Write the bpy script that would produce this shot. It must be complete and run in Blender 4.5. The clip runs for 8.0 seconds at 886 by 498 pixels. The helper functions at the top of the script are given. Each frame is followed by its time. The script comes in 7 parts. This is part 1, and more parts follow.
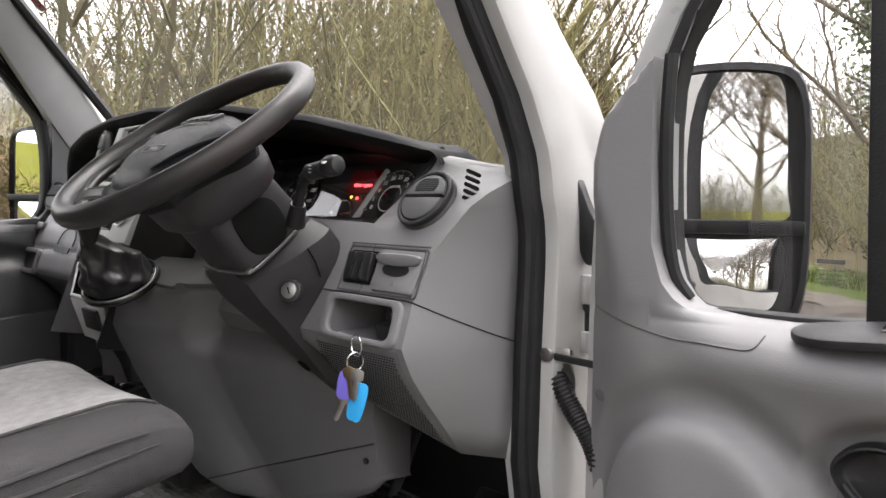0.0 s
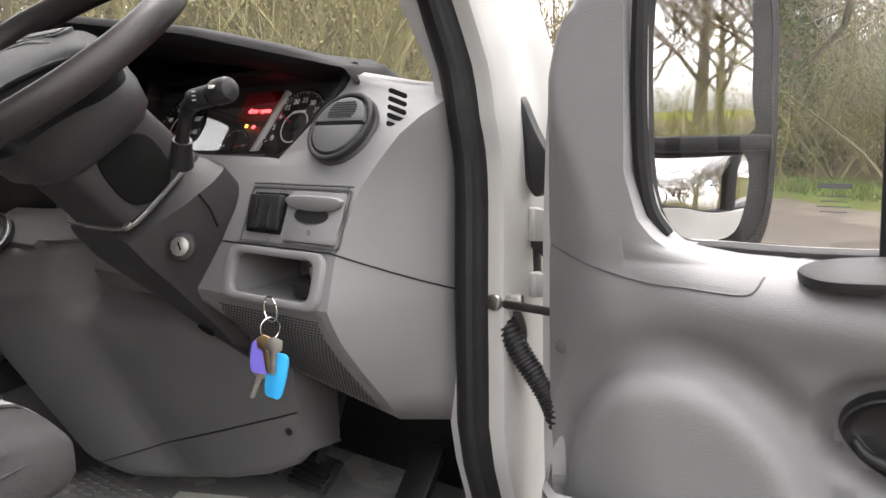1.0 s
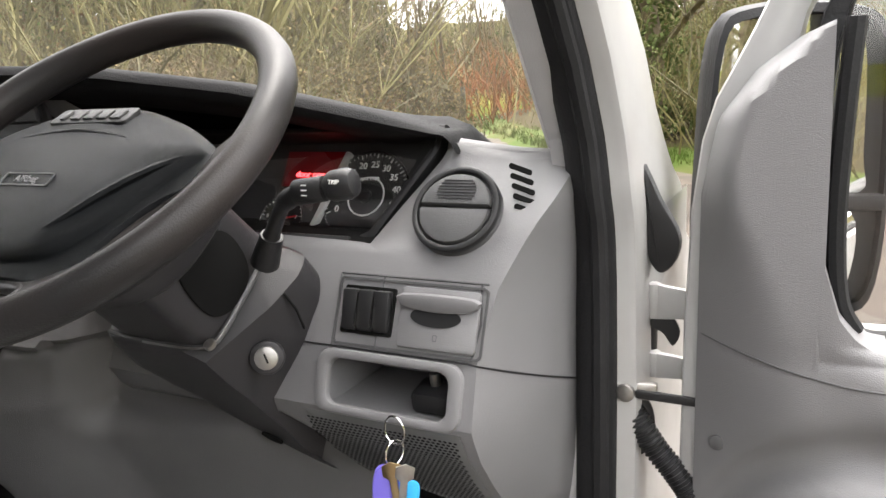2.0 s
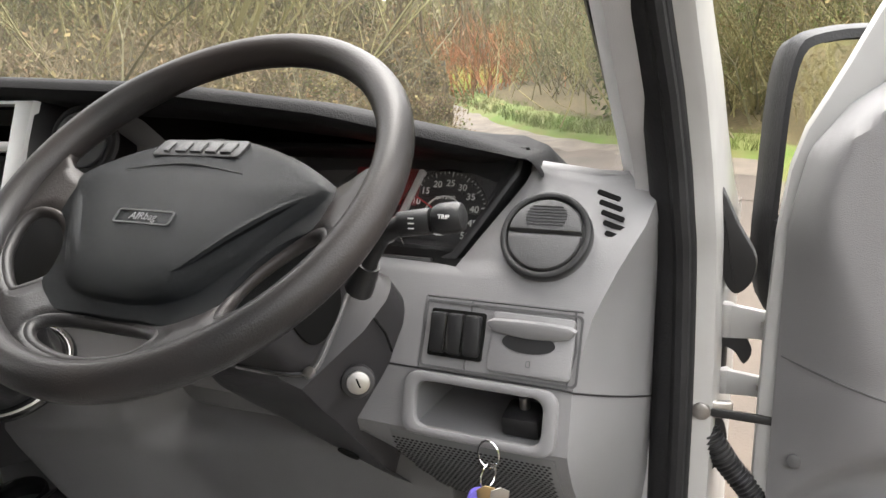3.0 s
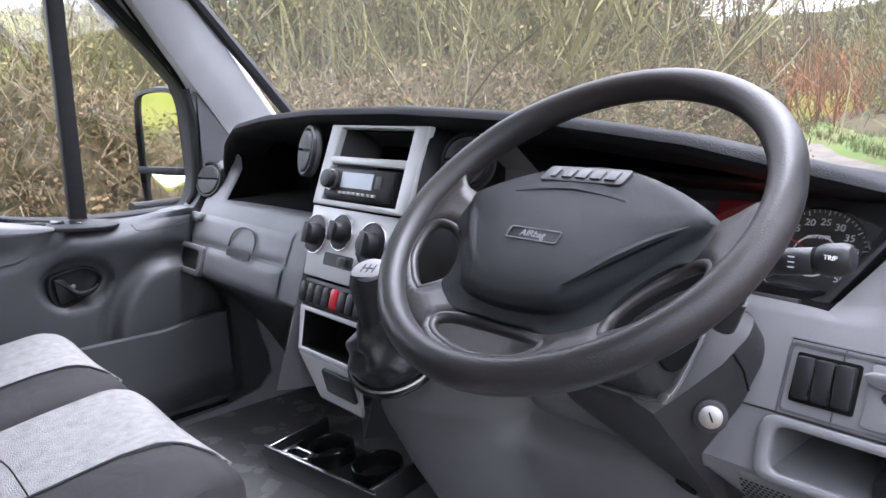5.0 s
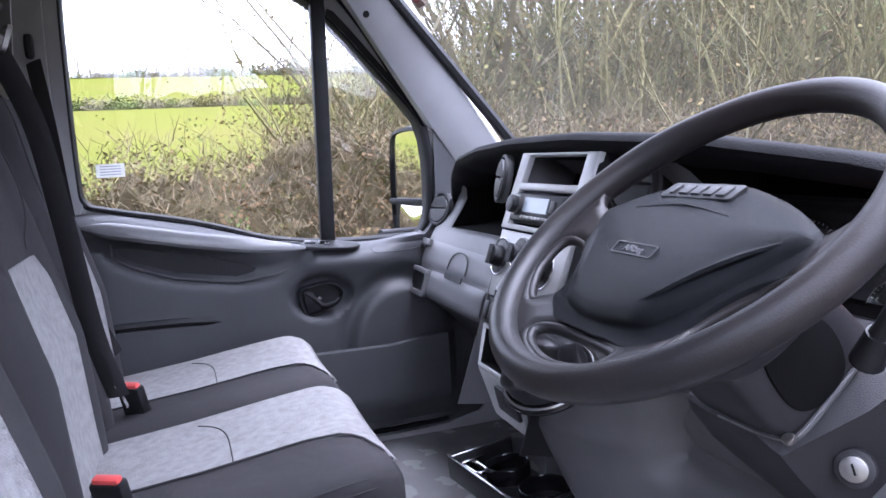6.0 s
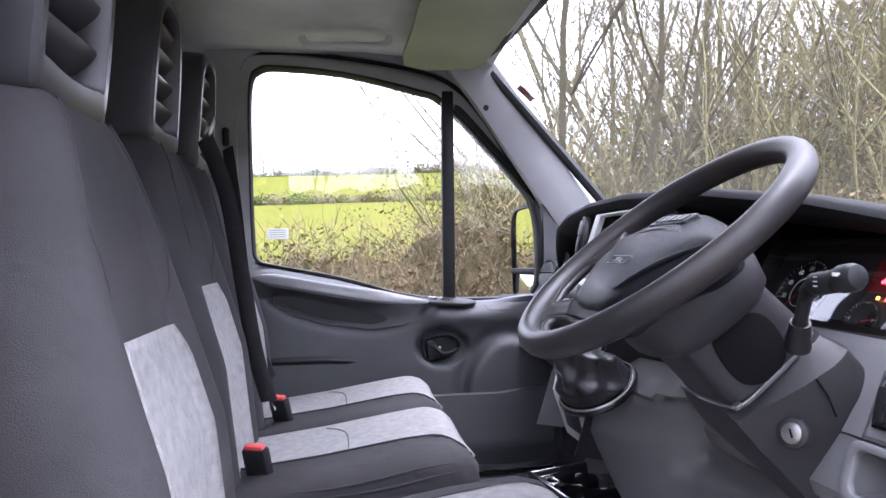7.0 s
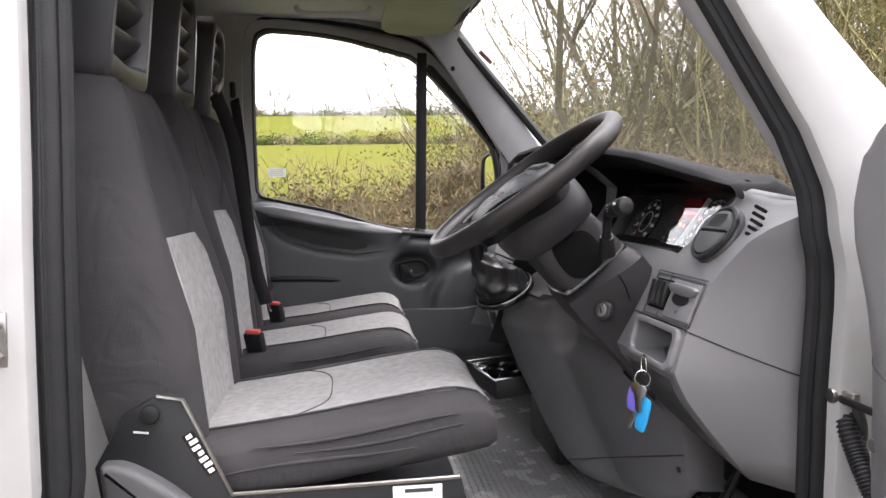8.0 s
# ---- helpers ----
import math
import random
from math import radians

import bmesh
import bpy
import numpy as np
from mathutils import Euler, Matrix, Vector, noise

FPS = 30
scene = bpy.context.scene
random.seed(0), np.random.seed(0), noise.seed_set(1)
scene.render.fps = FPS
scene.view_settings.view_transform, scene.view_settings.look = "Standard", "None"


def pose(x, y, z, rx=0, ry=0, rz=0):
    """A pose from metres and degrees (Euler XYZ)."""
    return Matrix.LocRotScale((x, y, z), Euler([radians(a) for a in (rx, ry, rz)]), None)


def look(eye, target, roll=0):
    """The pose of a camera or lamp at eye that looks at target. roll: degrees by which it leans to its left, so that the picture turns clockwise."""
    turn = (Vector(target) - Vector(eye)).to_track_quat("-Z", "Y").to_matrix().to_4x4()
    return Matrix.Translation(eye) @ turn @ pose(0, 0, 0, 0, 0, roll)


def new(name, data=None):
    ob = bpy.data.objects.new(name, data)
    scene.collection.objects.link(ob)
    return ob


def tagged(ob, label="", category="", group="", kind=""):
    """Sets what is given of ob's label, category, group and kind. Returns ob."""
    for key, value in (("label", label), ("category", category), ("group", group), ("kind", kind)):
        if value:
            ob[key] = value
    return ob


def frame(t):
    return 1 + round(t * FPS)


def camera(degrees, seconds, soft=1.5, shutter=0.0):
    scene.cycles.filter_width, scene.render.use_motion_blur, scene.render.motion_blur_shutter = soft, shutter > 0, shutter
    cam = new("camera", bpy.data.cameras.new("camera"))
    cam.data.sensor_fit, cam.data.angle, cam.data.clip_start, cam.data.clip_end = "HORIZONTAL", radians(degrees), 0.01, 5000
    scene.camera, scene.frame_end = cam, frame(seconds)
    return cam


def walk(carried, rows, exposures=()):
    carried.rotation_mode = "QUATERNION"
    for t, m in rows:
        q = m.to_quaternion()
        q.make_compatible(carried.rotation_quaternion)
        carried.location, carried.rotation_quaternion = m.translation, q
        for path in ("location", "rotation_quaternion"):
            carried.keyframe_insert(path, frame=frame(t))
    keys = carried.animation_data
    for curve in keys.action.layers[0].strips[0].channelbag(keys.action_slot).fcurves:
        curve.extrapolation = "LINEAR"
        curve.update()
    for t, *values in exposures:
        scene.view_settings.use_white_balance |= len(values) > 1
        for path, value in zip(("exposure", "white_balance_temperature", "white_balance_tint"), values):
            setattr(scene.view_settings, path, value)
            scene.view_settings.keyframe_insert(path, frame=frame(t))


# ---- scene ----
cam = camera(61.2, 8.0)
PATH = [
    (0, (1.664, -0.81, 1.54), (0.241, 0.591, 1.425), 0.7),
    (0.5, (1.682, -0.732, 1.534), (0.382, 0.77, 1.302), 0.3),
    (1, (1.508, -0.711, 1.559), (0.311, 0.853, 1.212), -1.7),
    (1.5, (1.354, -0.714, 1.64), (0.302, 0.937, 1.229), -2.4),
    (1.7, (1.267, -0.73, 1.664), (0.295, 0.968, 1.249), -2.6),
    (2.8, (1.095, -0.781, 1.737), (0.273, 0.974, 1.245), -2.5),
    (3, (1.064, -0.798, 1.751), (0.236, 0.95, 1.243), -2.1),
    (3.5, (1.019, -0.83, 1.754), (0.089, 0.869, 1.257), -1.9),
    (4, (1.006, -0.854, 1.759), (-0.084, 0.752, 1.279), -1.7),
    (4.5, (1.011, -0.868, 1.763), (-0.27, 0.598, 1.307), -2.0),
    (5.8, (1.127, -0.788, 1.74), (-0.672, 0.028, 1.431), -2.9),
    (6, (1.161, -0.735, 1.726), (-0.709, -0.077, 1.46), -3.1),
    (6.5, (1.282, -0.694, 1.701), (-0.682, -0.324, 1.616), -2.9),
    (7, (1.499, -0.692, 1.641), (-0.482, -0.418, 1.646), -2.1),
    (7.5, (1.751, -0.652, 1.63), (-0.231, -0.388, 1.561), -2.7),
    (8, (1.977, -0.608, 1.621), (-0.003, -0.367, 1.476), -1.0),
]
EXPOSURES = [(0.0, 2.24, 6700, 13), (1.0, 2.60, 6800, 12), (3.0, 2.72, 6800, 10), (4.5, 2.92, 6100, 13), (6.0, 2.70, 5400, 24), (7.0, 2.74, 5650, 23), (8.0, 2.32, 6500, 16)]
walk(cam, [(t, look(eye, target, roll)) for t, eye, target, roll in PATH], EXPOSURES)

# ---- world, sun and exposure ----
world = bpy.data.worlds.new("overcast_sky")
scene.world = world
world.use_nodes = True
wn, wl = world.node_tree.nodes, world.node_tree.links
wn.clear()
w_out = wn.new("ShaderNodeOutputWorld")
w_bg = wn.new("ShaderNodeBackground")
w_sky = wn.new("ShaderNodeTexSky")
w_sky.sky_type = "NISHITA"
w_sky.sun_disc = False
w_sky.sun_elevation, w_sky.sun_rotation = radians(73), radians(15)
w_sky.air_density, w_sky.dust_density = 1.0, 3.0
w_sat = wn.new("ShaderNodeHueSaturation")
w_sat.inputs["Saturation"].default_value = 0.12
w_cloud = wn.new("ShaderNodeTexNoise")
w_cloud.inputs["Scale"].default_value = 2.2
w_cloud.inputs["Detail"].default_value = 6
w_coord = wn.new("ShaderNodeTexCoord")
w_ramp = wn.new("ShaderNodeMapRange")
w_ramp.inputs["From Min"].default_value, w_ramp.inputs["From Max"].default_value = 0.3, 0.7
w_ramp.inputs["To Min"].default_value, w_ramp.inputs["To Max"].default_value = 0.85, 1.25
w_mul = wn.new("ShaderNodeVectorMath")
w_mul.operation = "SCALE"
wl.new(w_coord.outputs["Generated"], w_cloud.inputs["Vector"])
wl.new(w_cloud.outputs["Fac"], w_ramp.inputs["Value"])
wl.new(w_sky.outputs["Color"], w_sat.inputs["Color"])
wl.new(w_sat.outputs["Color"], w_mul.inputs[0])
wl.new(w_ramp.outputs["Result"], w_mul.inputs["Scale"])
wl.new(w_mul.outputs["Vector"], w_bg.inputs["Color"])
wl.new(w_bg.outputs["Background"], w_out.inputs["Surface"])
w_bg.inputs["Strength"].default_value = 0.25
sun = new("sun", bpy.data.lights.new("sun", "SUN"))
sun.data.energy, sun.data.angle, sun.data.color = 0.5, radians(60), (1.0, 0.97, 0.92)
sun.matrix_world = look((0, 0, 30), (-1.5, -5.6, 10.8))


# ---- materials ----
def mat(name, col, rough=0.5, metal=0.0, col2=None, scale=8.0, bump=0.0, bscale=200.0, spec=0.5, rvar=0.1, detail=4.0, vor=False, coat=0.0, objrand=0.0, fold=0.0):
    """A principled surface with colour drifting to col2 at one scale, fine relief at another, uneven roughness."""
    m = bpy.data.materials.new(name)
    m.use_nodes = True
    n, l = m.node_tree.nodes, m.node_tree.links
    b = n["Principled BSDF"]
    b.inputs["Metallic"].default_value = metal
    b.inputs["Specular IOR Level"].default_value = spec
    b.inputs["Coat Weight"].default_value = coat
    tc = n.new("ShaderNodeTexCoord")
    nz = n.new("ShaderNodeTexNoise")
    nz.inputs["Scale"].default_value, nz.inputs["Detail"].default_value = scale, detail
    l.new(tc.outputs["Object"], nz.inputs["Vector"])
    mx = n.new("ShaderNodeMix")
    mx.data_type = "RGBA"
    c2 = col2 or tuple(c * 0.82 for c in col)
    mx.inputs["A"].default_value, mx.inputs["B"].default_value = (*col, 1), (*c2, 1)
    ra = n.new("ShaderNodeMapRange")
    ra.inputs["From Min"].default_value, ra.inputs["From Max"].default_value = 0.35, 0.68
    l.new(nz.outputs["Fac"], ra.inputs["Value"])
    fac = ra.outputs["Result"]
    if objrand:
        oi = n.new("ShaderNodeObjectInfo")
        ad = n.new("ShaderNodeMath")
        ad.operation = "MULTIPLY_ADD"
        l.new(oi.outputs["Random"], ad.inputs[0])
        ad.inputs[1].default_value = objrand
        l.new(ra.outputs["Result"], ad.inputs[2])
        ad.use_clamp = True
        fac = ad.outputs["Value"]
    l.new(fac, mx.inputs["Factor"])
    l.new(mx.outputs["Result"], b.inputs["Base Color"])
    rr = n.new("ShaderNodeMapRange")
    rr.inputs["To Min"].default_value, rr.inputs["To Max"].default_value = max(rough - rvar, 0.02), min(rough + rvar, 1)
    l.new(nz.outputs["Fac"], rr.inputs["Value"])
    l.new(rr.outputs["Result"], b.inputs["Roughness"])
    if bump:
        t2 = n.new("ShaderNodeTexVoronoi" if vor else "ShaderNodeTexNoise")
        t2.inputs["Scale"].default_value = bscale
        l.new(tc.outputs["Object"], t2.inputs["Vector"])
        bp = n.new("ShaderNodeBump")
        bp.inputs["Strength"].default_value, bp.inputs["Distance"].default_value = bump, 0.002
        l.new(t2.outputs["Distance" if vor else "Fac"], bp.inputs["Height"])
        l.new(bp.outputs["Normal"], b.inputs["Normal"])
        if fold:
            t3, b3 = n.new("ShaderNodeTexNoise"), n.new("ShaderNodeBump")
            t3.inputs["Scale"].default_value, t3.inputs["Distortion"].default_value = 11.0, 1.2
            l.new(tc.outputs["Object"], t3.inputs["Vector"])
            b3.inputs["Strength"].default_value, b3.inputs["Distance"].default_value = fold, 0.012
            l.new(t3.outputs["Fac"], b3.inputs["Height"])
            l.new(b3.outputs["Normal"], bp.inputs["Normal"])
    return m


def glassy(name, col=(1, 1, 1), rough=0.0, mixin=0.93, gloss=0.05):
    """A thin pane: mostly clear, with a gloss that grows at a slant."""
    m = bpy.data.materials.new(name)
    m.use_nodes = True
    n, l = m.node_tree.nodes, m.node_tree.links
    n.remove(n["Principled BSDF"])
    tr, gl, mx, fr = n.new("ShaderNodeBsdfTransparent"), n.new("ShaderNodeBsdfGlossy"), n.new("ShaderNodeMixShader"), n.new("ShaderNodeLayerWeight")
    pw, mr = n.new("ShaderNodeMath"), n.new("ShaderNodeMapRange")
    pw.operation, pw.inputs[1].default_value = "POWER", 5.0
    mr.inputs["To Min"].default_value, mr.inputs["To Max"].default_value = gloss, 0.95
    tr.inputs["Color"].default_value = (*(c * mixin for c in col), 1)
    gl.inputs["Roughness"].default_value = rough
    l.new(fr.outputs["Facing"], pw.inputs[0])
    l.new(pw.outputs["Value"], mr.inputs["Value"])
    l.new(mr.outputs["Result"], mx.inputs["Fac"])
    l.new(tr.outputs["BSDF"], mx.inputs[1])
    l.new(gl.outputs["BSDF"], mx.inputs[2])
    l.new(mx.outputs["Shader"], n["Material Output"].inputs["Surface"])
    return m


def glow(name, col, strength):
    m = bpy.data.materials.new(name)
    m.use_nodes = True
    b = m.node_tree.nodes["Principled BSDF"]
    b.inputs["Base Color"].default_value = (*(c * 0.2 for c in col), 1)
    b.inputs["Emission Color"].default_value, b.inputs["Emission Strength"].default_value = (*col, 1), strength
    return m


GREY = mat("grey_grained_plastic", (0.166, 0.164, 0.168), 0.44, col2=(0.145, 0.143, 0.147), scale=5, bump=0.35, bscale=900)
# Darker copy of the grey door plastic, with the far side's shade in its colour.
SHADED_DOOR = mat("shaded_grey_door_plastic", (0.060, 0.061, 0.064), 0.45, col2=(0.048, 0.049, 0.052), scale=4, bump=0.3, bscale=800)
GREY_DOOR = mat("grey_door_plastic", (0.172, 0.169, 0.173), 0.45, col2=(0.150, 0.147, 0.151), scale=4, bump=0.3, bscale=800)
# Pale and glossy: the sky's sheen on the passenger rail put into colour.
LEDGE_SHEEN = mat("pale_ledge_sheen_plastic", (0.22, 0.218, 0.22), 0.16, scale=5, bump=0.15, bscale=800)
DARKGREY = mat("dark_grey_plastic", (0.07, 0.07, 0.072), 0.5, scale=6, bump=0.4, bscale=900, spec=0.4)
BLACK = mat("black_plastic", (0.014, 0.014, 0.015), 0.42, scale=8, bump=0.3, bscale=900, spec=0.35)
# Near-black, so that recesses and slots carry their shade in the colour.
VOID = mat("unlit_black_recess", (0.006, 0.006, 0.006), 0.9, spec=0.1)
PAD = mat("black_soft_pad", (0.011, 0.011, 0.012), 0.75, scale=6, spec=0.15, bump=0.35, bscale=500, vor=True)
RUBBER = mat("black_rubber_seal", (0.011, 0.011, 0.012), 0.62, scale=30, bump=0.3, bscale=300, spec=0.28)
WHEEL = mat("worn_wheel_plastic", (0.016, 0.0155, 0.016), 0.40, col2=(0.028, 0.023, 0.0215), scale=6, bump=0.2, bscale=600, rvar=0.12, spec=0.26)
AIRBAG = mat("black_grained_airbag_cover", (0.006, 0.007, 0.008), 0.24, scale=5, spec=0.14, bump=0.6, bscale=1300)
SILVER = mat("silver_grey_paint", (0.58, 0.58, 0.57), 0.42, metal=0.2, scale=6, bump=0.1, bscale=900)
CHROME = mat("chrome", (0.75, 0.75, 0.75), 0.15, metal=1.0, scale=20)
STEEL = mat("dull_steel", (0.42, 0.41, 0.40), 0.38, metal=1.0, col2=(0.27, 0.255, 0.24), scale=40)
WHITE = mat("white_car_paint", (0.33, 0.33, 0.323), 0.32, col2=(0.295, 0.288, 0.282), scale=9, coat=0.2, detail=8)
FABRIC = mat("charcoal_seat_fabric", (0.036, 0.0345, 0.036), 0.9, col2=(0.048, 0.0455, 0.047), scale=7, bump=0.6, bscale=700, spec=0.25, fold=0.5)
FABRIC_L = mat("light_grey_seat_fabric", (0.31, 0.302, 0.298), 0.9, col2=(0.24, 0.233, 0.23), scale=60, bump=0.7, bscale=420, spec=0.2, vor=True)
# Paler than the rest of the headrest.
HEADREST_LIP = mat("pale_headrest_edge", (0.12, 0.12, 0.125), 0.35, bump=0.2, bscale=600)
HEADREST = mat("black_headrest_plastic", (0.045, 0.044, 0.047), 0.34, scale=8, bump=0.08, bscale=900)
LINER = mat("pale_grey_headliner", (0.75, 0.74, 0.73), 0.9, scale=5, bump=0.4, bscale=600)
LINER_D = mat("grey_pillar_trim", (0.36, 0.356, 0.36), 0.6, scale=5, bump=0.3, bscale=700)
MATFLOOR = mat("black_rubber_floor", (0.27, 0.27, 0.27), 0.26, col2=(0.33, 0.325, 0.32), scale=9, bump=0.5, bscale=150)
GLASS = glassy("clear_glass")
GLASS_T = glassy("cluster_lens", mixin=0.92, gloss=0.14)
CLUSTERFACE = mat("instrument_face", (0.035, 0.035, 0.037), 0.5)
ORANGE = glow("amber_warning_glow", (1.0, 0.35, 0.05), 1.2)
# The clear pane with a faint, uneven translucent layer mixed in.
WINDSCREEN = glassy("filmy_windscreen", mixin=0.93, gloss=0.05)
n_, l_ = WINDSCREEN.node_tree.nodes, WINDSCREEN.node_tree.links
veil, veil_mix, clear = n_.new("ShaderNodeBsdfTranslucent"), n_.new("ShaderNodeMixShader"), n_["Material Output"].inputs["Surface"].links[0].from_socket
veil_noise, veil_range = n_.new("ShaderNodeTexNoise"), n_.new("ShaderNodeMapRange")
veil_noise.inputs["Scale"].default_value, veil_noise.inputs["Detail"].default_value = 2.5, 6
veil_range.inputs["To Min"].default_value, veil_range.inputs["To Max"].default_value = 0.002, 0.016
veil.inputs["Color"].default_value = (0.75, 0.74, 0.70, 1)
l_.new(veil_noise.outputs["Fac"], veil_range.inputs["Value"])
l_.new(veil_range.outputs["Result"], veil_mix.inputs["Fac"])
l_.new(clear, veil_mix.inputs[1])
l_.new(veil.outputs["BSDF"], veil_mix.inputs[2])
l_.new(veil_mix.outputs["Shader"], n_["Material Output"].inputs["Surface"])
MIRROR = mat("mirror_glass", (0.9, 0.9, 0.9), 0.02, metal=1.0, col2=(0.88, 0.88, 0.88), rvar=0.0)
RED = mat("red_plastic", (0.55, 0.02, 0.03), 0.4)
REDBUTTON = mat("buckle_red", (0.72, 0.10, 0.09), 0.4)
BLUE = mat("blue_key_tag", (0.03, 0.38, 0.78), 0.35)
PURPLE = mat("violet_key_head", (0.16, 0.13, 0.55), 0.4)
BRASS = mat("worn_brass", (0.45, 0.33, 0.18), 0.35, metal=1.0)
LEATHER = mat("black_gaiter_leather", (0.016, 0.016, 0.018), 0.35, scale=14, bump=0.3, bscale=400)
PAPER = mat("white_label", (0.75, 0.74, 0.70), 0.6)
SHROUD = mat("column_plastic", (0.024, 0.023, 0.025), 0.42, scale=6, bump=0.4, bscale=900, spec=0.4)
COVER = mat("lower_cover_plastic", (0.098, 0.096, 0.098), 0.5, scale=6, bump=0.4, bscale=900)
GLOSSBLACK = mat("glossy_black_plastic", (0.01, 0.01, 0.011), 0.12, spec=0.6)
INK = mat("dark_print", (0.03, 0.03, 0.035), 0.6)
PRINT = mat("pale_print", (0.75, 0.75, 0.74), 0.5)
DISPLAY = glow("red_display_glow", (1.0, 0.05, 0.06), 1.6)
LCD = mat("radio_screen", (0.30, 0.36, 0.40), 0.15)
VISOR = mat("visor_vinyl", (0.42, 0.44, 0.30), 0.6, scale=5, bump=0.3, bscale=500)
BULK = mat("bulkhead_panel", (0.62, 0.615, 0.60), 0.6, scale=4, bump=0.2, bscale=300)
MESHGRILLE = mat("speaker_grille_plastic", (0.13, 0.13, 0.13), 0.6)


# ---- mesh helpers ----
def raw(name, verts, faces, material, parent=None, label="", smooth=True, flip=False):
    me = bpy.data.meshes.new(name)
    me.from_pydata([tuple(v) for v in verts], [], faces)
    me.materials.append(material)
    bm = bmesh.new()
    bm.from_mesh(me)
    bmesh.ops.remove_doubles(bm, verts=bm.verts, dist=1e-5)
    bmesh.ops.recalc_face_normals(bm, faces=bm.faces)
    if flip:
        bmesh.ops.reverse_faces(bm, faces=bm.faces)
    bm.to_mesh(me)
    bm.free()
    if smooth:
        me.shade_smooth()
        me.set_sharp_from_angle(angle=radians(38))
    ob = new(name, me)
    ob.parent = parent
    if label:
        tagged(ob, label)
    return ob


def part(name, bm, material, parent=None, label="", smooth=True):
    """One mesh object out of a bmesh, under a thing or a part."""
    me = bpy.data.meshes.new(name)
    bmesh.ops.recalc_face_normals(bm, faces=bm.faces)
    bm.to_mesh(me)
    bm.free()
    me.materials.append(material)
    if smooth:
        me.shade_smooth()
        me.set_sharp_from_angle(angle=radians(38))
    ob = new(name, me)
    ob.parent = parent
    if label:
        tagged(ob, label)
    return ob


def thing(name, label, category, group="", kind=""):
    return tagged(new(name), label, category, group, kind)


def box(sx, sy, sz, m=Matrix(), bevel=0.0, seg=2):
    """A bevelled box of the given size, centred, laid by m."""
    bm = bmesh.new()
    bmesh.ops.create_cube(bm, size=1, matrix=Matrix.Diagonal((sx, sy, sz, 1)))
    if bevel:
        bmesh.ops.bevel(bm, geom=list(bm.edges), offset=bevel, segments=seg, affect="EDGES", profile=0.5)
    bm.transform(m)
    return bm


def cyl(r, h, m=Matrix(), n=24, bevel=0.0, r2=None):
    """A disc or drum along z, centred, laid by m."""
    bm = bmesh.new()
    bmesh.ops.create_cone(bm, cap_ends=True, segments=n, radius1=r, radius2=r if r2 is None else r2, depth=h)
    if bevel:
        bmesh.ops.bevel(bm, geom=[e for e in bm.edges if abs(e.verts[0].co.z - e.verts[1].co.z) < 1e-6], offset=bevel, segments=2, affect="EDGES", profile=0.5)
    bm.transform(m)
    return bm


def plate(pts, d, m=Matrix(), bevel=0.0, seg=2):
    """A flat outline (x, y) pulled out by d along z, laid by m."""
    bm = bmesh.new()
    f = bm.faces.new([bm.verts.new((x, y, 0)) for x, y in pts])
    r = bmesh.ops.extrude_face_region(bm, geom=[f])
    bmesh.ops.translate(bm, verts=[v for v in r["geom"] if isinstance(v, bmesh.types.BMVert)], vec=(0, 0, d))
    bmesh.ops.recalc_face_normals(bm, faces=bm.faces)
    if bevel:
        top = [e for e in bm.edges if all(abs(v.co.z - d) < 1e-6 for v in e.verts)]
        bmesh.ops.bevel(bm, geom=top, offset=bevel, segments=seg, affect="EDGES", profile=0.5)
    bm.transform(m)
    return bm


def ring(outer, inner, d, m=Matrix(), bevel=0.0):
    """A frame between two outlines of as many points, d thick."""
    bm = bmesh.new()
    n = len(outer)
    a = [[bm.verts.new((x, y, z)) for x, y in o] for z in (0, d) for o in (outer, inner)]
    for k in range(n):
        j = (k + 1) % n
        bm.faces.new((a[0][k], a[0][j], a[1][j], a[1][k]))
        bm.faces.new((a[2][k], a[3][k], a[3][j], a[2][j]))
        bm.faces.new((a[0][k], a[2][k], a[2][j], a[0][j]))
        bm.faces.new((a[1][k], a[1][j], a[3][j], a[3][k]))
    bmesh.ops.recalc_face_normals(bm, faces=bm.faces)
    if bevel:
        top = [e for e in bm.edges if all(abs(v.co.z - d) < 1e-6 for v in e.verts) and len(e.link_faces) == 2 and e.calc_face_angle(0) > 0.5]
        bmesh.ops.bevel(bm, geom=top, offset=bevel, segments=2, affect="EDGES", profile=0.5)
    bm.transform(m)
    return bm


def rrect(w, h, r, n=5, cx=0.0, cy=0.0):
    """A rounded rectangle as outline points."""
    out = []
    for sx, sy, a0 in ((1, 1, 0), (-1, 1, 90), (-1, -1, 180), (1, -1, 270)):
        for k in range(n + 1):
            a = radians(a0 + 90 * k / n)
            out.append((cx + sx * (w / 2 - r) + r * math.cos(a), cy + sy * (h / 2 - r) + r * math.sin(a)))
    return out


def oval(w, h, n=32, cx=0.0, cy=0.0):
    return [(cx + w / 2 * math.cos(2 * math.pi * k / n), cy + h / 2 * math.sin(2 * math.pi * k / n)) for k in range(n)]


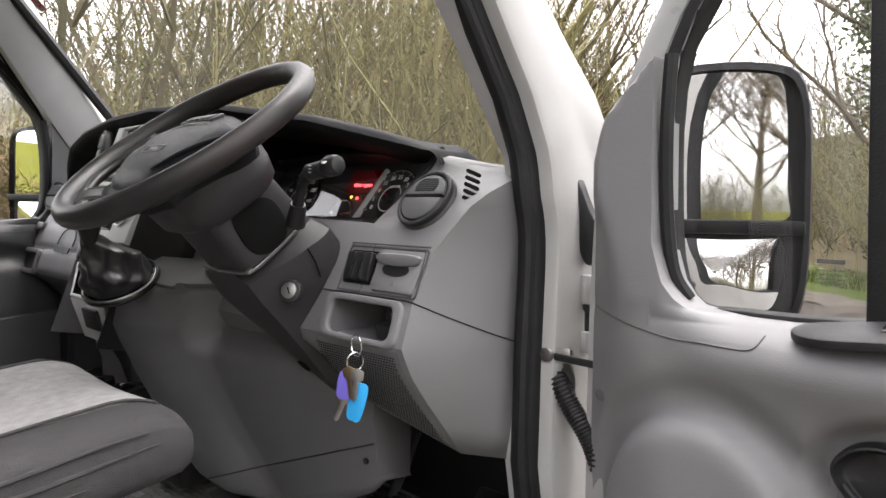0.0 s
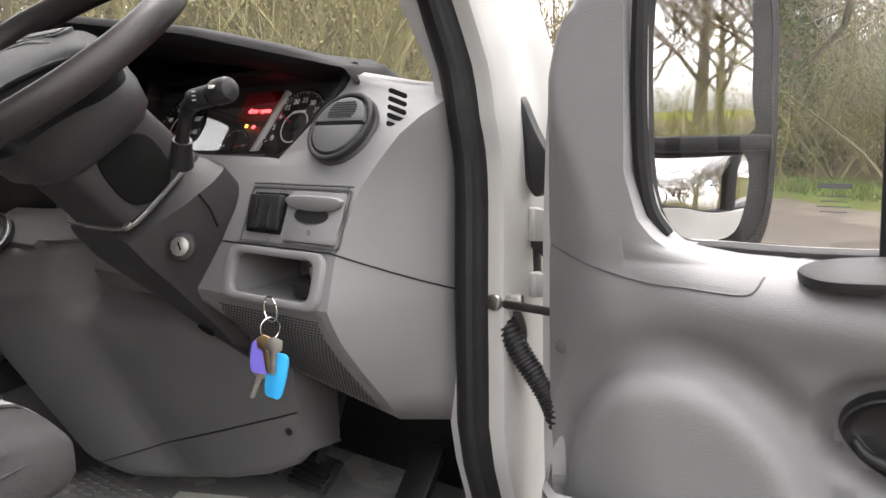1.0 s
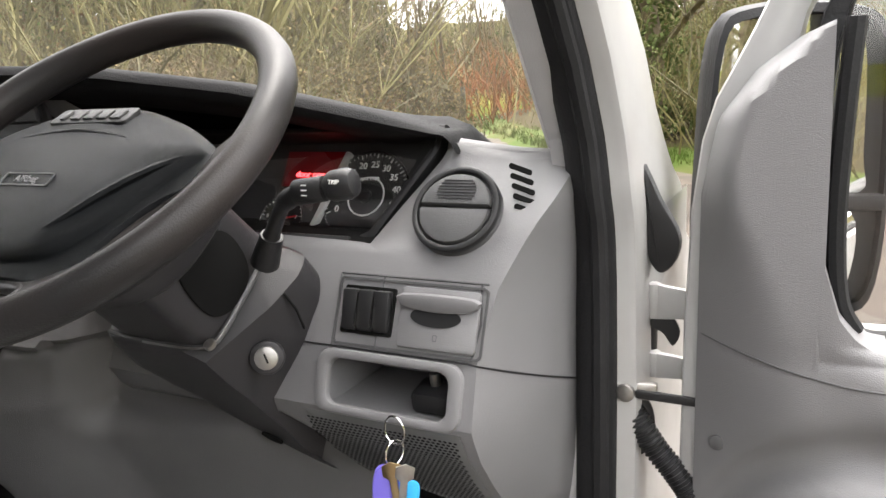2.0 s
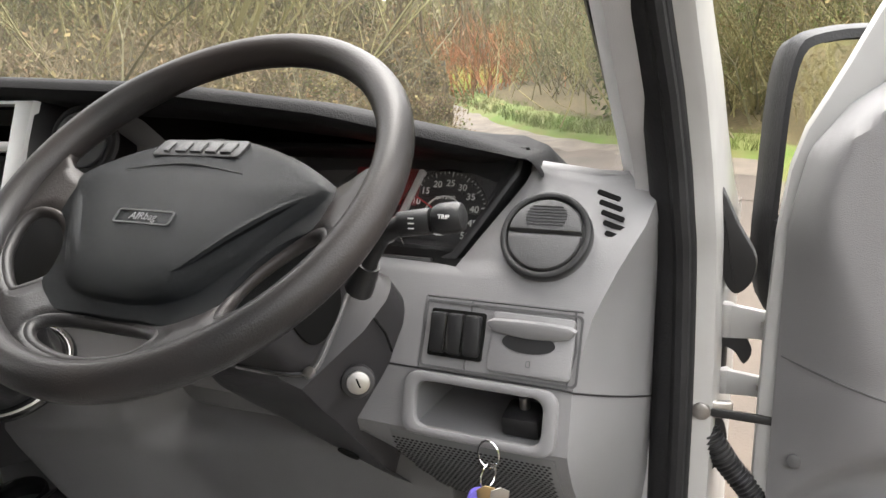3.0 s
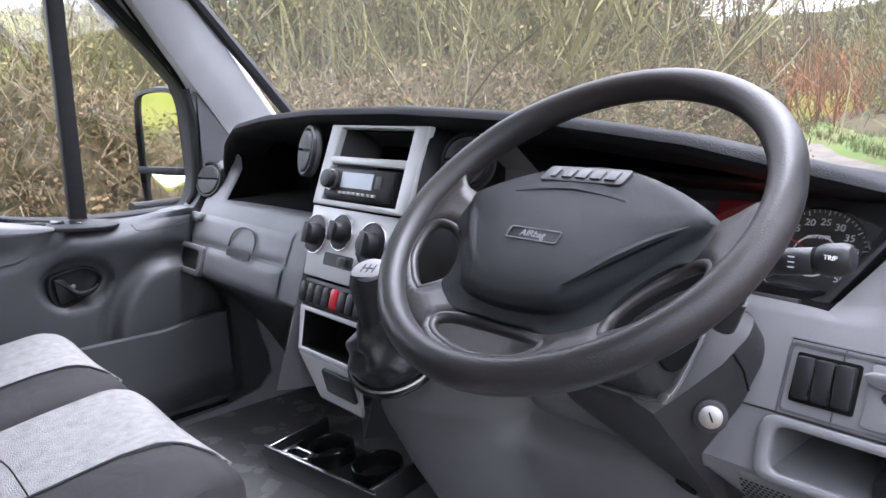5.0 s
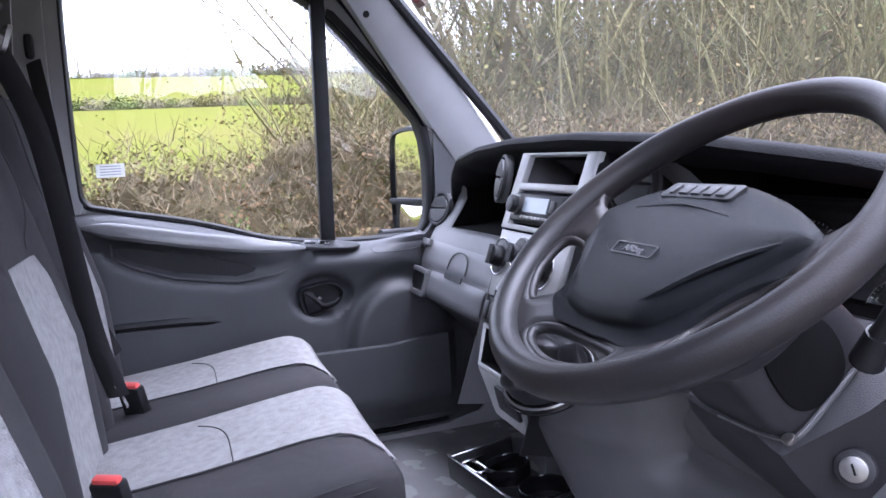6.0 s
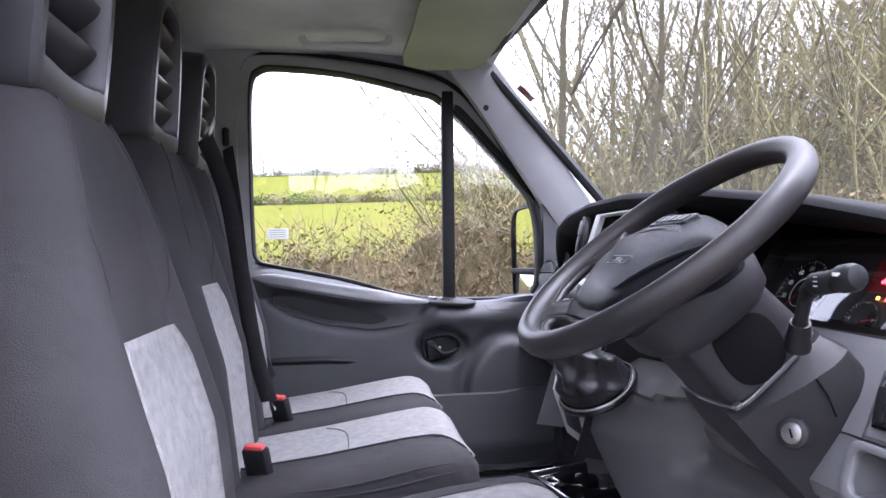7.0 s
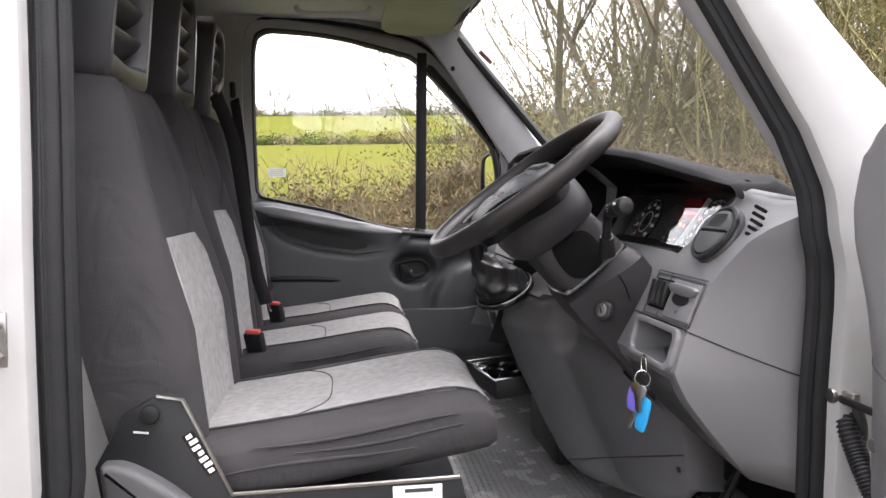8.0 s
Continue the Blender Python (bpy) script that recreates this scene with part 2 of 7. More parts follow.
def smooth_path(pts, n=6, closed=False):
    """A Catmull-Rom line through the points."""
    p = [Vector(q) for q in pts]
    out, c = [], len(p)
    for k in range(c if closed else c - 1):
        a, b, d, e = (p[(k + o) % c] if closed else p[min(max(k + o, 0), c - 1)] for o in (-1, 0, 1, 2))
        for s in range(n):
            t = s / n
            out.append(0.5 * (2 * b + (d - a) * t + (2 * a - 5 * b + 4 * d - e) * t * t + (3 * b - a - 3 * d + e) * t ** 3))
    if not closed:
        out.append(p[-1])
    return out


def tube(pts, r, n=8, closed=False, flat=1.0):
    """A pipe along the points; r is a radius or one for each point; flat squeezes it."""
    pts = [Vector(p) for p in pts]
    bm, rows, c = bmesh.new(), [], len(pts)
    up = None
    for k, p in enumerate(pts):
        q0, q1 = (pts[(k - 1) % c], pts[(k + 1) % c]) if closed else (pts[max(k - 1, 0)], pts[min(k + 1, c - 1)])
        d = (q1 - q0).normalized()
        if up is None:
            up = d.orthogonal().normalized()
        up = (up - d * up.dot(d)).normalized()
        side = d.cross(up)
        rr = r[k] if isinstance(r, (list, tuple)) else r
        rows.append([bm.verts.new(p + rr * (math.cos(2 * math.pi * i / n) * up + flat * math.sin(2 * math.pi * i / n) * side)) for i in range(n)])
    for k in range(c if closed else c - 1):
        a, b = rows[k], rows[(k + 1) % c]
        for i in range(n):
            bm.faces.new((a[i], a[(i + 1) % n], b[(i + 1) % n], b[i]))
    if not closed:
        bm.faces.new(rows[0][::-1])
        bm.faces.new(rows[-1])
    return bm


def sheet(rows, close=False):
    """A skin over rows of points."""
    bm = bmesh.new()
    g = [[bm.verts.new(p) for p in row] for row in rows]
    n = len(g[0])
    for a, b in zip(g, g[1:]):
        for i in range(n if close else n - 1):
            j = (i + 1) % n
            bm.faces.new((a[i], a[j], b[j], b[i]))
    return bm


def blob(rows):
    """A closed skin over rings of points, capped at both ends."""
    bm = sheet(rows, True)
    bm.verts.ensure_lookup_table()
    n = len(rows[0])
    bm.faces.new([bm.verts[i] for i in range(n)][::-1])
    bm.faces.new([bm.verts[len(bm.verts) - n + i] for i in range(n)])
    return bm


def solid(ob, t, off=-1.0):
    s = ob.modifiers.new("thickness", "SOLIDIFY")
    s.thickness, s.offset = t, off
    return ob


def face_at(o, n, up=(0, 0, 1)):
    """A pose whose local z looks along n, local y up, local x to the right as seen from in front."""
    z = Vector(n).normalized()
    x = Vector(up).cross(z).normalized()
    y = z.cross(x)
    m = Matrix((x, y, z)).transposed().to_4x4()
    m.translation = Vector(o)
    return m


def words(txt, size, m, material, parent, name="lettering", d=0.0006, label=""):
    cu = bpy.data.curves.new(name, "FONT")
    cu.body, cu.size, cu.extrude = txt, size, d
    cu.align_x, cu.align_y = "CENTER", "CENTER"
    tmp = bpy.data.objects.new(name, cu)
    me = bpy.data.meshes.new_from_object(tmp)
    bpy.data.objects.remove(tmp)
    me.transform(m)
    me.materials.append(material)
    ob = new(name, me)
    ob.parent = parent
    if label:
        tagged(ob, label)
    return ob


def lerp(x, xs, ys):
    return float(np.interp(x, xs, ys))



def translucent(name, col):
    m = bpy.data.materials.new(name)
    m.use_nodes = True
    n, l = m.node_tree.nodes, m.node_tree.links
    n.remove(n["Principled BSDF"])
    a, t, d, mx, m2 = n.new("ShaderNodeBsdfTranslucent"), n.new("ShaderNodeBsdfTransparent"), n.new("ShaderNodeBsdfDiffuse"), n.new("ShaderNodeMixShader"), n.new("ShaderNodeMixShader")
    a.inputs["Color"].default_value = d.inputs["Color"].default_value = (*col, 1)
    l.new(a.outputs["BSDF"], mx.inputs[1])
    l.new(d.outputs["BSDF"], mx.inputs[2])
    l.new(mx.outputs["Shader"], m2.inputs[1])
    l.new(t.outputs["BSDF"], m2.inputs[2])
    m2.inputs["Fac"].default_value = 0.25
    l.new(m2.outputs["Shader"], n["Material Output"].inputs["Surface"])
    return m


THINPAPER = translucent("thin_paper", (0.85, 0.85, 0.83))
THINPRINT = translucent("thin_print", (0.35, 0.4, 0.5))


def smooth_outline(pts, n=5):
    return [(p.x, p.y) for p in smooth_path([(x, y, 0) for x, y in pts], n, True)]

# ---- the ground and the lane ----
GROUND, FLOOR = 0.1, 0.88

# ---- dashboard ----
RIM_X = (-0.86, -0.80, -0.74, -0.62, -0.40, -0.15, 0.10, 0.35, 0.55, 0.70, 0.78, 0.86, 0.94)
RIM_Y = (0.02, -0.01, -0.03, -0.06, -0.10, -0.13, -0.14, -0.11, -0.05, -0.01, 0.02, 0.06, 0.12)
RIM_Z = (1.55, 1.605, 1.66, 1.70, 1.722, 1.735, 1.737, 1.724, 1.694, 1.658, 1.632, 1.615, 1.605)
BASE_Z = (1.08, 1.156, 1.20, 1.26, 1.30, 1.335, 1.40, 1.475, 1.50, 1.59, 1.62)
BASE_Y = (0.05, 0.015, -0.02, -0.07, -0.098, -0.112, -0.092, -0.06, -0.045, 0.02, 0.04)


def rim(x):
    return lerp(x, RIM_X, RIM_Y), lerp(x, RIM_X, RIM_Z)


def ridge(z):
    """Where the dashboard's face turns the corner towards the door."""
    return lerp(z, (1.14, 1.30, 1.40, 1.47, 1.52, 1.56, 1.60), (0.872, 0.874, 0.873, 0.884, 0.905, 0.925, 0.93))


def fascia_y(x, z):
    y = lerp(z, BASE_Z, BASE_Y)
    r = ridge(z)
    if x > r:
        y += (x - r) / max(0.004, 0.937 - r) * (0.1 - y)
    if x < -0.86:
        y += (-0.86 - x) / 0.07 * 0.07
    return y


def fascia_at(x, z, out=0.0):
    """The pose of a part that sits on the dashboard's face at x, z."""
    n = Vector((0, -(1.0), (fascia_y(x, z + 0.01) - fascia_y(x, z - 0.01)) / 0.02)).normalized()
    return face_at(Vector((x, fascia_y(x, z), z)) + n * out, n)


dash = thing("dashboard", "grey grained plastic dashboard with black soft upper pad", "dashboard")
xs = sorted({0.675, 0.74, -0.30, -0.21, -0.19, -0.15, -0.935, -0.92, -0.90, -0.88, -0.86, -0.83, -0.80, -0.77, -0.745, -0.65, -0.5, -0.35, -0.25, -0.17, 0.0, 0.16, 0.25, 0.35, 0.45, 0.55, 0.62, 0.66, 0.69, 0.72, 0.765, 0.79, 0.82, 0.85, 0.862, 0.872, 0.880, 0.89, 0.905, 0.92, 0.935})
BOTTOM_X, BOTTOM_Z = (-0.935, -0.35, -0.25, -0.20, -0.165, -0.13, 0.0, 0.1, 0.3, 0.648, 0.70, 0.80, 0.872, 0.935), (1.325, 1.328, 1.318, 1.29, 1.245, 1.205, 1.16, 1.2, 1.3, 1.315, 1.212, 1.178, 1.156, 1.14)
rows, zkeys = [], []
for kind, v in [("b", 0), ("b", 0.25), ("b", 0.5), ("b", 0.75), ("b", 0.92), ("z", 1.335), ("z", 1.365), ("z", 1.395), ("z", 1.404), ("z", 1.44), ("z", 1.475), ("z", 1.50), ("t", 0.08), ("t", 0.2), ("t", 0.4), ("t", 0.6), ("t", 0.8), ("t", 0.92), ("t", 1)]:
    row = []
    for x in xs:
        if kind == "z":
            z = v
        elif kind == "b":
            z0 = lerp(x, BOTTOM_X, BOTTOM_Z)
            z = z0 + (1.335 - z0) * v
        else:
            z = 1.50 + (rim(x)[1] - 0.012 - 1.50) * v
        if x > 0.8621:
            x = ridge(z) + (x - 0.872) / 0.063 * (0.937 - ridge(z))
        if kind == "t" and 0.70 < x < 0.80:
            slant = 0.712 + 0.078 * min(1.0, (z - 1.50) / 0.11)
            x = 0.70 + (x - 0.70) / 0.065 * (slant - 0.70) if x < 0.7651 else max(0.79, slant + 0.008)
        y = fascia_y(x, z)
        if kind == "t":
            k = max(0.0, (v - 0.4) / 0.6) ** 2
            y = y * (1 - k) + (rim(x)[0] + 0.012) * k
        row.append(Vector((x, y, z)))
    rows.append(row)
    zkeys.append((kind, v))
HOLES = [(-0.745, -0.17, ("t", 0.08), ("t", 1)), (0.25, 0.765, ("t", 0.08), ("t", 1)), (0.69, 0.85, ("z", 1.335), ("z", 1.395))]
bm = bmesh.new()
g = [[bm.verts.new(p) for p in r] for r in rows]
for j in range(len(rows) - 1):
    for i in range(len(xs) - 1):
        if any(xs[i] >= a - 1e-6 and xs[i + 1] <= b + 1e-6 and zkeys.index(lo) <= j < zkeys.index(hi) for a, b, lo, hi in HOLES):
            continue
        bm.faces.new((g[j][i], g[j][i + 1], g[j + 1][i + 1], g[j + 1][i]))
for v in [v for v in bm.verts if not v.link_faces]:
    bm.verts.remove(v)
solid(part("fascia", bm, GREY, dash), 0.004, -1)


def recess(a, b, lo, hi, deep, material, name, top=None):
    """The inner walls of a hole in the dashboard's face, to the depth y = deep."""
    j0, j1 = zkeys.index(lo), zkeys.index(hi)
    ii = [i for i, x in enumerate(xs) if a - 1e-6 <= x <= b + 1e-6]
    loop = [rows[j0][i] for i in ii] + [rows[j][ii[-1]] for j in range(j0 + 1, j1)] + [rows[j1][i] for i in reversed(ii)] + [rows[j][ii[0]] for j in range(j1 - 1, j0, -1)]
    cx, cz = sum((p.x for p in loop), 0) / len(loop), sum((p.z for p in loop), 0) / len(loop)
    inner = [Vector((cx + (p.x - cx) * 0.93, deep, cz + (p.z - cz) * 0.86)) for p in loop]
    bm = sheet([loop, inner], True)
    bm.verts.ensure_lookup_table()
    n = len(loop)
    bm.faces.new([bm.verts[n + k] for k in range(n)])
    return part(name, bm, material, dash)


# Near-black lining paints the shade inside the shelf and the cluster recess.
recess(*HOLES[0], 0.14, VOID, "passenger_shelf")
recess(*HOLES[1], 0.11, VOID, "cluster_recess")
recess(*HOLES[2], 0.01, GREY, "driver_pocket")
# The upper pad, with its overhanging lip.
pad_x = [*np.linspace(-0.86, 0.74, 58), *np.linspace(0.75, 0.802, 16)]
rows = []
for dy, dz in ((0.10, -0.050), (0.05, -0.036), (0.016, -0.026), (0.003, -0.018), (-0.002, -0.008), (0.003, 0.0), (0.010, 0.003), (0.03, 0.003), (0.07, -0.003)):
    rows.append([Vector((x, rim(x)[0] + dy, rim(x)[1] + dz * (1 if x < 0.70 else max(0.1, 1 - 0.85 * (x - 0.70) / 0.095)) - 0.020 * max(0, (x - 0.784) / 0.018) ** 2)) for x in pad_x])
for y, z in ((0.2, 1.645), (0.32, 1.60), (0.42, 1.57)):
    rows.append([Vector((x, max(y - 0.15 * x * x, rim(x)[0] + 0.05), min(z, rim(x)[1] + 0.004 - 0.022 * max(0, (x - 0.784) / 0.018) ** 2) if y < 0.3 else z - 0.03 * abs(x))) for x in pad_x])
part("upper_pad", sheet(rows), PAD, dash, "black ribbed soft pad")
rows = []
for dy, dz in ((0.012, -0.012), (0.018, -0.004), (0.03, -0.001), (0.05, -0.012), (0.10, -0.045)):
    rows.append([Vector((x, rim(x)[0] + dy - 0.6 * dy * max(0, x - 0.86), rim(x)[1] + dz - 0.006)) for x in np.linspace(0.787, 0.937, 14)])
part("end_cap", sheet(rows), GREY, dash)
rows = []
for dy, dz in ((0.06, -0.022), (0.10, -0.034), (0.20, -0.045), (0.36, -0.065)):
    rows.append([Vector((x, rim(x)[0] + dy - 0.6 * dy * max(0, x - 0.86), rim(x)[1] + dz - 0.014)) for x in np.linspace(0.80, 0.937, 16)])
part("end_deck", sheet(rows), GREY, dash)
rows = [[Vector((x, y, z)) for x in np.linspace(-0.93, -0.80, 8)] for y, z in ((-0.005, 1.585), (0.02, 1.60), (0.10, 1.605), (0.30, 1.57))]
part("end_cap", sheet(rows), GREY, dash)


def smooth_groove(pts, n=8):
    out = []
    for (x0, z0), (x1, z1) in zip(pts, pts[1:]):
        out += [(x0 + (x1 - x0) * k / n, z0 + (z1 - z0) * k / n) for k in range(n)]
    return out + [pts[-1]]


def vent(name, m, r, tilt=0.0):
    """A round air vent: bezel, dished rim, turning barrel with two blades."""
    v = part(name, cyl(r, 0.012, m @ pose(0, 0, 0.002), 40, 0.004), DARKGREY, dash, "round black air vent")
    part("bezel", ring(oval(2 * r, 2 * r, 40), oval(1.7 * r, 1.7 * r, 40), 0.008, m @ pose(0, 0, 0.007), 0.003), BLACK, v)
    k = m @ pose(0, 0, 0.009, tilt, 0, 0)
    a = [(0.8 * r * math.cos(t), 0.06 * r + 0.72 * r * math.sin(t)) for t in np.linspace(0.0, math.pi, 16)]
    b = [(0.8 * r * math.cos(t), -0.02 * r + 0.80 * r * math.sin(t)) for t in np.linspace(math.pi, 2 * math.pi, 16)]
    flap = part("flap", plate(a, 0.009, k, 0.003), DARKGREY, v)
    part("flap", plate(b, 0.008, k, 0.003), DARKGREY, v)
    for q in range(7):
        h = 0.18 * r + q * 0.07 * r
        w = 0.9 * r * math.sqrt(max(0.05, 1 - ((h - 0.36 * r) / (0.36 * r)) ** 2))
        part("rib", box(w, 0.0012, 0.002, k @ pose(0, h, 0.0092)), BLACK, flap)
    return v


vent("air_vent", fascia_at(0.822, 1.545), 0.052)
vent("air_vent", face_at((-0.862, -0.018, 1.552), (0.30, -1, 0.35)), 0.048)
vent("air_vent", face_at((-0.165, -0.13, 1.66), (-0.28, -1, 0.25)), 0.047)
vent("air_vent", face_at((0.225, -0.10, 1.655), (0.25, -1, 0.3)), 0.045)
for q in range(5):
    part("demister_slot", plate(rrect(0.027, 0.0055, 0.0025, 3), 0.003, face_at((0.880 + 0.0026 * q, 0.028 - 0.0037 * q, 1.587 - 0.0115 * q), (0.35, -0.8, 0.5)) @ pose(0, 0, 0.005 + 0.0025 * q, 0, 0, -24)), VOID, dash)

# Switch panel and drawer.
m = fascia_at(0.785, 1.44)
part("switch_panel", ring(rrect(0.185, 0.077, 0.006), rrect(0.180, 0.072, 0.005), 0.002, m), DARKGREY, dash)
part("switch_well", plate(rrect(0.066, 0.054, 0.003), 0.003, m @ pose(-0.050, 0.002, 0.0)), VOID, dash)
for q in range(3):
    s = part("rocker_switch", box(0.0195, 0.046, 0.012, m @ pose(-0.0705 + 0.0205 * q, 0.002, 0.005, 8), 0.003), BLACK, dash, "black rocker switch")
    if q:
        part("edge", box(0.0014, 0.038, 0.004, m @ pose(-0.0808 + 0.0205 * q, 0.002, 0.010)), CHROME, s)
d = part("drawer", plate(rrect(0.094, 0.066, 0.005), 0.005, m @ pose(0.038, 0, 0), 0.002), GREY, dash)
part("lip", plate(smooth_outline([(-0.044, 0.0), (-0.043, 0.012), (0.043, 0.012), (0.044, 0.0), (0.028, -0.004), (0.0, -0.006), (-0.028, -0.004)], 3), 0.007, m @ pose(0.038, 0.014, 0.004, 20), 0.003), GREY, d)
# A flat black oval paints the shadow below the drawer's lip.
bm = plate(oval(0.060, 0.022, 28), 0.001, m @ pose(0.036, 0.002, 0.0052))
part("finger_recess", bm, BLACK, d)
part("drawer_mark", ring(rrect(0.005, 0.007, 0.001, 2), rrect(0.0036, 0.0056, 0.0008, 2), 0.0004, m @ pose(0.038, -0.02, 0.0052)), DARKGREY, d)
# Panel seams.
for pts in ([(0.692, 1.402), (0.692, 1.479), (0.876, 1.479)], [(0.749, 1.404), (0.749, 1.478)], [(0.868, 1.478), (0.872, 1.44), (0.866, 1.404)]):
    path = [fascia_at(x, z, 0.0002) @ Vector() for x, z in smooth_groove(pts)]
    part("groove", tube(path, 0.0013, 5), DARKGREY, dash)
SEAM_FALL = 1.22
seam = [Vector((x, fascia_y(x, 1.402 - max(0, x - 0.872) * SEAM_FALL) - 0.0006, 1.402 - max(0, x - 0.872) * SEAM_FALL)) for x in np.linspace(0.655, 0.934, 24)]
part("seam", tube(seam, 0.0013, 5), BLACK, dash)
# Plug in the pocket, with the key ring on it.
plug = thing("plug_adapter", "black plastic plug in the dashboard pocket", "plug")
part("body", box(0.045, 0.04, 0.026, pose(0.815, -0.075, 1.352, 10), 0.006), BLACK, plug)
part("knob", cyl(0.006, 0.016, pose(0.815, -0.075, 1.372, 10), 14, 0.001), STEEL, plug)

# Glovebox: bulged lower lid, upper lid with its arched pull, latch, open pocket at the end.
glove = thing("glovebox", "closed grey glovebox with arched pull and open side pocket", "glovebox")


def lid(x0, x1, z0, z1, out, name, material=GREY):
    rows = []
    for v in np.linspace(0, 1, 9):
        z = z0 + (z1 - z0) * v
        e = out * min(1, 5 * min(v, 1 - v)) ** 0.5
        rows.append([Vector((x, fascia_y(x, z), z)) + Vector((0, -0.9, 0.42)) * (e * min(1, 30 * min(x - x0, x1 - x) + 0.15) ** 0.5 + 0.001) for x in np.linspace(x0, x1, 30)])
    return part(name, sheet(rows), material, glove)


lid(-0.755, -0.385, 1.322, 1.398, 0.011, "lower_lid")
lid(-0.895, -0.375, 1.405, 1.470, 0.004, "upper_lid")
arch = [fascia_at(-0.575 + 0.062 * math.cos(a), 1.412 + 0.048 * max(0, math.sin(a)) ** 0.6, 0.009) @ Vector() for a in np.linspace(0, math.pi, 20)]
part("arched_pull", tube(arch, 0.0022, 6), DARKGREY, glove)
part("pull_slot", plate(rrect(0.115, 0.016, 0.005), 0.003, fascia_at(-0.57, 1.400, 0.012)), BLACK, glove)
part("latch", box(0.06, 0.020, 0.014, fascia_at(-0.85, 1.462, 0.008), 0.004), GREY, glove)
part("latch_slot", box(0.045, 0.010, 0.004, fascia_at(-0.85, 1.452, 0.014), 0.001), BLACK, glove)
part("pocket_frame", ring(rrect(0.175, 0.078, 0.014), rrect(0.140, 0.050, 0.008), 0.013, fascia_at(-0.852, 1.358, 0.000), 0.004), GREY, glove)
# The pocket's depth is a flat black plate, its shade put into the colour.
part("pocket_back", plate(rrect(0.145, 0.055, 0.008), 0.001, fascia_at(-0.852, 1.355, 0.003)), BLACK, glove)
under = [[Vector((x, y + 0.10 * max(0.0, x + 0.35), z)) for x in np.linspace(-0.93, -0.10, 24)] for y, z in ((-0.098, 1.324), (-0.085, 1.305), (-0.05, 1.28), (0.0, 1.24), (0.06, 1.18), (0.12, 1.10), (0.18, 1.0), (0.22, 0.88))]
part("under_panel", sheet(under), DARKGREY, dash)
part("pocket_bezel", ring(rrect(0.182, 0.072, 0.018), rrect(0.150, 0.051, 0.013), 0.009, fascia_at(0.770, 1.3655, -0.001), 0.0035), GREY, dash)
# Speaker grille in the lower panel.


def on_grille(u, d, out):
    """A point on the grille: u across, d down from its top edge."""
    x = 0.660 + 0.200 * u
    z = 1.328 - d
    return Vector((x, fascia_y(x, z), z)) + Vector((0, -0.82, -0.57)) * out


def grille_drop(u):
    return max(0.004, 1.328 - 0.008 - lerp(0.660 + 0.200 * u, BOTTOM_X, BOTTOM_Z))


grille = part("speaker_grille", sheet([[on_grille(u, grille_drop(u) * v, 0.004 * min(1, 12 * v, 12 * (1 - v), 14 * u, 14 * (1 - u))) for u in np.linspace(0, 1, 30)] for v in np.linspace(0, 1, 16)]), MESHGRILLE, dash, "perforated grey speaker grille")
bm = bmesh.new()
for gj in range(1, 40):
    for gi in range(32):
        u, d = (gi + 0.5 + 0.5 * (gj % 2)) / 33, 0.0043 * gj + 0.002
        if d < grille_drop(u) - 0.006 and 0.02 < u < 0.98:
            bm.faces.new([bm.verts.new(on_grille(u + 0.0115 * math.cos(a), d + 0.00145 * math.sin(a), 0.0049)) for a in np.linspace(0, math.tau, 7)[:-1]])
grille_holes = bm
part("perforation", grille_holes, VOID, grille, smooth=False)

# ---- centre stack ----
stack = thing("centre_console", "silver-grey centre console with radio and heater controls", "console")
S_UP = Vector((0, 0.328, 0.945))
S_N = Vector((0, -0.945, 0.328))
S_O = Vector((0.03, -0.116, 1.707))


def on_stack(x, s, out=0.0):
    """A pose on the console's face: x across, s down from its top."""
    return face_at(Vector((x, S_O.y, S_O.z)) - S_UP * s + S_N * out, S_N, S_UP)


part("upper_frame", ring([(-0.133, 0.0), (0.133, 0.0), (0.118, -0.142), (-0.145, -0.142)], [(-0.100, -0.006), (0.097, -0.006), (0.090, -0.132), (-0.118, -0.132)], 0.012, on_stack(0.033, 0, -0.002), 0.004), SILVER, stack)
part("crossbar", box(0.215, 0.014, 0.012, on_stack(0.022, 0.062, 0.004), 0.004), SILVER, stack)
# A near-black back sheet: the shade behind the frame, put into its colour.
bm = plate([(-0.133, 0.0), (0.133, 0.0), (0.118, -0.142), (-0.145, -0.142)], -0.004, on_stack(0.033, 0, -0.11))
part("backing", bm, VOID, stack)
for q in (-1, 1):
    bm = sheet([[on_stack(0.03 + q * 0.134, 0.0, 0.004) @ Vector(), on_stack(0.03 + q * 0.134, 0.14, 0.004) @ Vector(), on_stack(0.03 + q * 0.134, 0.48, 0.004) @ Vector()],
                [Vector((0.03 + q * 0.15, 0.04, 1.70)), Vector((0.03 + q * 0.15, 0.04, 1.56)), Vector((0.03 + q * 0.16, 0.0, 1.2))]])
    # The driver-side panel is black to paint the dark seen through the wheel.
    solid(part("side_panel", bm, GREY if q < 0 else BLACK, stack), 0.004)
part("heater_panel", plate([(-0.145, -0.145), (0.118, -0.145), (0.100, -0.268), (-0.130, -0.268)], 0.012, on_stack(0.033, 0, -0.006), 0.003), SILVER, stack)
part("button_strip", plate([(-0.130, -0.272), (0.100, -0.272), (0.095, -0.322), (-0.120, -0.322)], 0.006, on_stack(0.033, 0, -0.006), 0.002), BLACK, stack)
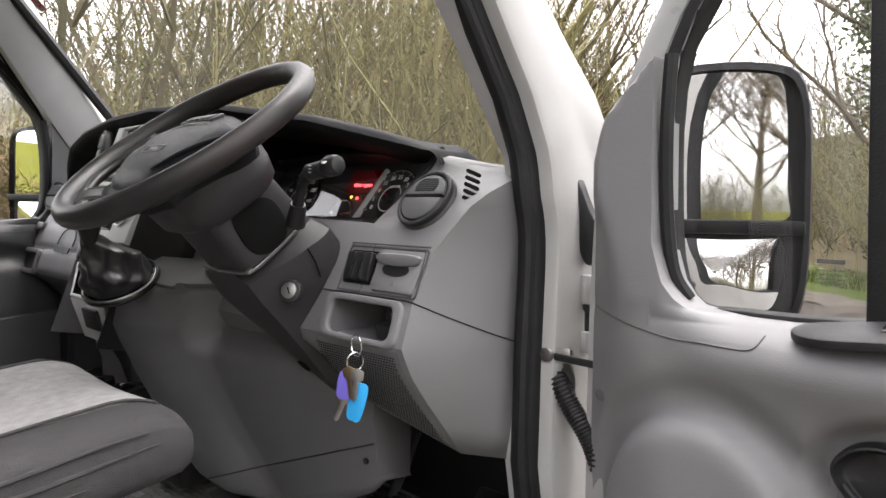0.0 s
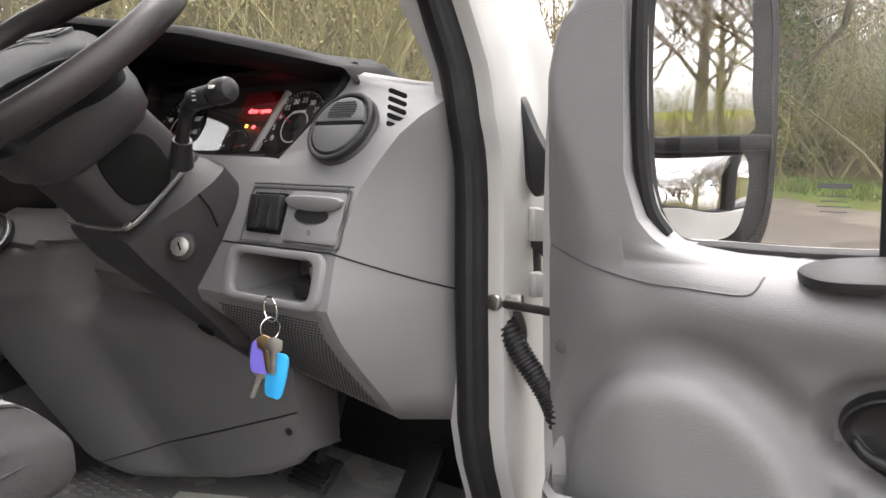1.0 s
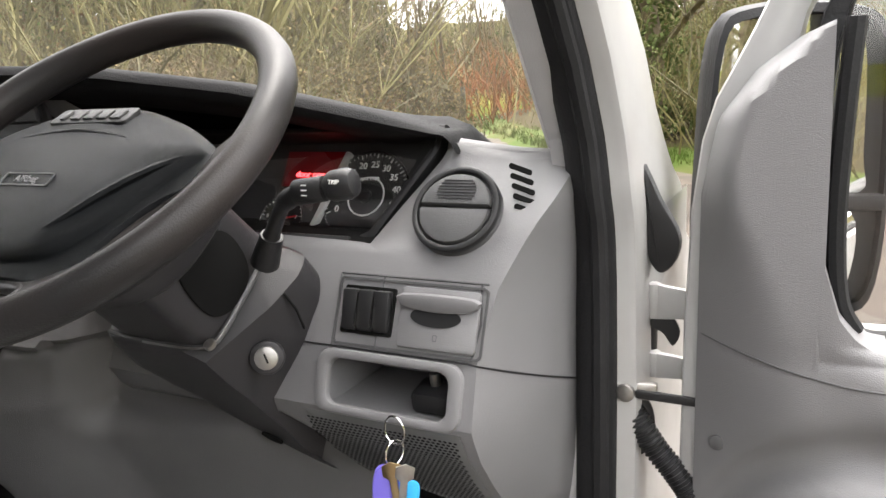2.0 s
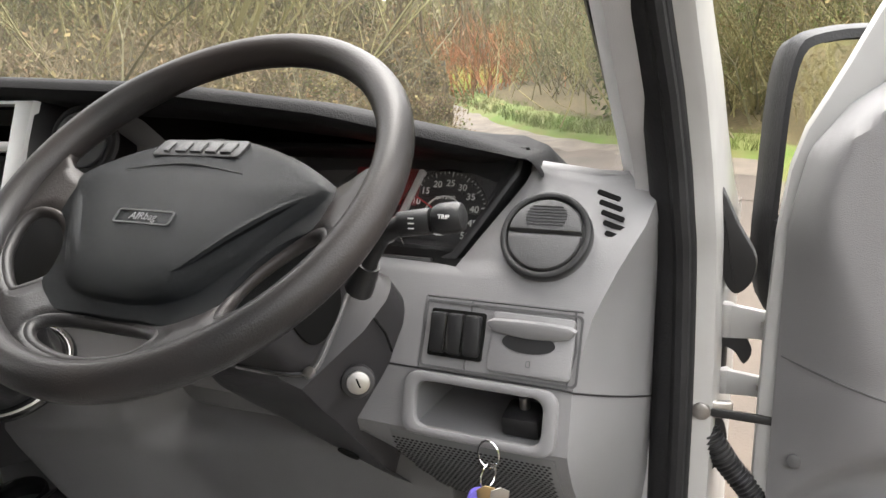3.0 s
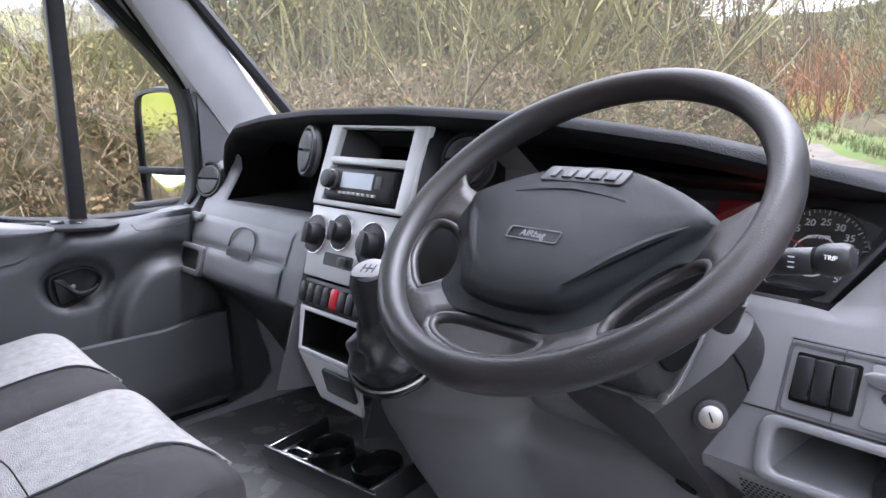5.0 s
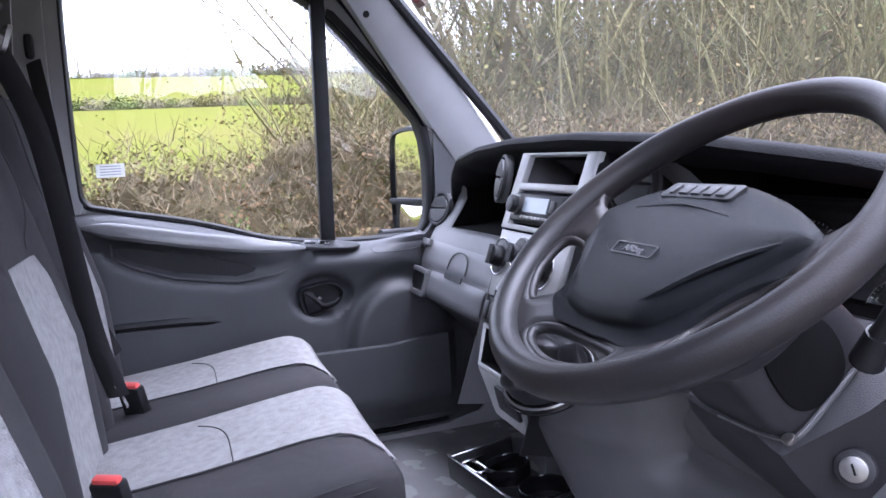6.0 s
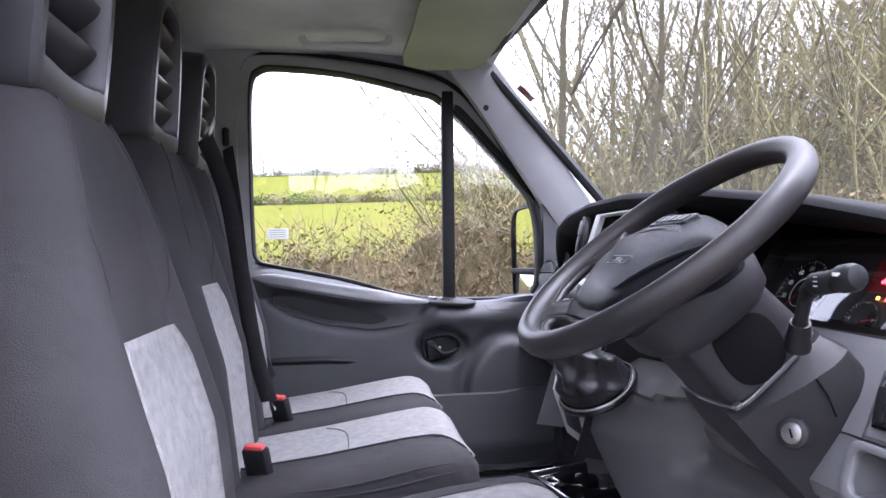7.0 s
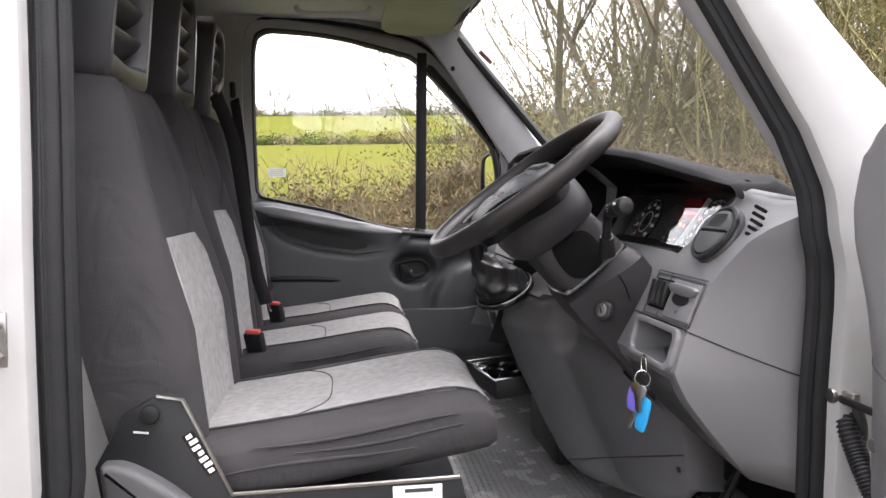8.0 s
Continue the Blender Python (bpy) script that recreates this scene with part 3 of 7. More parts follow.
part("lower_trim", ring([(-0.122, -0.320), (0.094, -0.320), (0.078, -0.396), (-0.100, -0.396)], [(-0.106, -0.328), (0.084, -0.328), (0.072, -0.388), (-0.092, -0.388)], 0.010, on_stack(0.033, 0, -0.006), 0.003), SILVER, stack)
foot = on_stack(0.033, 0.396, -0.004) @ pose(0, 0, 0, 32)
part("foot_panel", plate([(-0.100, 0.0), (0.078, 0.0), (0.055, -0.085), (-0.070, -0.085)], 0.006, foot, 0.002), SILVER, stack)
# The slot's walls and back are near-black too, its shade painted in.
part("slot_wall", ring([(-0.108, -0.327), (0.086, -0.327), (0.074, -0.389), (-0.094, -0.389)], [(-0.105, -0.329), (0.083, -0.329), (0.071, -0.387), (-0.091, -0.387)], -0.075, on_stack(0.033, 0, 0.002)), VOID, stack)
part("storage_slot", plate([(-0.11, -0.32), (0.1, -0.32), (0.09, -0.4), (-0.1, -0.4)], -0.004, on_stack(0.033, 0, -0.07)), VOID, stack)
part("ashtray", plate(rrect(0.085, 0.045, 0.006, cx=0.015, cy=-0.035), 0.006, foot @ pose(0, 0, 0.006), 0.002), BLACK, stack)
for q in range(9):
    red = q == 4
    part("push_button", box(0.020, 0.036, 0.014, on_stack(-0.082 + 0.0235 * q, 0.296, 0.004), 0.005), RED if red else BLACK, stack, "red hazard button" if red else "")
for x, s, r in ((-0.079, 0.195, 0.033), (-0.003, 0.184, 0.030), (0.085, 0.195, 0.036)):
    k = part("heater_dial", cyl(r, 0.008, on_stack(x, s, 0.007), 32, 0.002), BLACK, stack, "black rotary heater dial")
    part("dial_ring", ring(oval(2.1 * r, 2.1 * r, 40), oval(1.98 * r, 1.98 * r, 40), 0.006, on_stack(x, s, 0.006), 0.001), CHROME, k)
    part("grip", cyl(r * 0.62, 0.022, on_stack(x, s, 0.018), 20, 0.003, r * 0.52), BLACK, k)
    part("pointer", box(0.005, r * 1.1, 0.012, on_stack(x, s, 0.030), 0.0015), DARKGREY, k)
part("slider_slot", plate(rrect(0.085, 0.022, 0.004), 0.002, on_stack(0.0, 0.232, 0.005)), BLACK, stack)
part("slider_knob", box(0.012, 0.014, 0.014, on_stack(0.018, 0.232, 0.012), 0.003), DARKGREY, stack)
radio = thing("car_radio", "black single-slot car radio with blank screen", "radio")
part("case", box(0.188, 0.055, 0.10, on_stack(0.015, 0.101, -0.045), 0.002), BLACK, radio)
part("faceplate", box(0.182, 0.050, 0.014, on_stack(0.015, 0.101, 0.008), 0.004), BLACK, radio)
part("screen", box(0.088, 0.026, 0.002, on_stack(0.018, 0.096, 0.0155)), LCD, radio, "pale blank radio screen")
k = part("volume_knob", cyl(0.016, 0.018, on_stack(-0.055, 0.098, 0.022), 28, 0.003), BLACK, radio)
part("ring", ring(oval(0.036, 0.036, 28), oval(0.031, 0.031, 28), 0.006, on_stack(-0.055, 0.098, 0.014)), STEEL, k)
for q in range(8):
    part("preset_button", box(0.010, 0.005, 0.003, on_stack(-0.022 + 0.0135 * q, 0.118, 0.0165), 0.001), STEEL, radio)
part("eject_button", box(0.014, 0.02, 0.003, on_stack(0.078, 0.096, 0.0165), 0.001), DARKGREY, radio)

# ---- instrument cluster ----
cluster = thing("instrument_cluster", "instrument cluster with dials and lit red display", "cluster")
C_M = face_at((0.56, 0.045, 1.548), (0, -0.86, 0.51))


def on_cluster(x, y, out=0.0):
    return C_M @ pose(x - 0.56, y, out)


outline = [(-0.27, 0.075), (-0.27, -0.060), (-0.10, -0.066), (0.118, -0.066), (0.142, -0.052), (0.200, 0.052), (0.205, 0.075)]
part("face", plate(outline, 0.004, C_M), CLUSTERFACE, cluster, "dark instrument face")
part("surround", ring([(-0.282, 0.085), (-0.282, -0.072), (-0.10, -0.079), (0.126, -0.079), (0.153, -0.060), (0.213, 0.050), (0.216, 0.085)], outline, 0.040, C_M @ pose(0, 0, -0.004), 0.005), BLACK, cluster)
part("lower_ledge", plate([(-0.28, -0.080), (0.13, -0.080), (0.125, -0.066), (-0.28, -0.066)], 0.055, C_M @ pose(0, 0, -0.004), 0.004), BLACK, cluster)


def dial(x, y, r, marks, start, sweep, needle):
    d = part("dial", cyl(r, 0.002, on_cluster(x, y, 0.006), 48), BLACK, cluster, "black dial with white numbers")
    part("dial_ring", ring(oval(2 * r, 2 * r, 48), oval(1.94 * r, 1.94 * r, 48), 0.003, on_cluster(x, y, 0.006)), CHROME, d)
    if r > 0.045:
        part("inner_ring", ring(oval(0.86 * r, 0.86 * r, 40), oval(0.80 * r, 0.80 * r, 40), 0.0008, on_cluster(x, y, 0.0072)), PRINT, d)
    n = len(marks)
    for i, txt in enumerate(marks):
        a = radians(start - sweep * i / (n - 1))
        if txt:
            words(txt, r * 0.20, on_cluster(x + 0.70 * r * math.cos(a), y + 0.70 * r * math.sin(a), 0.0075), PRINT, d, "number")
        part("tick", box(0.10 * r, 0.0010, 0.0008, on_cluster(x + 0.90 * r * math.cos(a), y + 0.90 * r * math.sin(a), 0.0075) @ pose(0, 0, 0, 0, 0, math.degrees(a))), PRINT, d)
        if i < n - 1:
            for sub_k in (0.25, 0.5, 0.75):
                a2 = radians(start - sweep * (i + sub_k) / (n - 1))
                part("tick", box(0.05 * r, 0.0006, 0.0008, on_cluster(x + 0.925 * r * math.cos(a2), y + 0.925 * r * math.sin(a2), 0.0075) @ pose(0, 0, 0, 0, 0, math.degrees(a2))), PRINT, d)
    a = radians(needle)
    part("needle", box(0.62 * r, 0.0018, 0.0012, on_cluster(x + 0.42 * r * math.cos(a), y + 0.42 * r * math.sin(a), 0.009) @ pose(0, 0, 0, 0, 0, needle)), RED, d)
    part("hub", cyl(0.14 * r, 0.006, on_cluster(x, y, 0.009), 20, 0.001), BLACK, d)
    return d


rev = dial(0.668, 0.0, 0.062, ["0", "5", "10", "15", "20", "25", "30", "35", "40", "45", "50"], 205, 240, 150)
words("rpm x100", 0.007, on_cluster(0.668, 0.024, 0.0075), PRINT, rev, "dial_text")
dial(0.385, 0.002, 0.060, ["0", "20", "40", "60", "80", "100", "120", "140", "160"], 225, 270, 225)
dial(0.545, -0.036, 0.034, ["E", "", "", "", "F"], 170, 160, 12)
part("divider", box(0.008, 0.135, 0.010, on_cluster(0.612, -0.006, 0.009) @ pose(0, 0, 0, 0, 0, -16), 0.002), SILVER, cluster)
part("display", box(0.098, 0.050, 0.002, on_cluster(0.580, 0.036, 0.007)), mat("dark_red_display", (0.20, 0.006, 0.010), 0.3), cluster, "dark red display")
words("door open", 0.012, on_cluster(0.578, 0.028, 0.0085), DISPLAY, cluster, "display_text", label="lit red display text")
for q, (x, y) in enumerate(((0.560, 0.002), (0.578, 0.000))):
    part("warning_light", box(0.006, 0.005, 0.001, on_cluster(x, y, 0.0085)), (ORANGE, DISPLAY)[q], cluster)
lens_rows = [[on_cluster(x, y, out) @ Vector() for x in (0.30, 0.44, 0.58, lim)] for y, out, lim in ((-0.066, 0.014, 0.69), (-0.045, 0.019, 0.702), (-0.02, 0.025, 0.717), (0.01, 0.032, 0.733), (0.04, 0.037, 0.749), (0.070, 0.040, 0.759))]
lens = part("lens", sheet(lens_rows), GLASS_T, cluster, "clear glossy lens")
lens.visible_shadow = False

# ---- steering wheel and column ----
W_O = Vector((0.556, -0.278, 1.638))
W_V, W_N = Vector((0, 0.810, 0.587)), Vector((0, -0.587, 0.810))
W_M = face_at(W_O, W_N, W_V)
wheel = thing("steering_wheel", "worn dark grey four-spoke steering wheel", "steering wheel")
n1, n2, rows = 96, 14, []
for i in range(n1):
    a = 2 * math.pi * i / n1
    grip = 0.0012 * math.exp(-((math.degrees(a) % 360 - 35) / 14) ** 2) + 0.0012 * math.exp(-((math.degrees(a) % 360 - 145) / 14) ** 2)
    r1, r2 = 0.0162 + grip, 0.0185 + grip
    rows.append([W_M @ Vector(((0.2055 + r1 * math.cos(b)) * math.cos(a), (0.2055 + r1 * math.cos(b)) * math.sin(a), r2 * math.sin(b))) for b in np.linspace(0, 2 * math.pi, n2, endpoint=False)])
part("rim", sheet(rows + rows[:1], True), WHEEL, wheel, "worn grey wheel rim")


def web_h(x, y):
    k = min(1, max(0, (math.hypot(x, y) - 0.135) / 0.05))
    return -0.016 + 0.016 * k * k * (3 - 2 * k)


SIDE_HOLE = [(0.114, -0.127), (0.104, -0.100), (0.113, -0.073), (0.132, -0.047), (0.153, -0.033), (0.172, -0.037), (0.177, -0.056), (0.166, -0.090), (0.142, -0.116), (0.122, -0.130)]
LOW_HOLE = [(-0.069, -0.158), (-0.050, -0.144), (0.0, -0.141), (0.050, -0.144), (0.069, -0.158), (0.052, -0.177), (0.0, -0.187), (-0.052, -0.177)]
holes = [smooth_outline(SIDE_HOLE, 5), smooth_outline([(-x, y) for x, y in reversed(SIDE_HOLE)], 5), smooth_outline(LOW_HOLE, 6)]
edge = [(0.197 * math.cos(a), 0.197 * math.sin(a)) for a in np.linspace(radians(16), radians(-196), 60)]
edge += [(-0.184, 0.036), (-0.168, 0.023), (-0.148, 0.018), (-0.06, 0.02), (0.06, 0.02), (0.148, 0.018), (0.168, 0.023), (0.184, 0.036)]
bm = bmesh.new()
es = []
for loop in holes + [edge]:
    vs = [bm.verts.new((x, y, 0)) for x, y in loop]
    es += [bm.edges.new((vs[k], vs[(k + 1) % len(vs)])) for k in range(len(vs))]
bmesh.ops.triangle_fill(bm, use_beauty=True, edges=es)
bmesh.ops.subdivide_edges(bm, edges=[e for e in bm.edges if e.calc_length() > 0.02], cuts=2, use_grid_fill=True)
bmesh.ops.triangulate(bm, faces=bm.faces)
for v in bm.verts:
    v.co.z = web_h(v.co.x, v.co.y)
bm.transform(W_M)
spokes = solid(part("spokes", bm, WHEEL, wheel, "grey moulded spokes round three openings"), 0.012, -1)
for loop in holes:
    part("opening_lip", tube([W_M @ Vector((x, y, web_h(x, y) - 0.006)) for x, y in loop], 0.0062, 10, True), WHEEL, spokes)
# The cover: a dome on a flat skirt that reaches between the holes.
SKIRT = [(0.0, 0.074), (0.05, 0.068), (0.10, 0.051), (0.150, 0.022), (0.163, 0.004), (0.158, -0.024), (0.135, -0.042), (0.115, -0.070), (0.105, -0.100), (0.108, -0.120), (0.086, -0.129), (0.066, -0.140), (0.03, -0.139), (0.0, -0.140)]
DOME = [(0.0, 0.070), (0.05, 0.064), (0.098, 0.047), (0.142, 0.020), (0.149, 0.004), (0.128, -0.028), (0.112, -0.056), (0.099, -0.076), (0.086, -0.093), (0.074, -0.107), (0.062, -0.116), (0.046, -0.121), (0.022, -0.125), (0.0, -0.126)]


def both(pts):
    h = smooth_path([(x, y, 0) for x, y in pts], 4)
    return h + [Vector((-p.x, p.y, 0)) for p in reversed(h[1:-1])]


sk, dm = both(SKIRT), both(DOME)
rows = []
for s, h in ((0.96, -0.045), (1.0, -0.026), (1.0, -0.016), (0.985, -0.0115)):
    rows.append([W_M @ Vector((p.x * s, p.y * s - 0.02 * (1 - s), h)) for p in sk])
rows.append([W_M @ Vector((*p.lerp(q, 0.6).xy, -0.0105)) for p, q in zip(sk, dm)])
for s, h in ((1.0, -0.009), (0.985, -0.0045), (0.95, 0.0005), (0.88, 0.005), (0.75, 0.0095), (0.55, 0.0135), (0.3, 0.0155), (0.1, 0.0163), (0.01, 0.0165)):
    rows.append([W_M @ Vector((p.x * s, p.y * s - 0.02 * (1 - s), h)) for p in dm])
hub = part("airbag_cover", blob(rows), AIRBAG, wheel, "black grained airbag cover")
# Creases that run down from the shoulders.
for sx in (-1, 1):
    crease = [(sx * 0.146, 0.010, -0.006), (sx * 0.118, -0.022, 0.002), (sx * 0.090, -0.056, 0.005), (sx * 0.060, -0.090, 0.003), (sx * 0.020, -0.118, -0.004)]
    part("crease", tube([W_M @ p for p in smooth_path(crease, 6)], [0.003 + 0.0045 * math.sin(math.pi * k / 24) for k in range(25)], 10, flat=0.7), AIRBAG, hub)
part("seam", tube([W_M @ p for p in smooth_path([(-0.07, 0.008, 0.0130), (0.0, 0.016, 0.0152), (0.07, 0.008, 0.0130)], 6)], 0.0009, 5), BLACK, hub)
b = part("badge", plate(rrect(0.104, 0.026, 0.005), 0.004, W_M @ pose(0, 0.040, 0.0085, -9), 0.001), BLACK, hub, "blank oval black badge with raised bars")
for q in range(5):
    part("bar", box(0.013 if q else 0.006, 0.015, 0.0025, W_M @ pose(-0.036 + 0.018 * q, 0.040, 0.0135, -9), 0.0008), DARKGREY, b)
b = part("airbag_label", ring(rrect(0.066, 0.0155, 0.003), rrect(0.063, 0.0125, 0.002), 0.0016, W_M @ pose(-0.004, -0.050, 0.0142, 3)), DARKGREY, hub)
words("AIRbag", 0.011, W_M @ pose(-0.004, -0.050, 0.0152, 3), GREY, b)
def tube_at(p0, p1, r0, r1):
    return tube([Vector(p0).lerp(Vector(p1), k / 4) for k in range(5)], [r0 + (r1 - r0) * k / 4 for k in range(5)], 16)


# Column shroud.
col = thing("steering_column", "dark grey plastic steering column shroud", "steering column")


def tube_box(secs, material, name, parent, power=0.55, n=28):
    """A rounded-square skin through sections: centre, half-width, half-height, tilt of the section about x."""
    rows = []
    for (cx, cy, cz), w, h, tilt in secs:
        up = Vector((0, math.sin(radians(tilt)), math.cos(radians(tilt))))
        rows.append([Vector((cx, cy, cz)) + Vector((1, 0, 0)) * w * math.copysign(abs(math.cos(b)) ** power, math.cos(b)) + up * h * math.copysign(abs(math.sin(b)) ** power, math.sin(b)) for b in np.linspace(0, 2 * math.pi, n, endpoint=False)])
    return part(name, blob(rows), material, parent)


def casing(secs, material, name, parent, power=0.35, n=40, label="", chamfer=0.0):
    """A skin round the steering axis: depth down the axis, then left, right, low and high of each section."""
    rows = []
    for dep, u0, u1, v0, v1 in secs:
        cu, cv, hu, hv = (u0 + u1) / 2, (v0 + v1) / 2, (u1 - u0) / 2, (v1 - v0) / 2
        row = []
        for b in np.linspace(0, 2 * math.pi, n, endpoint=False):
            u, v = cu + hu * math.copysign(abs(math.cos(b)) ** power, math.cos(b)), cv + hv * math.copysign(abs(math.sin(b)) ** power, math.sin(b))
            if chamfer and u > cu:
                u = min(u, u1 - chamfer * max(0.0, 0.03 - v))
            row.append(W_M @ Vector((u, v, -dep)))
        rows.append(row)
    return part(name, blob(rows), material, parent, label)


casing([(0.028, -0.088, 0.088, -0.096, 0.072), (0.040, -0.102, 0.102, -0.106, 0.082), (0.075, -0.104, 0.104, -0.106, 0.084), (0.105, -0.098, 0.098, -0.100, 0.080), (0.115, -0.088, 0.088, -0.090, 0.070)], SHROUD, "hub_shroud", col, 0.75, 48, "round black shroud behind the wheel")
neck = casing([(0.100, -0.070, 0.070, -0.080, 0.062), (0.150, -0.069, 0.069, -0.074, 0.072), (0.205, -0.070, 0.070, -0.068, 0.082)], SHROUD, "upper_shroud", col, 0.3)
body = casing([(0.206, -0.078, 0.074, -0.068, 0.085), (0.214, -0.094, 0.084, -0.072, 0.088), (0.228, -0.100, 0.106, -0.073, 0.090), (0.270, -0.100, 0.110, -0.072, 0.092), (0.310, -0.088, 0.106, -0.066, 0.092), (0.350, -0.064, 0.098, -0.060, 0.090), (0.400, -0.030, 0.102, -0.057, 0.085), (0.450, 0.020, 0.106, -0.056, 0.075), (0.500, 0.075, 0.110, -0.054, 0.05)], SHROUD, "lower_shroud", col, 0.28, 64, "", 0.5)
# A flat near-black oval paints the shade of the shroud's side recess.
part("dark_panel", plate(smooth_outline([(-0.040, -0.034), (-0.044, 0.0), (-0.026, 0.034), (0.010, 0.040), (0.040, 0.026), (0.046, -0.010), (0.030, -0.036), (-0.005, -0.042)], 5), 0.003, W_M @ Matrix.Translation((0.0705, -0.004, -0.158)) @ face_at((0, 0, 0), (1, 0, 0.02), (0, 1, 0)) @ pose(0, 0, -0.001), 0.001), VOID, neck, "flat near-black oval for the shade in a side recess")
RIDGE = [(-0.075, -0.066, -0.204), (-0.02, -0.070, -0.206), (0.040, -0.069, -0.207), (0.066, -0.064, -0.207), (0.075, -0.050, -0.207), (0.074, -0.005, -0.206), (0.072, 0.030, -0.205), (0.068, 0.058, -0.204), (0.060, 0.076, -0.200)]
part("shroud_edge", tube([W_M @ p for p in smooth_path(RIDGE, 8)], 0.0032, 8), DARKGREY, col)
part("bright_edge", tube([W_M @ (p + Vector((0.0006, -0.0022, 0.0016))) for p in smooth_path(RIDGE[1:7], 8)], 0.0014, 6), STEEL, col)
part("screw", cyl(0.0065, 0.006, W_M @ pose(0.071, -0.064, -0.204), 14, 0.001), STEEL, col)
part("split_line", tube([W_M @ Vector(p) for p in ((0.101, 0.026, -0.2275), (0.1085, 0.022, -0.250), (0.111, 0.014, -0.275))], 0.0014, 6), VOID, col)
part("slot_cap", plate(oval(0.030, 0.012, 24), 0.003, face_at(W_M @ Vector((0.022, -0.0572, -0.425)), -W_V + 0.1 * W_N, (1, 0, 0)) @ pose(0, 0, 0, 0, 0, 60)), VOID, col)
ign = part("ignition_barrel", cyl(0.019, 0.014, face_at((0.645, -0.146, 1.401), (0.5, -0.8, 0.2)), 28, 0.003), SHROUD, col)
lock = part("lock_face", cyl(0.0130, 0.006, face_at((0.645, -0.146, 1.401), (0.5, -0.8, 0.2)) @ pose(0, 0, 0.008), 28, 0.0015), STEEL, ign, "bright round lock face")
part("key_slit", box(0.002, 0.011, 0.001, face_at((0.645, -0.146, 1.401), (0.5, -0.8, 0.2)) @ pose(0, 0, 0.0115, 0, 0, 20)), VOID, lock)
st = part("wiper_stalk", tube(smooth_path([(0.655, -0.145, 1.515), (0.675, -0.152, 1.545), (0.700, -0.158, 1.578), (0.735, -0.160, 1.592)], 5), [0.010] * 5 + [0.008] * 5 + [0.0105] * 6, 14), BLACK, col)
part("stalk_boot", tube_at((0.652, -0.143, 1.508), (0.672, -0.151, 1.540), 0.016, 0.012), BLACK, st)
part("stalk_knob", cyl(0.0155, 0.034, face_at((0.768, -0.157, 1.596), (1, 0.1, 0.15)), 28, 0.009), BLACK, st)
part("stalk_collar", cyl(0.0130, 0.034, face_at((0.733, -0.159, 1.590), (1, 0.1, 0.15)), 28, 0.001), BLACK, st)
words("TRIP", 0.006, face_at((0.769, -0.1722, 1.6005), (0.05, -0.9, 0.35)), PRINT, st, "stalk_text")
for q in range(3):
    part("stalk_mark", box(0.006, 0.0012, 0.0006, face_at((0.734, -0.1722, 1.597 - 0.005 * q), (0.05, -0.95, 0.2))), PRINT, st)
st2 = part("light_stalk", tube(smooth_path([(0.46, -0.15, 1.54), (0.41, -0.16, 1.57), (0.36, -0.165, 1.585)], 5), [0.008] * 5 + [0.012] * 6, 12), BLACK, col)

# Lower dashboard cover behind the column, running down to the floor.
cover = thing("knee_cover", "grey moulded plastic lower dashboard cover", "trim panel")


def cover_y(x, z):
    """Bulge beside the console, a crease, then a face set back; deeper under the column."""
    x0 = lerp(z, (0.86, 0.90, 0.97, 1.08, 1.20, 1.30, 1.37, 1.42, 1.47, 1.52), (0.29, 0.285, 0.265, 0.225, 0.17, 0.13, 0.115, 0.125, 0.15, 0.17))
    y0 = lerp(z, (0.86, 0.90, 0.97, 1.08, 1.20, 1.30, 1.37, 1.42, 1.47, 1.52), (-0.08, -0.085, -0.115, -0.165, -0.215, -0.248, -0.235, -0.17, -0.06, 0.04))
    xc = 0.312 + 0.32 * max(0.0, 1.27 - z) + 0.1 * max(0.0, z - 1.30)
    yc = y0 + 0.075 if z < 1.38 else y0 + 0.055
    yr = lerp(z, (0.86, 1.05, 1.18, 1.30, 1.52), (0.03, 0.0, -0.015, -0.01, 0.08))
    step = 0.050 / (1 + math.exp(-(z - 1.272) / 0.008)) + 0.010
    if x < xc:
        t = max(0.0, (x - x0) / max(0.01, xc - x0))
        y = y0 + (yc - y0) * t * t
    else:
        t = min(1.0, (x - xc) / (0.70 - xc))
        y = yc + (yr - yc) * t + step * min(1.0, (x - xc) / 0.03) * (1 - t)
    return y + 0.03 * max(0.0, 1 - (x - x0) / 0.035) ** 2, x0


rows = []
for q in np.linspace(0, 1, 64):
    zn = 0.97 + 0.46 * q
    x0 = cover_y(0.5, zn)[1]
    row = []
    for x in np.linspace(x0, 0.695, 60):
        zb = lerp(x, (0.25, 0.28, 0.33, 0.42, 0.50, 0.60, 0.67, 0.70), (1.02, 0.99, 0.965, 0.955, 0.972, 1.005, 1.04, 1.07))
        z = zb + (1.43 - zb) * q
        row.append(Vector((max(x, cover_y(x, z)[1]), cover_y(x, z)[0] + 0.016 * max(0.0, 1 - q / 0.05) ** 2, z)))
    z = row[0].z
    row = [Vector((row[0].x, 0.10, z)), Vector((row[0].x, max(row[0].y + 0.02, 0.03), z))] + row
    row.append(Vector((0.705, max(0.06, row[-1].y + 0.05), row[-1].z)))
    rows.append(row)
solid(part("cover_panel", sheet(rows), COVER, cover), 0.004)
part("cover_seam", tube([Vector((x, cover_y(x, 1.015 + 0.36 * (x - 0.36))[0] - 0.0006, 1.015 + 0.36 * (x - 0.36))) for x in np.linspace(0.30, 0.692, 40)], 0.0014, 5), BLACK, cover)
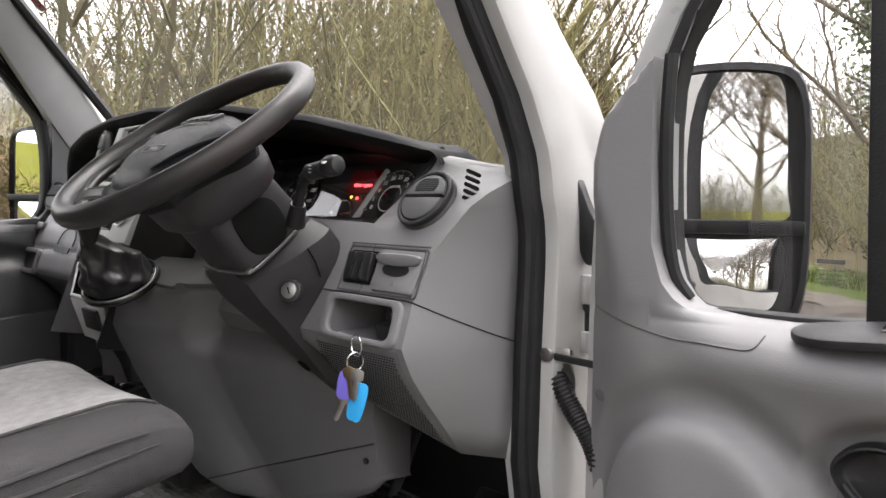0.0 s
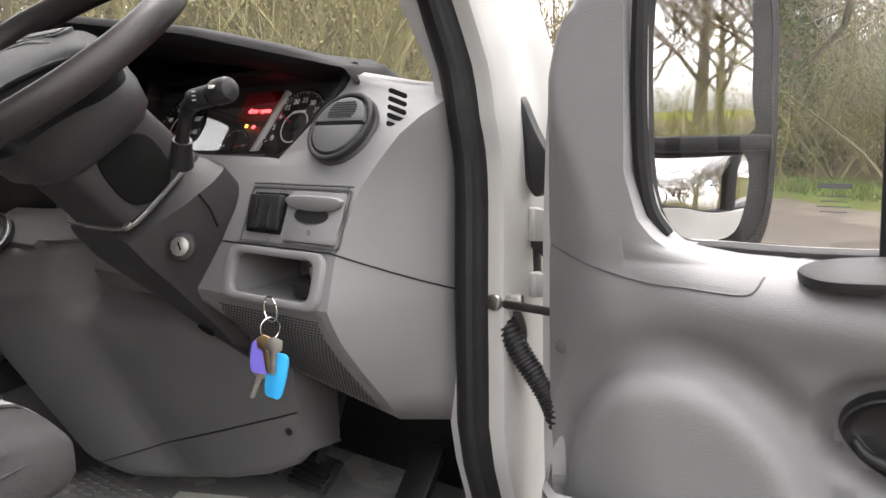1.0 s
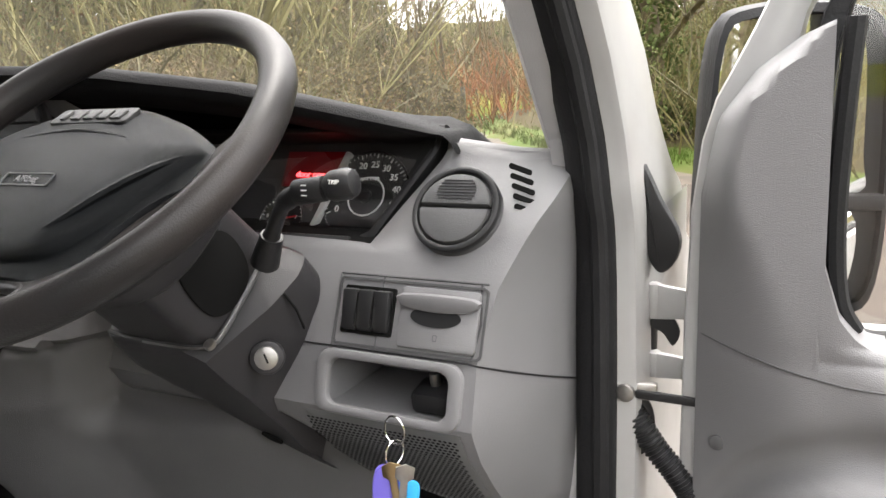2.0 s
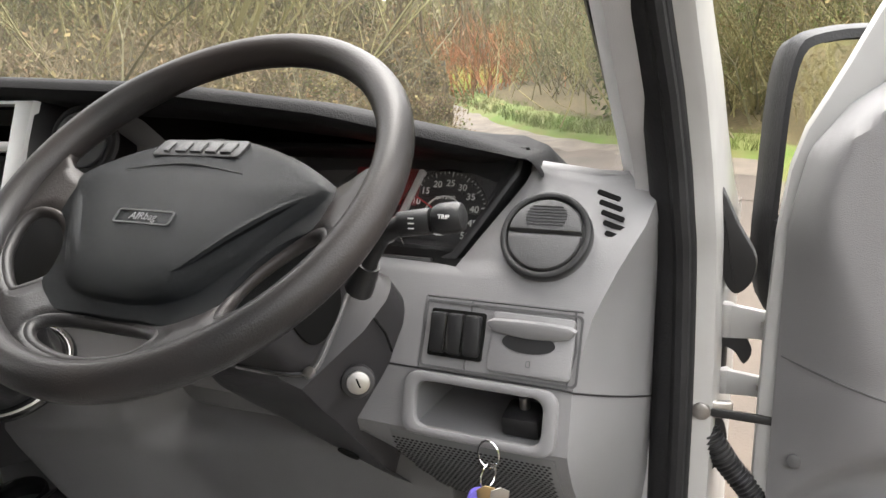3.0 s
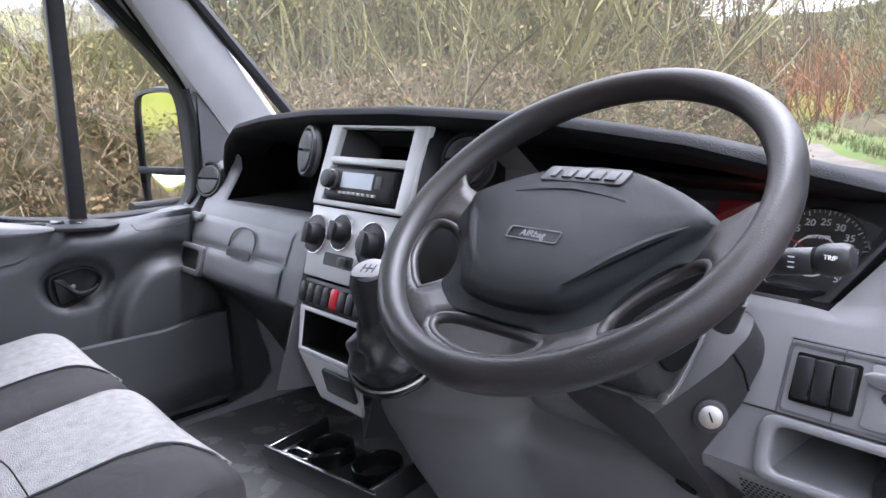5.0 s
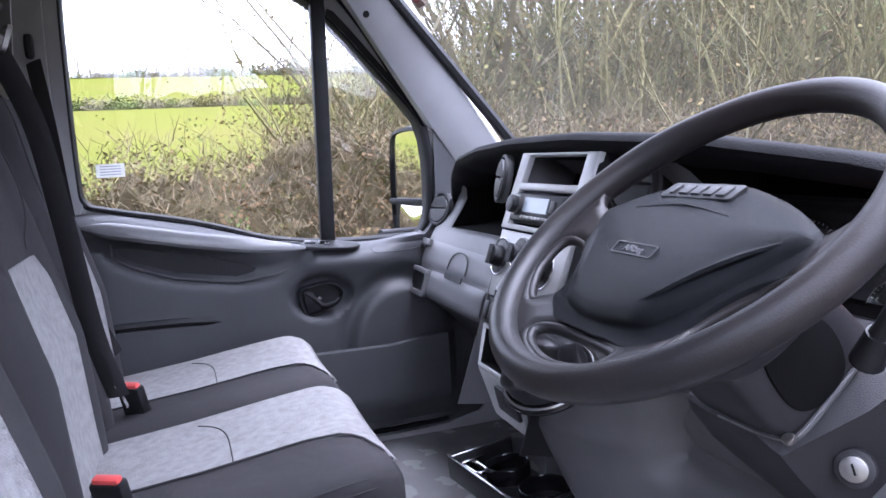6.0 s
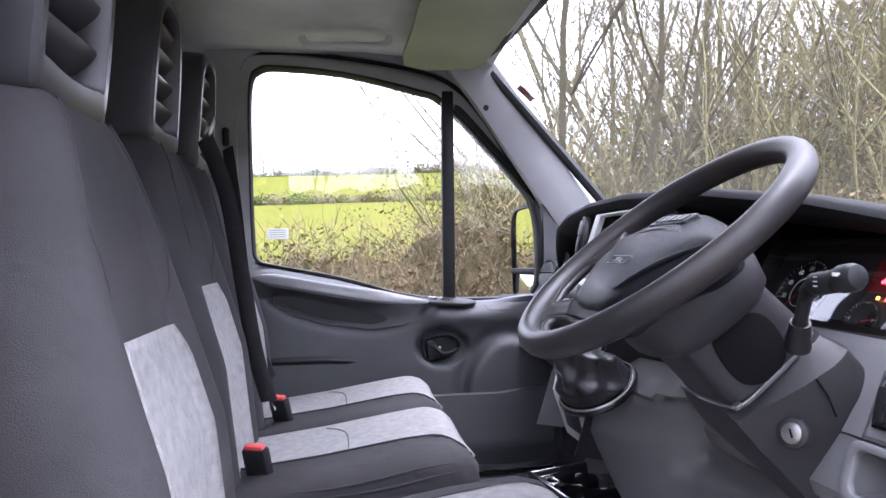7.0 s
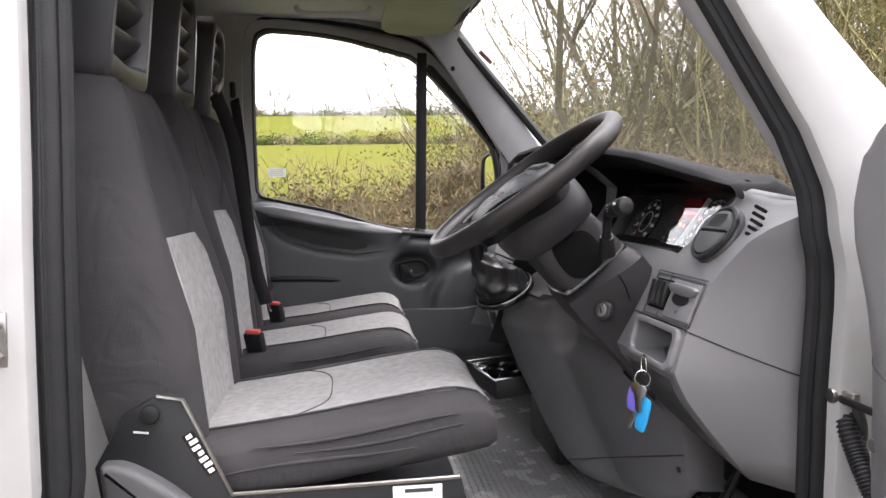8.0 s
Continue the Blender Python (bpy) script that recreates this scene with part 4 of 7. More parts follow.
part("cover_clip", cyl(0.006, 0.004, face_at((0.672, cover_y(0.672, 1.10)[0], 1.10), (0.2, -1, 0)), 14, 0.001), BLACK, cover)

# ---- gear lever, cup tray ----
gear = thing("gear_lever", "gear lever with silver-topped knob and black leather gaiter", "gear lever")
gait_rows = []
for k, t in enumerate(np.linspace(0, 1, 22)):
    c = Vector((0.207, -0.243, 1.386)).lerp(Vector((0.255, -0.318, 1.475)), t)
    up = Vector((0.35, -0.45, 0.82)).normalized()
    sd = Vector((0.92, 0.0, -0.39)).normalized()
    fw = up.cross(sd).normalized()
    rad = lerp(t, (0, 0.06, 0.3, 0.6, 0.85, 1.0), (0.052, 0.056, 0.050, 0.034, 0.020, 0.013))
    ring_pts = []
    for a in np.linspace(0, 2 * math.pi, 40, endpoint=False):
        fold = 1 + 0.16 * math.sin(math.pi * t) * (math.sin(3 * a + 7 * t) + 0.6 * math.sin(5 * a - 16 * t + 1.0))
        ring_pts.append(c + (sd * math.cos(a) * 0.95 + fw * math.sin(a) * 1.15) * rad * fold + up * 0.006 * math.sin(4 * a + 9 * t))
    gait_rows.append(ring_pts)
part("gaiter", blob(gait_rows), LEATHER, gear, "black creased leather gaiter")
ring_up = Vector((0.35, -0.45, 0.82)).normalized()
ring_sd = Vector((0.92, 0.0, -0.39)).normalized()
ring_fw = ring_up.cross(ring_sd).normalized()
ring_path = [Vector((0.207, -0.243, 1.386)) + ring_sd * math.cos(a) * 0.056 + ring_fw * math.sin(a) * 0.066 for a in np.linspace(0, 2 * math.pi, 40, endpoint=False)]
surround = part("gaiter_ring", tube(ring_path, 0.009, 10, True), GLOSSBLACK, gear, "glossy black gaiter surround")
part("bright_edge", tube([p + ring_up * 0.006 + (p - Vector((0.207, -0.243, 1.386))) * 0.06 for p in ring_path], 0.0026, 6, True), STEEL, surround)
tube_box([((0.255, -0.318, 1.462), 0.012, 0.012, 90), ((0.260, -0.320, 1.490), 0.019, 0.019, 90), ((0.267, -0.324, 1.520), 0.027, 0.027, 90), ((0.272, -0.326, 1.538), 0.025, 0.025, 90)], BLACK, "knob", gear, 1.0)
part("knob_cap", cyl(0.0225, 0.006, face_at((0.275, -0.329, 1.542), (0.15, -0.35, 0.9)), 28, 0.002), GREY, gear, "silver shift-pattern cap")
for x in (-0.008, 0.0, 0.008):
    part("pattern_bar", box(0.0015, 0.016, 0.001, face_at((0.275, -0.329, 1.542), (0.15, -0.35, 0.9)) @ pose(x, 0, 0.0034)), INK, gear)
part("pattern_bar", box(0.0175, 0.0015, 0.001, face_at((0.275, -0.329, 1.542), (0.15, -0.35, 0.9)) @ pose(0, 0, 0.0034)), INK, gear)
tray = thing("cup_tray", "open black cup-holder tray with chromed edges", "cup holder")
T_M = pose(-0.005, -0.205, 1.135, 4, -2, 6)
part("tray_base", box(0.27, 0.13, 0.012, T_M @ pose(0, 0, -0.03), 0.003), BLACK, tray)
for sx in (-1, 1):
    part("tray_side", box(0.006, 0.135, 0.045, T_M @ pose(sx * 0.135, 0, -0.010), 0.002), BLACK, tray)
    part("tray_edge", box(0.005, 0.135, 0.004, T_M @ pose(sx * 0.135, 0, 0.0145), 0.001), CHROME, tray)
part("tray_front", box(0.30, 0.006, 0.045, T_M @ pose(0, -0.066, -0.010), 0.002), BLACK, tray)
part("tray_edge", box(0.30, 0.005, 0.004, T_M @ pose(0, -0.067, 0.0145), 0.001), CHROME, tray)
part("tray_edge", box(0.005, 0.05, 0.004, T_M @ pose(-0.10, -0.04, 0.012, 0, 0, 8), 0.001), CHROME, tray)
for x, r in ((-0.055, 0.042), (0.07, 0.045)):
    part("cup_ring", ring(oval(2 * r, 2 * r, 36), oval(1.8 * r, 1.8 * r, 36), 0.030, T_M @ pose(x, 0.01, -0.022), 0.003), GLOSSBLACK, tray)
part("cup_clip", ring(rrect(0.07, 0.03, 0.012), rrect(0.055, 0.018, 0.008), 0.01, T_M @ pose(-0.08, -0.045, 0.0), 0.002), CHROME, tray)
part("console_block", box(0.27, 0.16, 0.26, pose(0.03, -0.03, 1.05), 0.02), BLACK, stack)

# ---- cab shell ----
cab = thing("van_cab", "white van cab shell with grey interior trim", "van", kind="structure")
part("floor", box(1.86, 1.55, 0.03, pose(0, -0.45, FLOOR - 0.015)), MATFLOOR, cab, "black ribbed rubber cab floor")
part("firewall", box(1.86, 0.03, 0.62, pose(0, 0.34, 1.17)), BLACK, cab)
part("bulkhead", box(1.86, 0.03, 1.5, pose(0, -1.24, 1.60)), BULK, cab, "grey bulkhead panel behind the seats")
# Outline of a door opening in y, z; closed at the bottom by the sill.
APERTURE = [(0.085, 0.92), (0.092, 1.15), (0.098, 1.45), (0.078, 1.555), (0.035, 1.655), (-0.085, 1.885), (-0.20, 2.075), (-0.29, 2.180), (-0.40, 2.232), (-0.60, 2.272), (-0.83, 2.298), (-0.935, 2.285), (-0.985, 2.215), (-0.998, 2.0), (-0.996, 1.66), (-0.998, 1.25), (-1.0, 0.92), (-0.5, 0.90)]
OUTER = [(0.42, 0.55), (0.42, 1.1), (0.42, 1.42), (0.40, 1.52), (0.29, 1.60), (0.06, 1.86), (-0.10, 2.09), (-0.20, 2.23), (-0.34, 2.30), (-0.60, 2.34), (-0.85, 2.35), (-1.10, 2.35), (-1.24, 2.33), (-1.26, 2.0), (-1.26, 1.66), (-1.26, 1.25), (-1.26, 0.55), (-0.5, 0.5)]
ap = [(p.x, p.y) for p in smooth_path([(y, z, 0) for y, z in APERTURE], 4, True)]
outr = [(p.x, p.y) for p in smooth_path([(y, z, 0) for y, z in OUTER], 4, True)]


def lean(bm, sx):
    """The driver's side leans inwards as it rises, and its front edge bows forward under the mirror."""
    if sx > 0:
        for v in bm.verts:
            z = v.co.z
            if v.co.y > -0.4:
                v.co.y += lerp(z, (1.2, 1.34, 1.51, 1.56, 1.62, 1.70, 1.80, 2.0, 2.2), (-0.02, -0.022, -0.007, 0.0, 0.019, 0.028, 0.022, 0.015, 0.0)) * (1 if v.co.y < 0.2 else 0.2)
            v.co.x += lerp(z, (1.1, 1.34, 1.53, 1.61, 1.70, 1.80, 2.2, 2.4), (0.007, 0.007, 0.001, -0.006, -0.014, -0.025, -0.058, -0.070))
    return bm


for sx, nm in ((1, "body_side"), (-1, "body_side")):
    m = Matrix(((0, 0, sx, 0.945 * sx), (1, 0, 0, 0), (0, 1, 0, 0), (0, 0, 0, 1)))
    wide = [(y - 0.016, z) if y < -0.9 else (y, z) for y, z in ap]
    part(nm, lean(ring(outr, wide, 0.05, m, 0.012), sx), WHITE, cab, "white painted body side round the door opening")
    ins = Matrix(((0, 0, sx, 0.905 * sx), (1, 0, 0, 0), (0, 1, 0, 0), (0, 0, 0, 1)))
    inset = [(y + (yo - y) * 0.45, z + (zo - z) * 0.45) for (y, z), (yo, zo) in zip(ap, outr)]
    part("pillar_trim", lean(ring(inset, ap, 0.03, ins, 0.006), sx), LINER_D, cab)
    loop = [Vector((sx * 0.945, y, z)) for y, z in ap]
    seal = part("door_seal", lean(tube(loop, 0.027 if sx > 0 else 0.012, 12, True, 0.8), sx), RUBBER, cab, "black ribbed rubber door seal")
    mid_y, mid_z = -0.45, 1.6
    if sx < 0:
        continue
    part("seal_lip", lean(tube([p + Vector((sx * 0.012, (mid_y - p.y) * 0.045, (mid_z - p.z) * 0.035)) for p in loop], 0.010, 8, True), 1), RUBBER, seal)
    part("seal_bead", lean(tube([p + Vector((sx * 0.016, 0, 0)) for p in loop], 0.010, 8, True), 1), RUBBER, seal)
part("seal_flange", lean(sheet([[Vector((x, y, z)) for z in np.linspace(0.95, 2.12, 14)] for x, y in ((0.948, -0.992), (0.964, -0.994), (0.964, -1.026), (0.948, -1.028))], True), 1), RUBBER, cab, "ribbed rubber flange of the door seal")
for q in range(2):
    part("seal_rib", lean(tube([(0.966, -1.016 + 0.013 * q, z) for z in np.linspace(0.96, 2.10, 14)], 0.0045, 8), 1), RUBBER, cab)
# A-pillar linings: from the dashboard up to the roof.
for sx in (-1, 1):
    path = [(sx * 0.885, 0.20, 1.60), (sx * 0.875, 0.085, 1.76), (sx * 0.86, -0.07, 1.99), (sx * 0.84, -0.18, 2.15), (sx * 0.80, -0.26, 2.235)]
    rows = []
    for p in smooth_path(path, 5):
        if sx > 0:
            p = p + Vector((lerp(p.z, (1.6, 1.8, 2.2), (0.016, 0.012, 0.0)), lerp(p.z, (1.6, 1.8, 2.2), (-0.02, 0.0, 0.0)), 0))
        rows.append([p + Vector((sx * a, b, c)) for a, b, c in ((0.05, -0.075, -0.03), (0.0, -0.085, -0.02), (-0.03, -0.03, 0.0), (-0.035, 0.03, 0.02), (0.02, 0.07, 0.03))])
    solid(part("a_pillar_trim", sheet(rows), LINER_D, cab, "grey plastic windscreen pillar trim"), 0.006)
part("screw_hole", cyl(0.009, 0.004, face_at((-0.800, -0.222, 2.083), (0.75, -0.65, 0.1)), 16), BLACK, cab)
# Roof.
rows = []
for y, z in ((-0.20, 2.225), (-0.26, 2.262), (-0.40, 2.29), (-0.6, 2.31), (-0.9, 2.32), (-1.24, 2.32)):
    rows.append([Vector((x, y, z - 0.045 * max(0, abs(x) - 0.6) * 2 * abs(x))) for x in np.linspace(-0.93, 0.93, 25)])
solid(part("ceiling", sheet(rows), LINER, cab, "pale grey headliner"), 0.02, 1)
rows = [[Vector((x, y, z)) for x in (-0.93, 0.0, 0.93)] for y, z in ((-0.18, 2.27), (-0.4, 2.345), (-1.24, 2.37))]
solid(part("roof_skin", sheet(rows), WHITE, cab), 0.004)
# Windscreen, its frame strip, bonnet.
rows = []
for t in np.linspace(0, 1, 8):
    rows.append([Vector((x, 0.56 - 0.74 * t - 0.16 * (x / 0.85) ** 2 * (1 - 0.7 * t), 1.52 + 0.72 * t)) for x in np.linspace(-0.87 + 0.05 * t, 0.87 - 0.05 * t, 17)])
ws = part("windscreen", sheet(rows), WINDSCREEN, cab, "clear windscreen with a faint milky film")
ws.visible_shadow = False
part("windscreen_edge", tube(rows[0], 0.02, 6), BLACK, cab)
part("windscreen_edge", tube(rows[-1], 0.016, 6), BLACK, cab)
for side in (0, -1):
    part("windscreen_edge", tube([r[side] + Vector((0.012 if side == 0 else -0.012, -0.012, 0)) for r in rows], 0.017, 8), BLACK, cab)
STICKER = face_at((-0.725, -0.112, 2.112), (0.05, -0.70, -0.71), (0, -0.71, 0.70))
stk = part("sticker", plate(rrect(0.046, 0.060, 0.004), 0.0012, STICKER), mat("faded_sticker", (0.50, 0.33, 0.33), 0.5, col2=(0.42, 0.25, 0.26), scale=60), cab, "faded red warning sticker on the windscreen")
part("sticker_ring", ring(oval(0.036, 0.036, 28), oval(0.028, 0.028, 28), 0.0006, STICKER @ pose(0, 0.002, 0.0012)), RED, stk)
part("sticker_bar", box(0.034, 0.004, 0.0006, STICKER @ pose(0, 0.002, 0.0016, 0, 0, -45)), RED, stk)
rows = [[Vector((x, y - 0.1 * x * x, z - 0.05 * x * x)) for x in np.linspace(-0.93, 0.93, 13)] for y, z in ((0.54, 1.50), (0.8, 1.40), (1.05, 1.25), (1.2, 1.0), (1.22, 0.5))]
solid(part("bonnet", sheet(rows), WHITE, cab), 0.01)
for sx in (-1, 1):
    part("front_wing", sheet([[Vector((sx * 0.99, 0.35, 0.55)), Vector((sx * 0.99, 0.35, 1.5)), Vector((sx * 0.985, 0.42, 1.52))], [Vector((sx * 0.97, 1.0, 0.55)), Vector((sx * 0.95, 1.0, 1.24)), Vector((sx * 0.93, 0.75, 1.38))], [Vector((sx * 0.92, 1.15, 0.55)), Vector((sx * 0.92, 1.12, 1.0)), Vector((sx * 0.92, 1.03, 1.22))]]), WHITE, cab)
for sx in (-1, 1):
    part("kick_panel", box(0.02, 0.24 if sx > 0 else 0.36, 0.62, pose(sx * 0.925, 0.23 if sx > 0 else 0.17, 1.15)), DARKGREY, cab)
# The rest of the van behind the bulkhead, closed and plain, on its wheels.
part("cargo_body", box(1.94, 3.1, 1.95, pose(0, -2.82, 1.405), 0.05, 3), WHITE, cab, "white painted van body")
for sx in (-1, 1):
    for y in (0.78, -3.1):
        w = part("road_wheel", cyl(0.335, 0.20, pose(sx * 0.84, y, 0.435, 0, 90), 40, 0.03), RUBBER, cab, "black tyre on steel wheel")
        part("rim", cyl(0.20, 0.01, pose(sx * 0.944, y, 0.435, 0, 90), 32, 0.003), STEEL, w)
# Grab handle and sun visors.
gh = thing("grab_handle", "grey folding grab handle on the headliner", "handle")
part("grip", tube(smooth_path([(-0.75, -0.52, 2.285), (-0.735, -0.54, 2.262), (-0.73, -0.60, 2.258), (-0.73, -0.70, 2.258), (-0.735, -0.76, 2.262), (-0.75, -0.78, 2.288)], 5), 0.011, 8), LINER, gh)
for q, cx in enumerate((-0.42, 0.42)):
    v = thing("sun_visor", "pale grey-green folded sun visor", "sun visor", "sun visors")
    part("pad", plate(smooth_outline([(-0.36, -0.11), (-0.38, 0.06), (-0.30, 0.115), (0.0, 0.12), (0.30, 0.115), (0.36, 0.06), (0.34, -0.11), (0.0, -0.125)], 6), 0.016, pose(cx, -0.36, 2.205, -3, 0, 0), 0.006, 3), VISOR, v)
    part("arm", tube([(cx - 0.3, -0.235, 2.215), (cx + 0.3, -0.235, 2.215)], 0.006, 8), BLACK, v)

# ---- doors: u from the hinge edge back, z up, w inward ----
HW_U = (0.0, 0.10, 0.20, 0.30, 0.44, 0.60, 0.80, 1.00, 1.12)
SILL_Z = (1.49, 1.49, 1.485, 1.475, 1.475, 1.50, 1.56, 1.605, 1.61)


def sill(u):
    return lerp(u, HW_U, SILL_Z)


def bump(x, c, w):
    return math.exp(-((x - c) / w) ** 2)


def scoop_mid(u):
    return lerp(u, (0.50, 0.55, 0.70, 0.85, 1.00), (1.467, 1.458, 1.450, 1.472, 1.515))


def scoop_half(u):
    return lerp(u, (0.485, 0.497, 0.53, 0.60, 0.70, 0.85, 0.95, 1.00, 1.03), (-0.02, 0.004, 0.028, 0.042, 0.046, 0.042, 0.034, 0.018, -0.02))


def door(name, m, label, lining, fs):
    """A cab door, its front corner moved by fs: white skin, grey lining with ledge, armrest bowl and handle, window frame, divider, panes."""
    d = thing(name, label, "door")

    def P(nm, bm, material, parent=d, lab=""):
        bm.transform(m)
        return part(nm, bm, material, parent, lab)

    hu, hz = (0.462, 1.316) if fs == 0 else (0.475, 1.328)

    # Lining: runs up into a horn in front of the quarter pane.
    def top_of(u):
        return sill(u) if u > 0.235 - fs else lerp(u + fs, (0.07, 0.085, 0.12, 0.16, 0.188, 0.192, 0.207, 0.222, 0.235), (1.62, 1.70, 1.748, 1.778, 1.788, 1.56, 1.512, 1.492, sill(0.235)))

    def depth(u, z):
        """How far the lining stands into the cab at u, z."""
        fore = -fs + lerp(z, (1.62, 1.70, 1.748, 1.778, 1.788), (0.07, 0.085, 0.12, 0.158, 0.175))
        crease = -fs + lerp(z, (0.93, 1.25, 1.36, 1.42, 1.46, 1.52, 1.57, 1.61, 1.66, 1.72, 1.788), (0.26, 0.25, 0.215, 0.190, 0.180, 0.162, 0.138, 0.118, 0.110, 0.125, 0.19))
        v = min(1, max(0, (u - fore) / max(0.01, crease - fore)))
        w = 0.004 + 0.061 * math.sin(v * math.pi / 2)
        w += 0.030 * (1 / (1 + math.exp(-(z - sill(u) + 0.075) / 0.014))) * (1 / (1 + math.exp(-(u - 0.30) / 0.035)))
        arch = math.hypot((u - 0.255) / 0.150, (z - 1.16) / 0.190)
        w -= 0.018 / (1 + math.exp((abs(arch - 1.11) - 0.13) / 0.035)) * (1 if z > 1.16 else 0.5)
        w += 0.016 / (1 + math.exp(min(40, (arch - 1) / 0.018)))
        w -= 0.050 / (1 + math.exp(min(40, (abs(z - scoop_mid(u)) - scoop_half(u)) / 0.008)))
        hnd = math.hypot((u - hu) / 0.080, (z - hz - 0.008) / 0.060)
        w -= 0.035 / (1 + math.exp(min(40, (hnd - 1) / 0.05)))
        if u > 0.20:
            s = min(1, max(0, (sill(u) - z) / 0.055))
            k = min(1, (u - 0.20) / 0.10)
            w += (0.018 + (w - 0.018) * math.sqrt(max(0, 1 - (1 - s) ** 2)) - w) * k * k * (3 - 2 * k)
        return w

    us = sorted({0.188 - fs, 0.192 - fs, *np.linspace(0.07 - fs, 0.26, 44), *np.linspace(0.26, 0.60, 44), *np.linspace(0.60, 1.12, 32)})

    def up(u, t):
        return 0.93 + 0.52 * t / 0.7 if t < 0.7 else 1.45 + (top_of(u) - 1.45) * (t - 0.7) / 0.3

    rows = []
    for t in sorted({*np.linspace(0, 0.7, 56), *np.linspace(0.7, 0.96, 20), 0.97, 0.98, 0.99, 0.996, 1.0}):
        rows.append([Vector((u, depth(u, up(u, t)), up(u, t))) for u in us])
    rows.append([Vector((p.x, 0.0, p.z)) for p in rows[-1]])
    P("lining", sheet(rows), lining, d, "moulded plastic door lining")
    seam_uz = [(q.x, q.y) for q in smooth_path([(0.075, 1.465, 0), (0.14, 1.458, 0), (0.215, 1.446, 0), (0.26, 1.445, 0), (0.32, 1.446, 0), (0.333, 1.462, 0)], 10)]
    P("lining_seam", tube([Vector((u, depth(u, z) + 0.0002, z)) for u, z in seam_uz], 0.0013, 5), DARKGREY)
    us_ = list(np.linspace(0.498, 1.0, 26))
    scoop = [(u, scoop_mid(u) - scoop_half(u) - 0.003) for u in us_] + [(u, scoop_mid(u) + scoop_half(u) + 0.003) for u in reversed(us_)]
    # A flat black plate puts the ledge's shadow into the scoop.
    sp = P("scoop", plate(scoop, 0.003, Matrix(((1, 0, 0, 0), (0, 0, 1, 0.026), (0, 1, 0, 0), (0, 0, 0, 1)))), BLACK, d, "grab scoop under the ledge, backed in black for its shade")
    P("scoop_rim", tube([Vector((u, 0.055, z)) for u, z in scoop], 0.0035, 6, True), DARKGREY, sp)
    # Only the closed door's rail gets the pale sheen colour.
    P("grip_rail", tube(smooth_path([(0.52, 0.096, 1.482), (0.62, 0.118, 1.497), (0.80, 0.128, 1.530), (0.95, 0.124, 1.562), (1.06, 0.100, 1.582)], 6), [0.004 + 0.015 * min(1, k / 8, (24 - k) / 4) for k in range(25)], 10, flat=1.2), LEDGE_SHEEN if fs else lining)
    P("pocket_lip", tube(smooth_path([(0.74, 0.050, 1.30), (0.85, 0.060, 1.312), (1.02, 0.060, 1.315)], 6), 0.014, 8), BLACK)
    rows = []
    for v in np.linspace(0, 1, 12):
        row = []
        for u in np.linspace(0.085, 1.08, 40):
            top = lerp(u, (0.085, 0.15, 0.30, 0.60, 1.08), (1.19, 1.205, 1.185, 1.19, 1.17))
            z = 0.93 + (top - 0.93) * v
            row.append(Vector((u, 0.045 + 0.085 * min(1, v * 3) * min(1, (u - 0.085) / 0.05) ** 0.6 - 0.006 * v, z)))
        rows.append(row)
    rows.append([p + Vector((0, -0.012, 0.004)) for p in rows[-1]])
    rows.append([p + Vector((0, -0.002, -0.05)) for p in rows[-1]])
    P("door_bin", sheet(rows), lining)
    P("screw_plug", cyl(0.009, 0.006, pose(0.097, 0.022, 1.345, 90), 16, 0.002), DARKGREY)
    # Inner handle.
    ym = Matrix(((1, 0, 0, 0), (0, 0, 1, 0), (0, 1, 0, 0), (0, 0, 0, 1)))
    bowl_o = smooth_outline([(-0.059, 0.009), (-0.046, 0.032), (-0.016, 0.044), (0.036, 0.037), (0.060, 0.026), (0.061, -0.010), (0.051, -0.042), (0.030, -0.046), (-0.005, -0.036), (-0.040, -0.018)], 5)
    dish = sheet([[Vector((hu + x * k, w, hz + z * k)) for x, z in bowl_o] for k, w in ((1.07, 0.022), (1.05, 0.044), (1.01, 0.051), (0.96, 0.052), (0.91, 0.047), (0.87, 0.040), (0.80, 0.037), (0.4, 0.036), (0.02, 0.036))], True)
    h = P("handle_bowl", dish, BLACK, d, "black inner door handle")
    P("lever", tube(smooth_path([(hu - 0.046, 0.050, hz - 0.002), (hu - 0.034, 0.055, hz - 0.012), (hu - 0.012, 0.057, hz - 0.017), (hu + 0.006, 0.055, hz - 0.014), (hu + 0.022, 0.050, hz + 0.004)], 6), [0.0035 + 0.0025 * min(1, k / 10) for k in range(25)], 10), BLACK, h)
    P("lever_plate", plate(smooth_outline([(hu + 0.020, hz + 0.014), (hu + 0.030, hz + 0.024), (hu + 0.047, hz + 0.024), (hu + 0.050, hz + 0.015), (hu + 0.044, hz - 0.034), (hu + 0.036, hz - 0.038), (hu - 0.004, hz - 0.028), (hu + 0.006, hz - 0.018)], 4), 0.010, Matrix.Translation((0, 0.038, 0)) @ ym, 0.004), BLACK, h)
    P("lock_button", cyl(0.0055, 0.008, pose(hu + 0.008, 0.046, hz + 0.001, 90), 16, 0.002), STEEL, h)
    # Window switch tray on the ledge.
    s = P("switch_tray", plate(smooth_outline([(-0.088, 0.0), (-0.075, -0.024), (-0.02, -0.030), (0.045, -0.026), (0.085, 0.010), (0.060, 0.026), (-0.05, 0.024)]), 0.010, pose(0.452, 0.070, 1.474, -16, -6, 0), 0.004), BLACK, d, "black window switch tray")
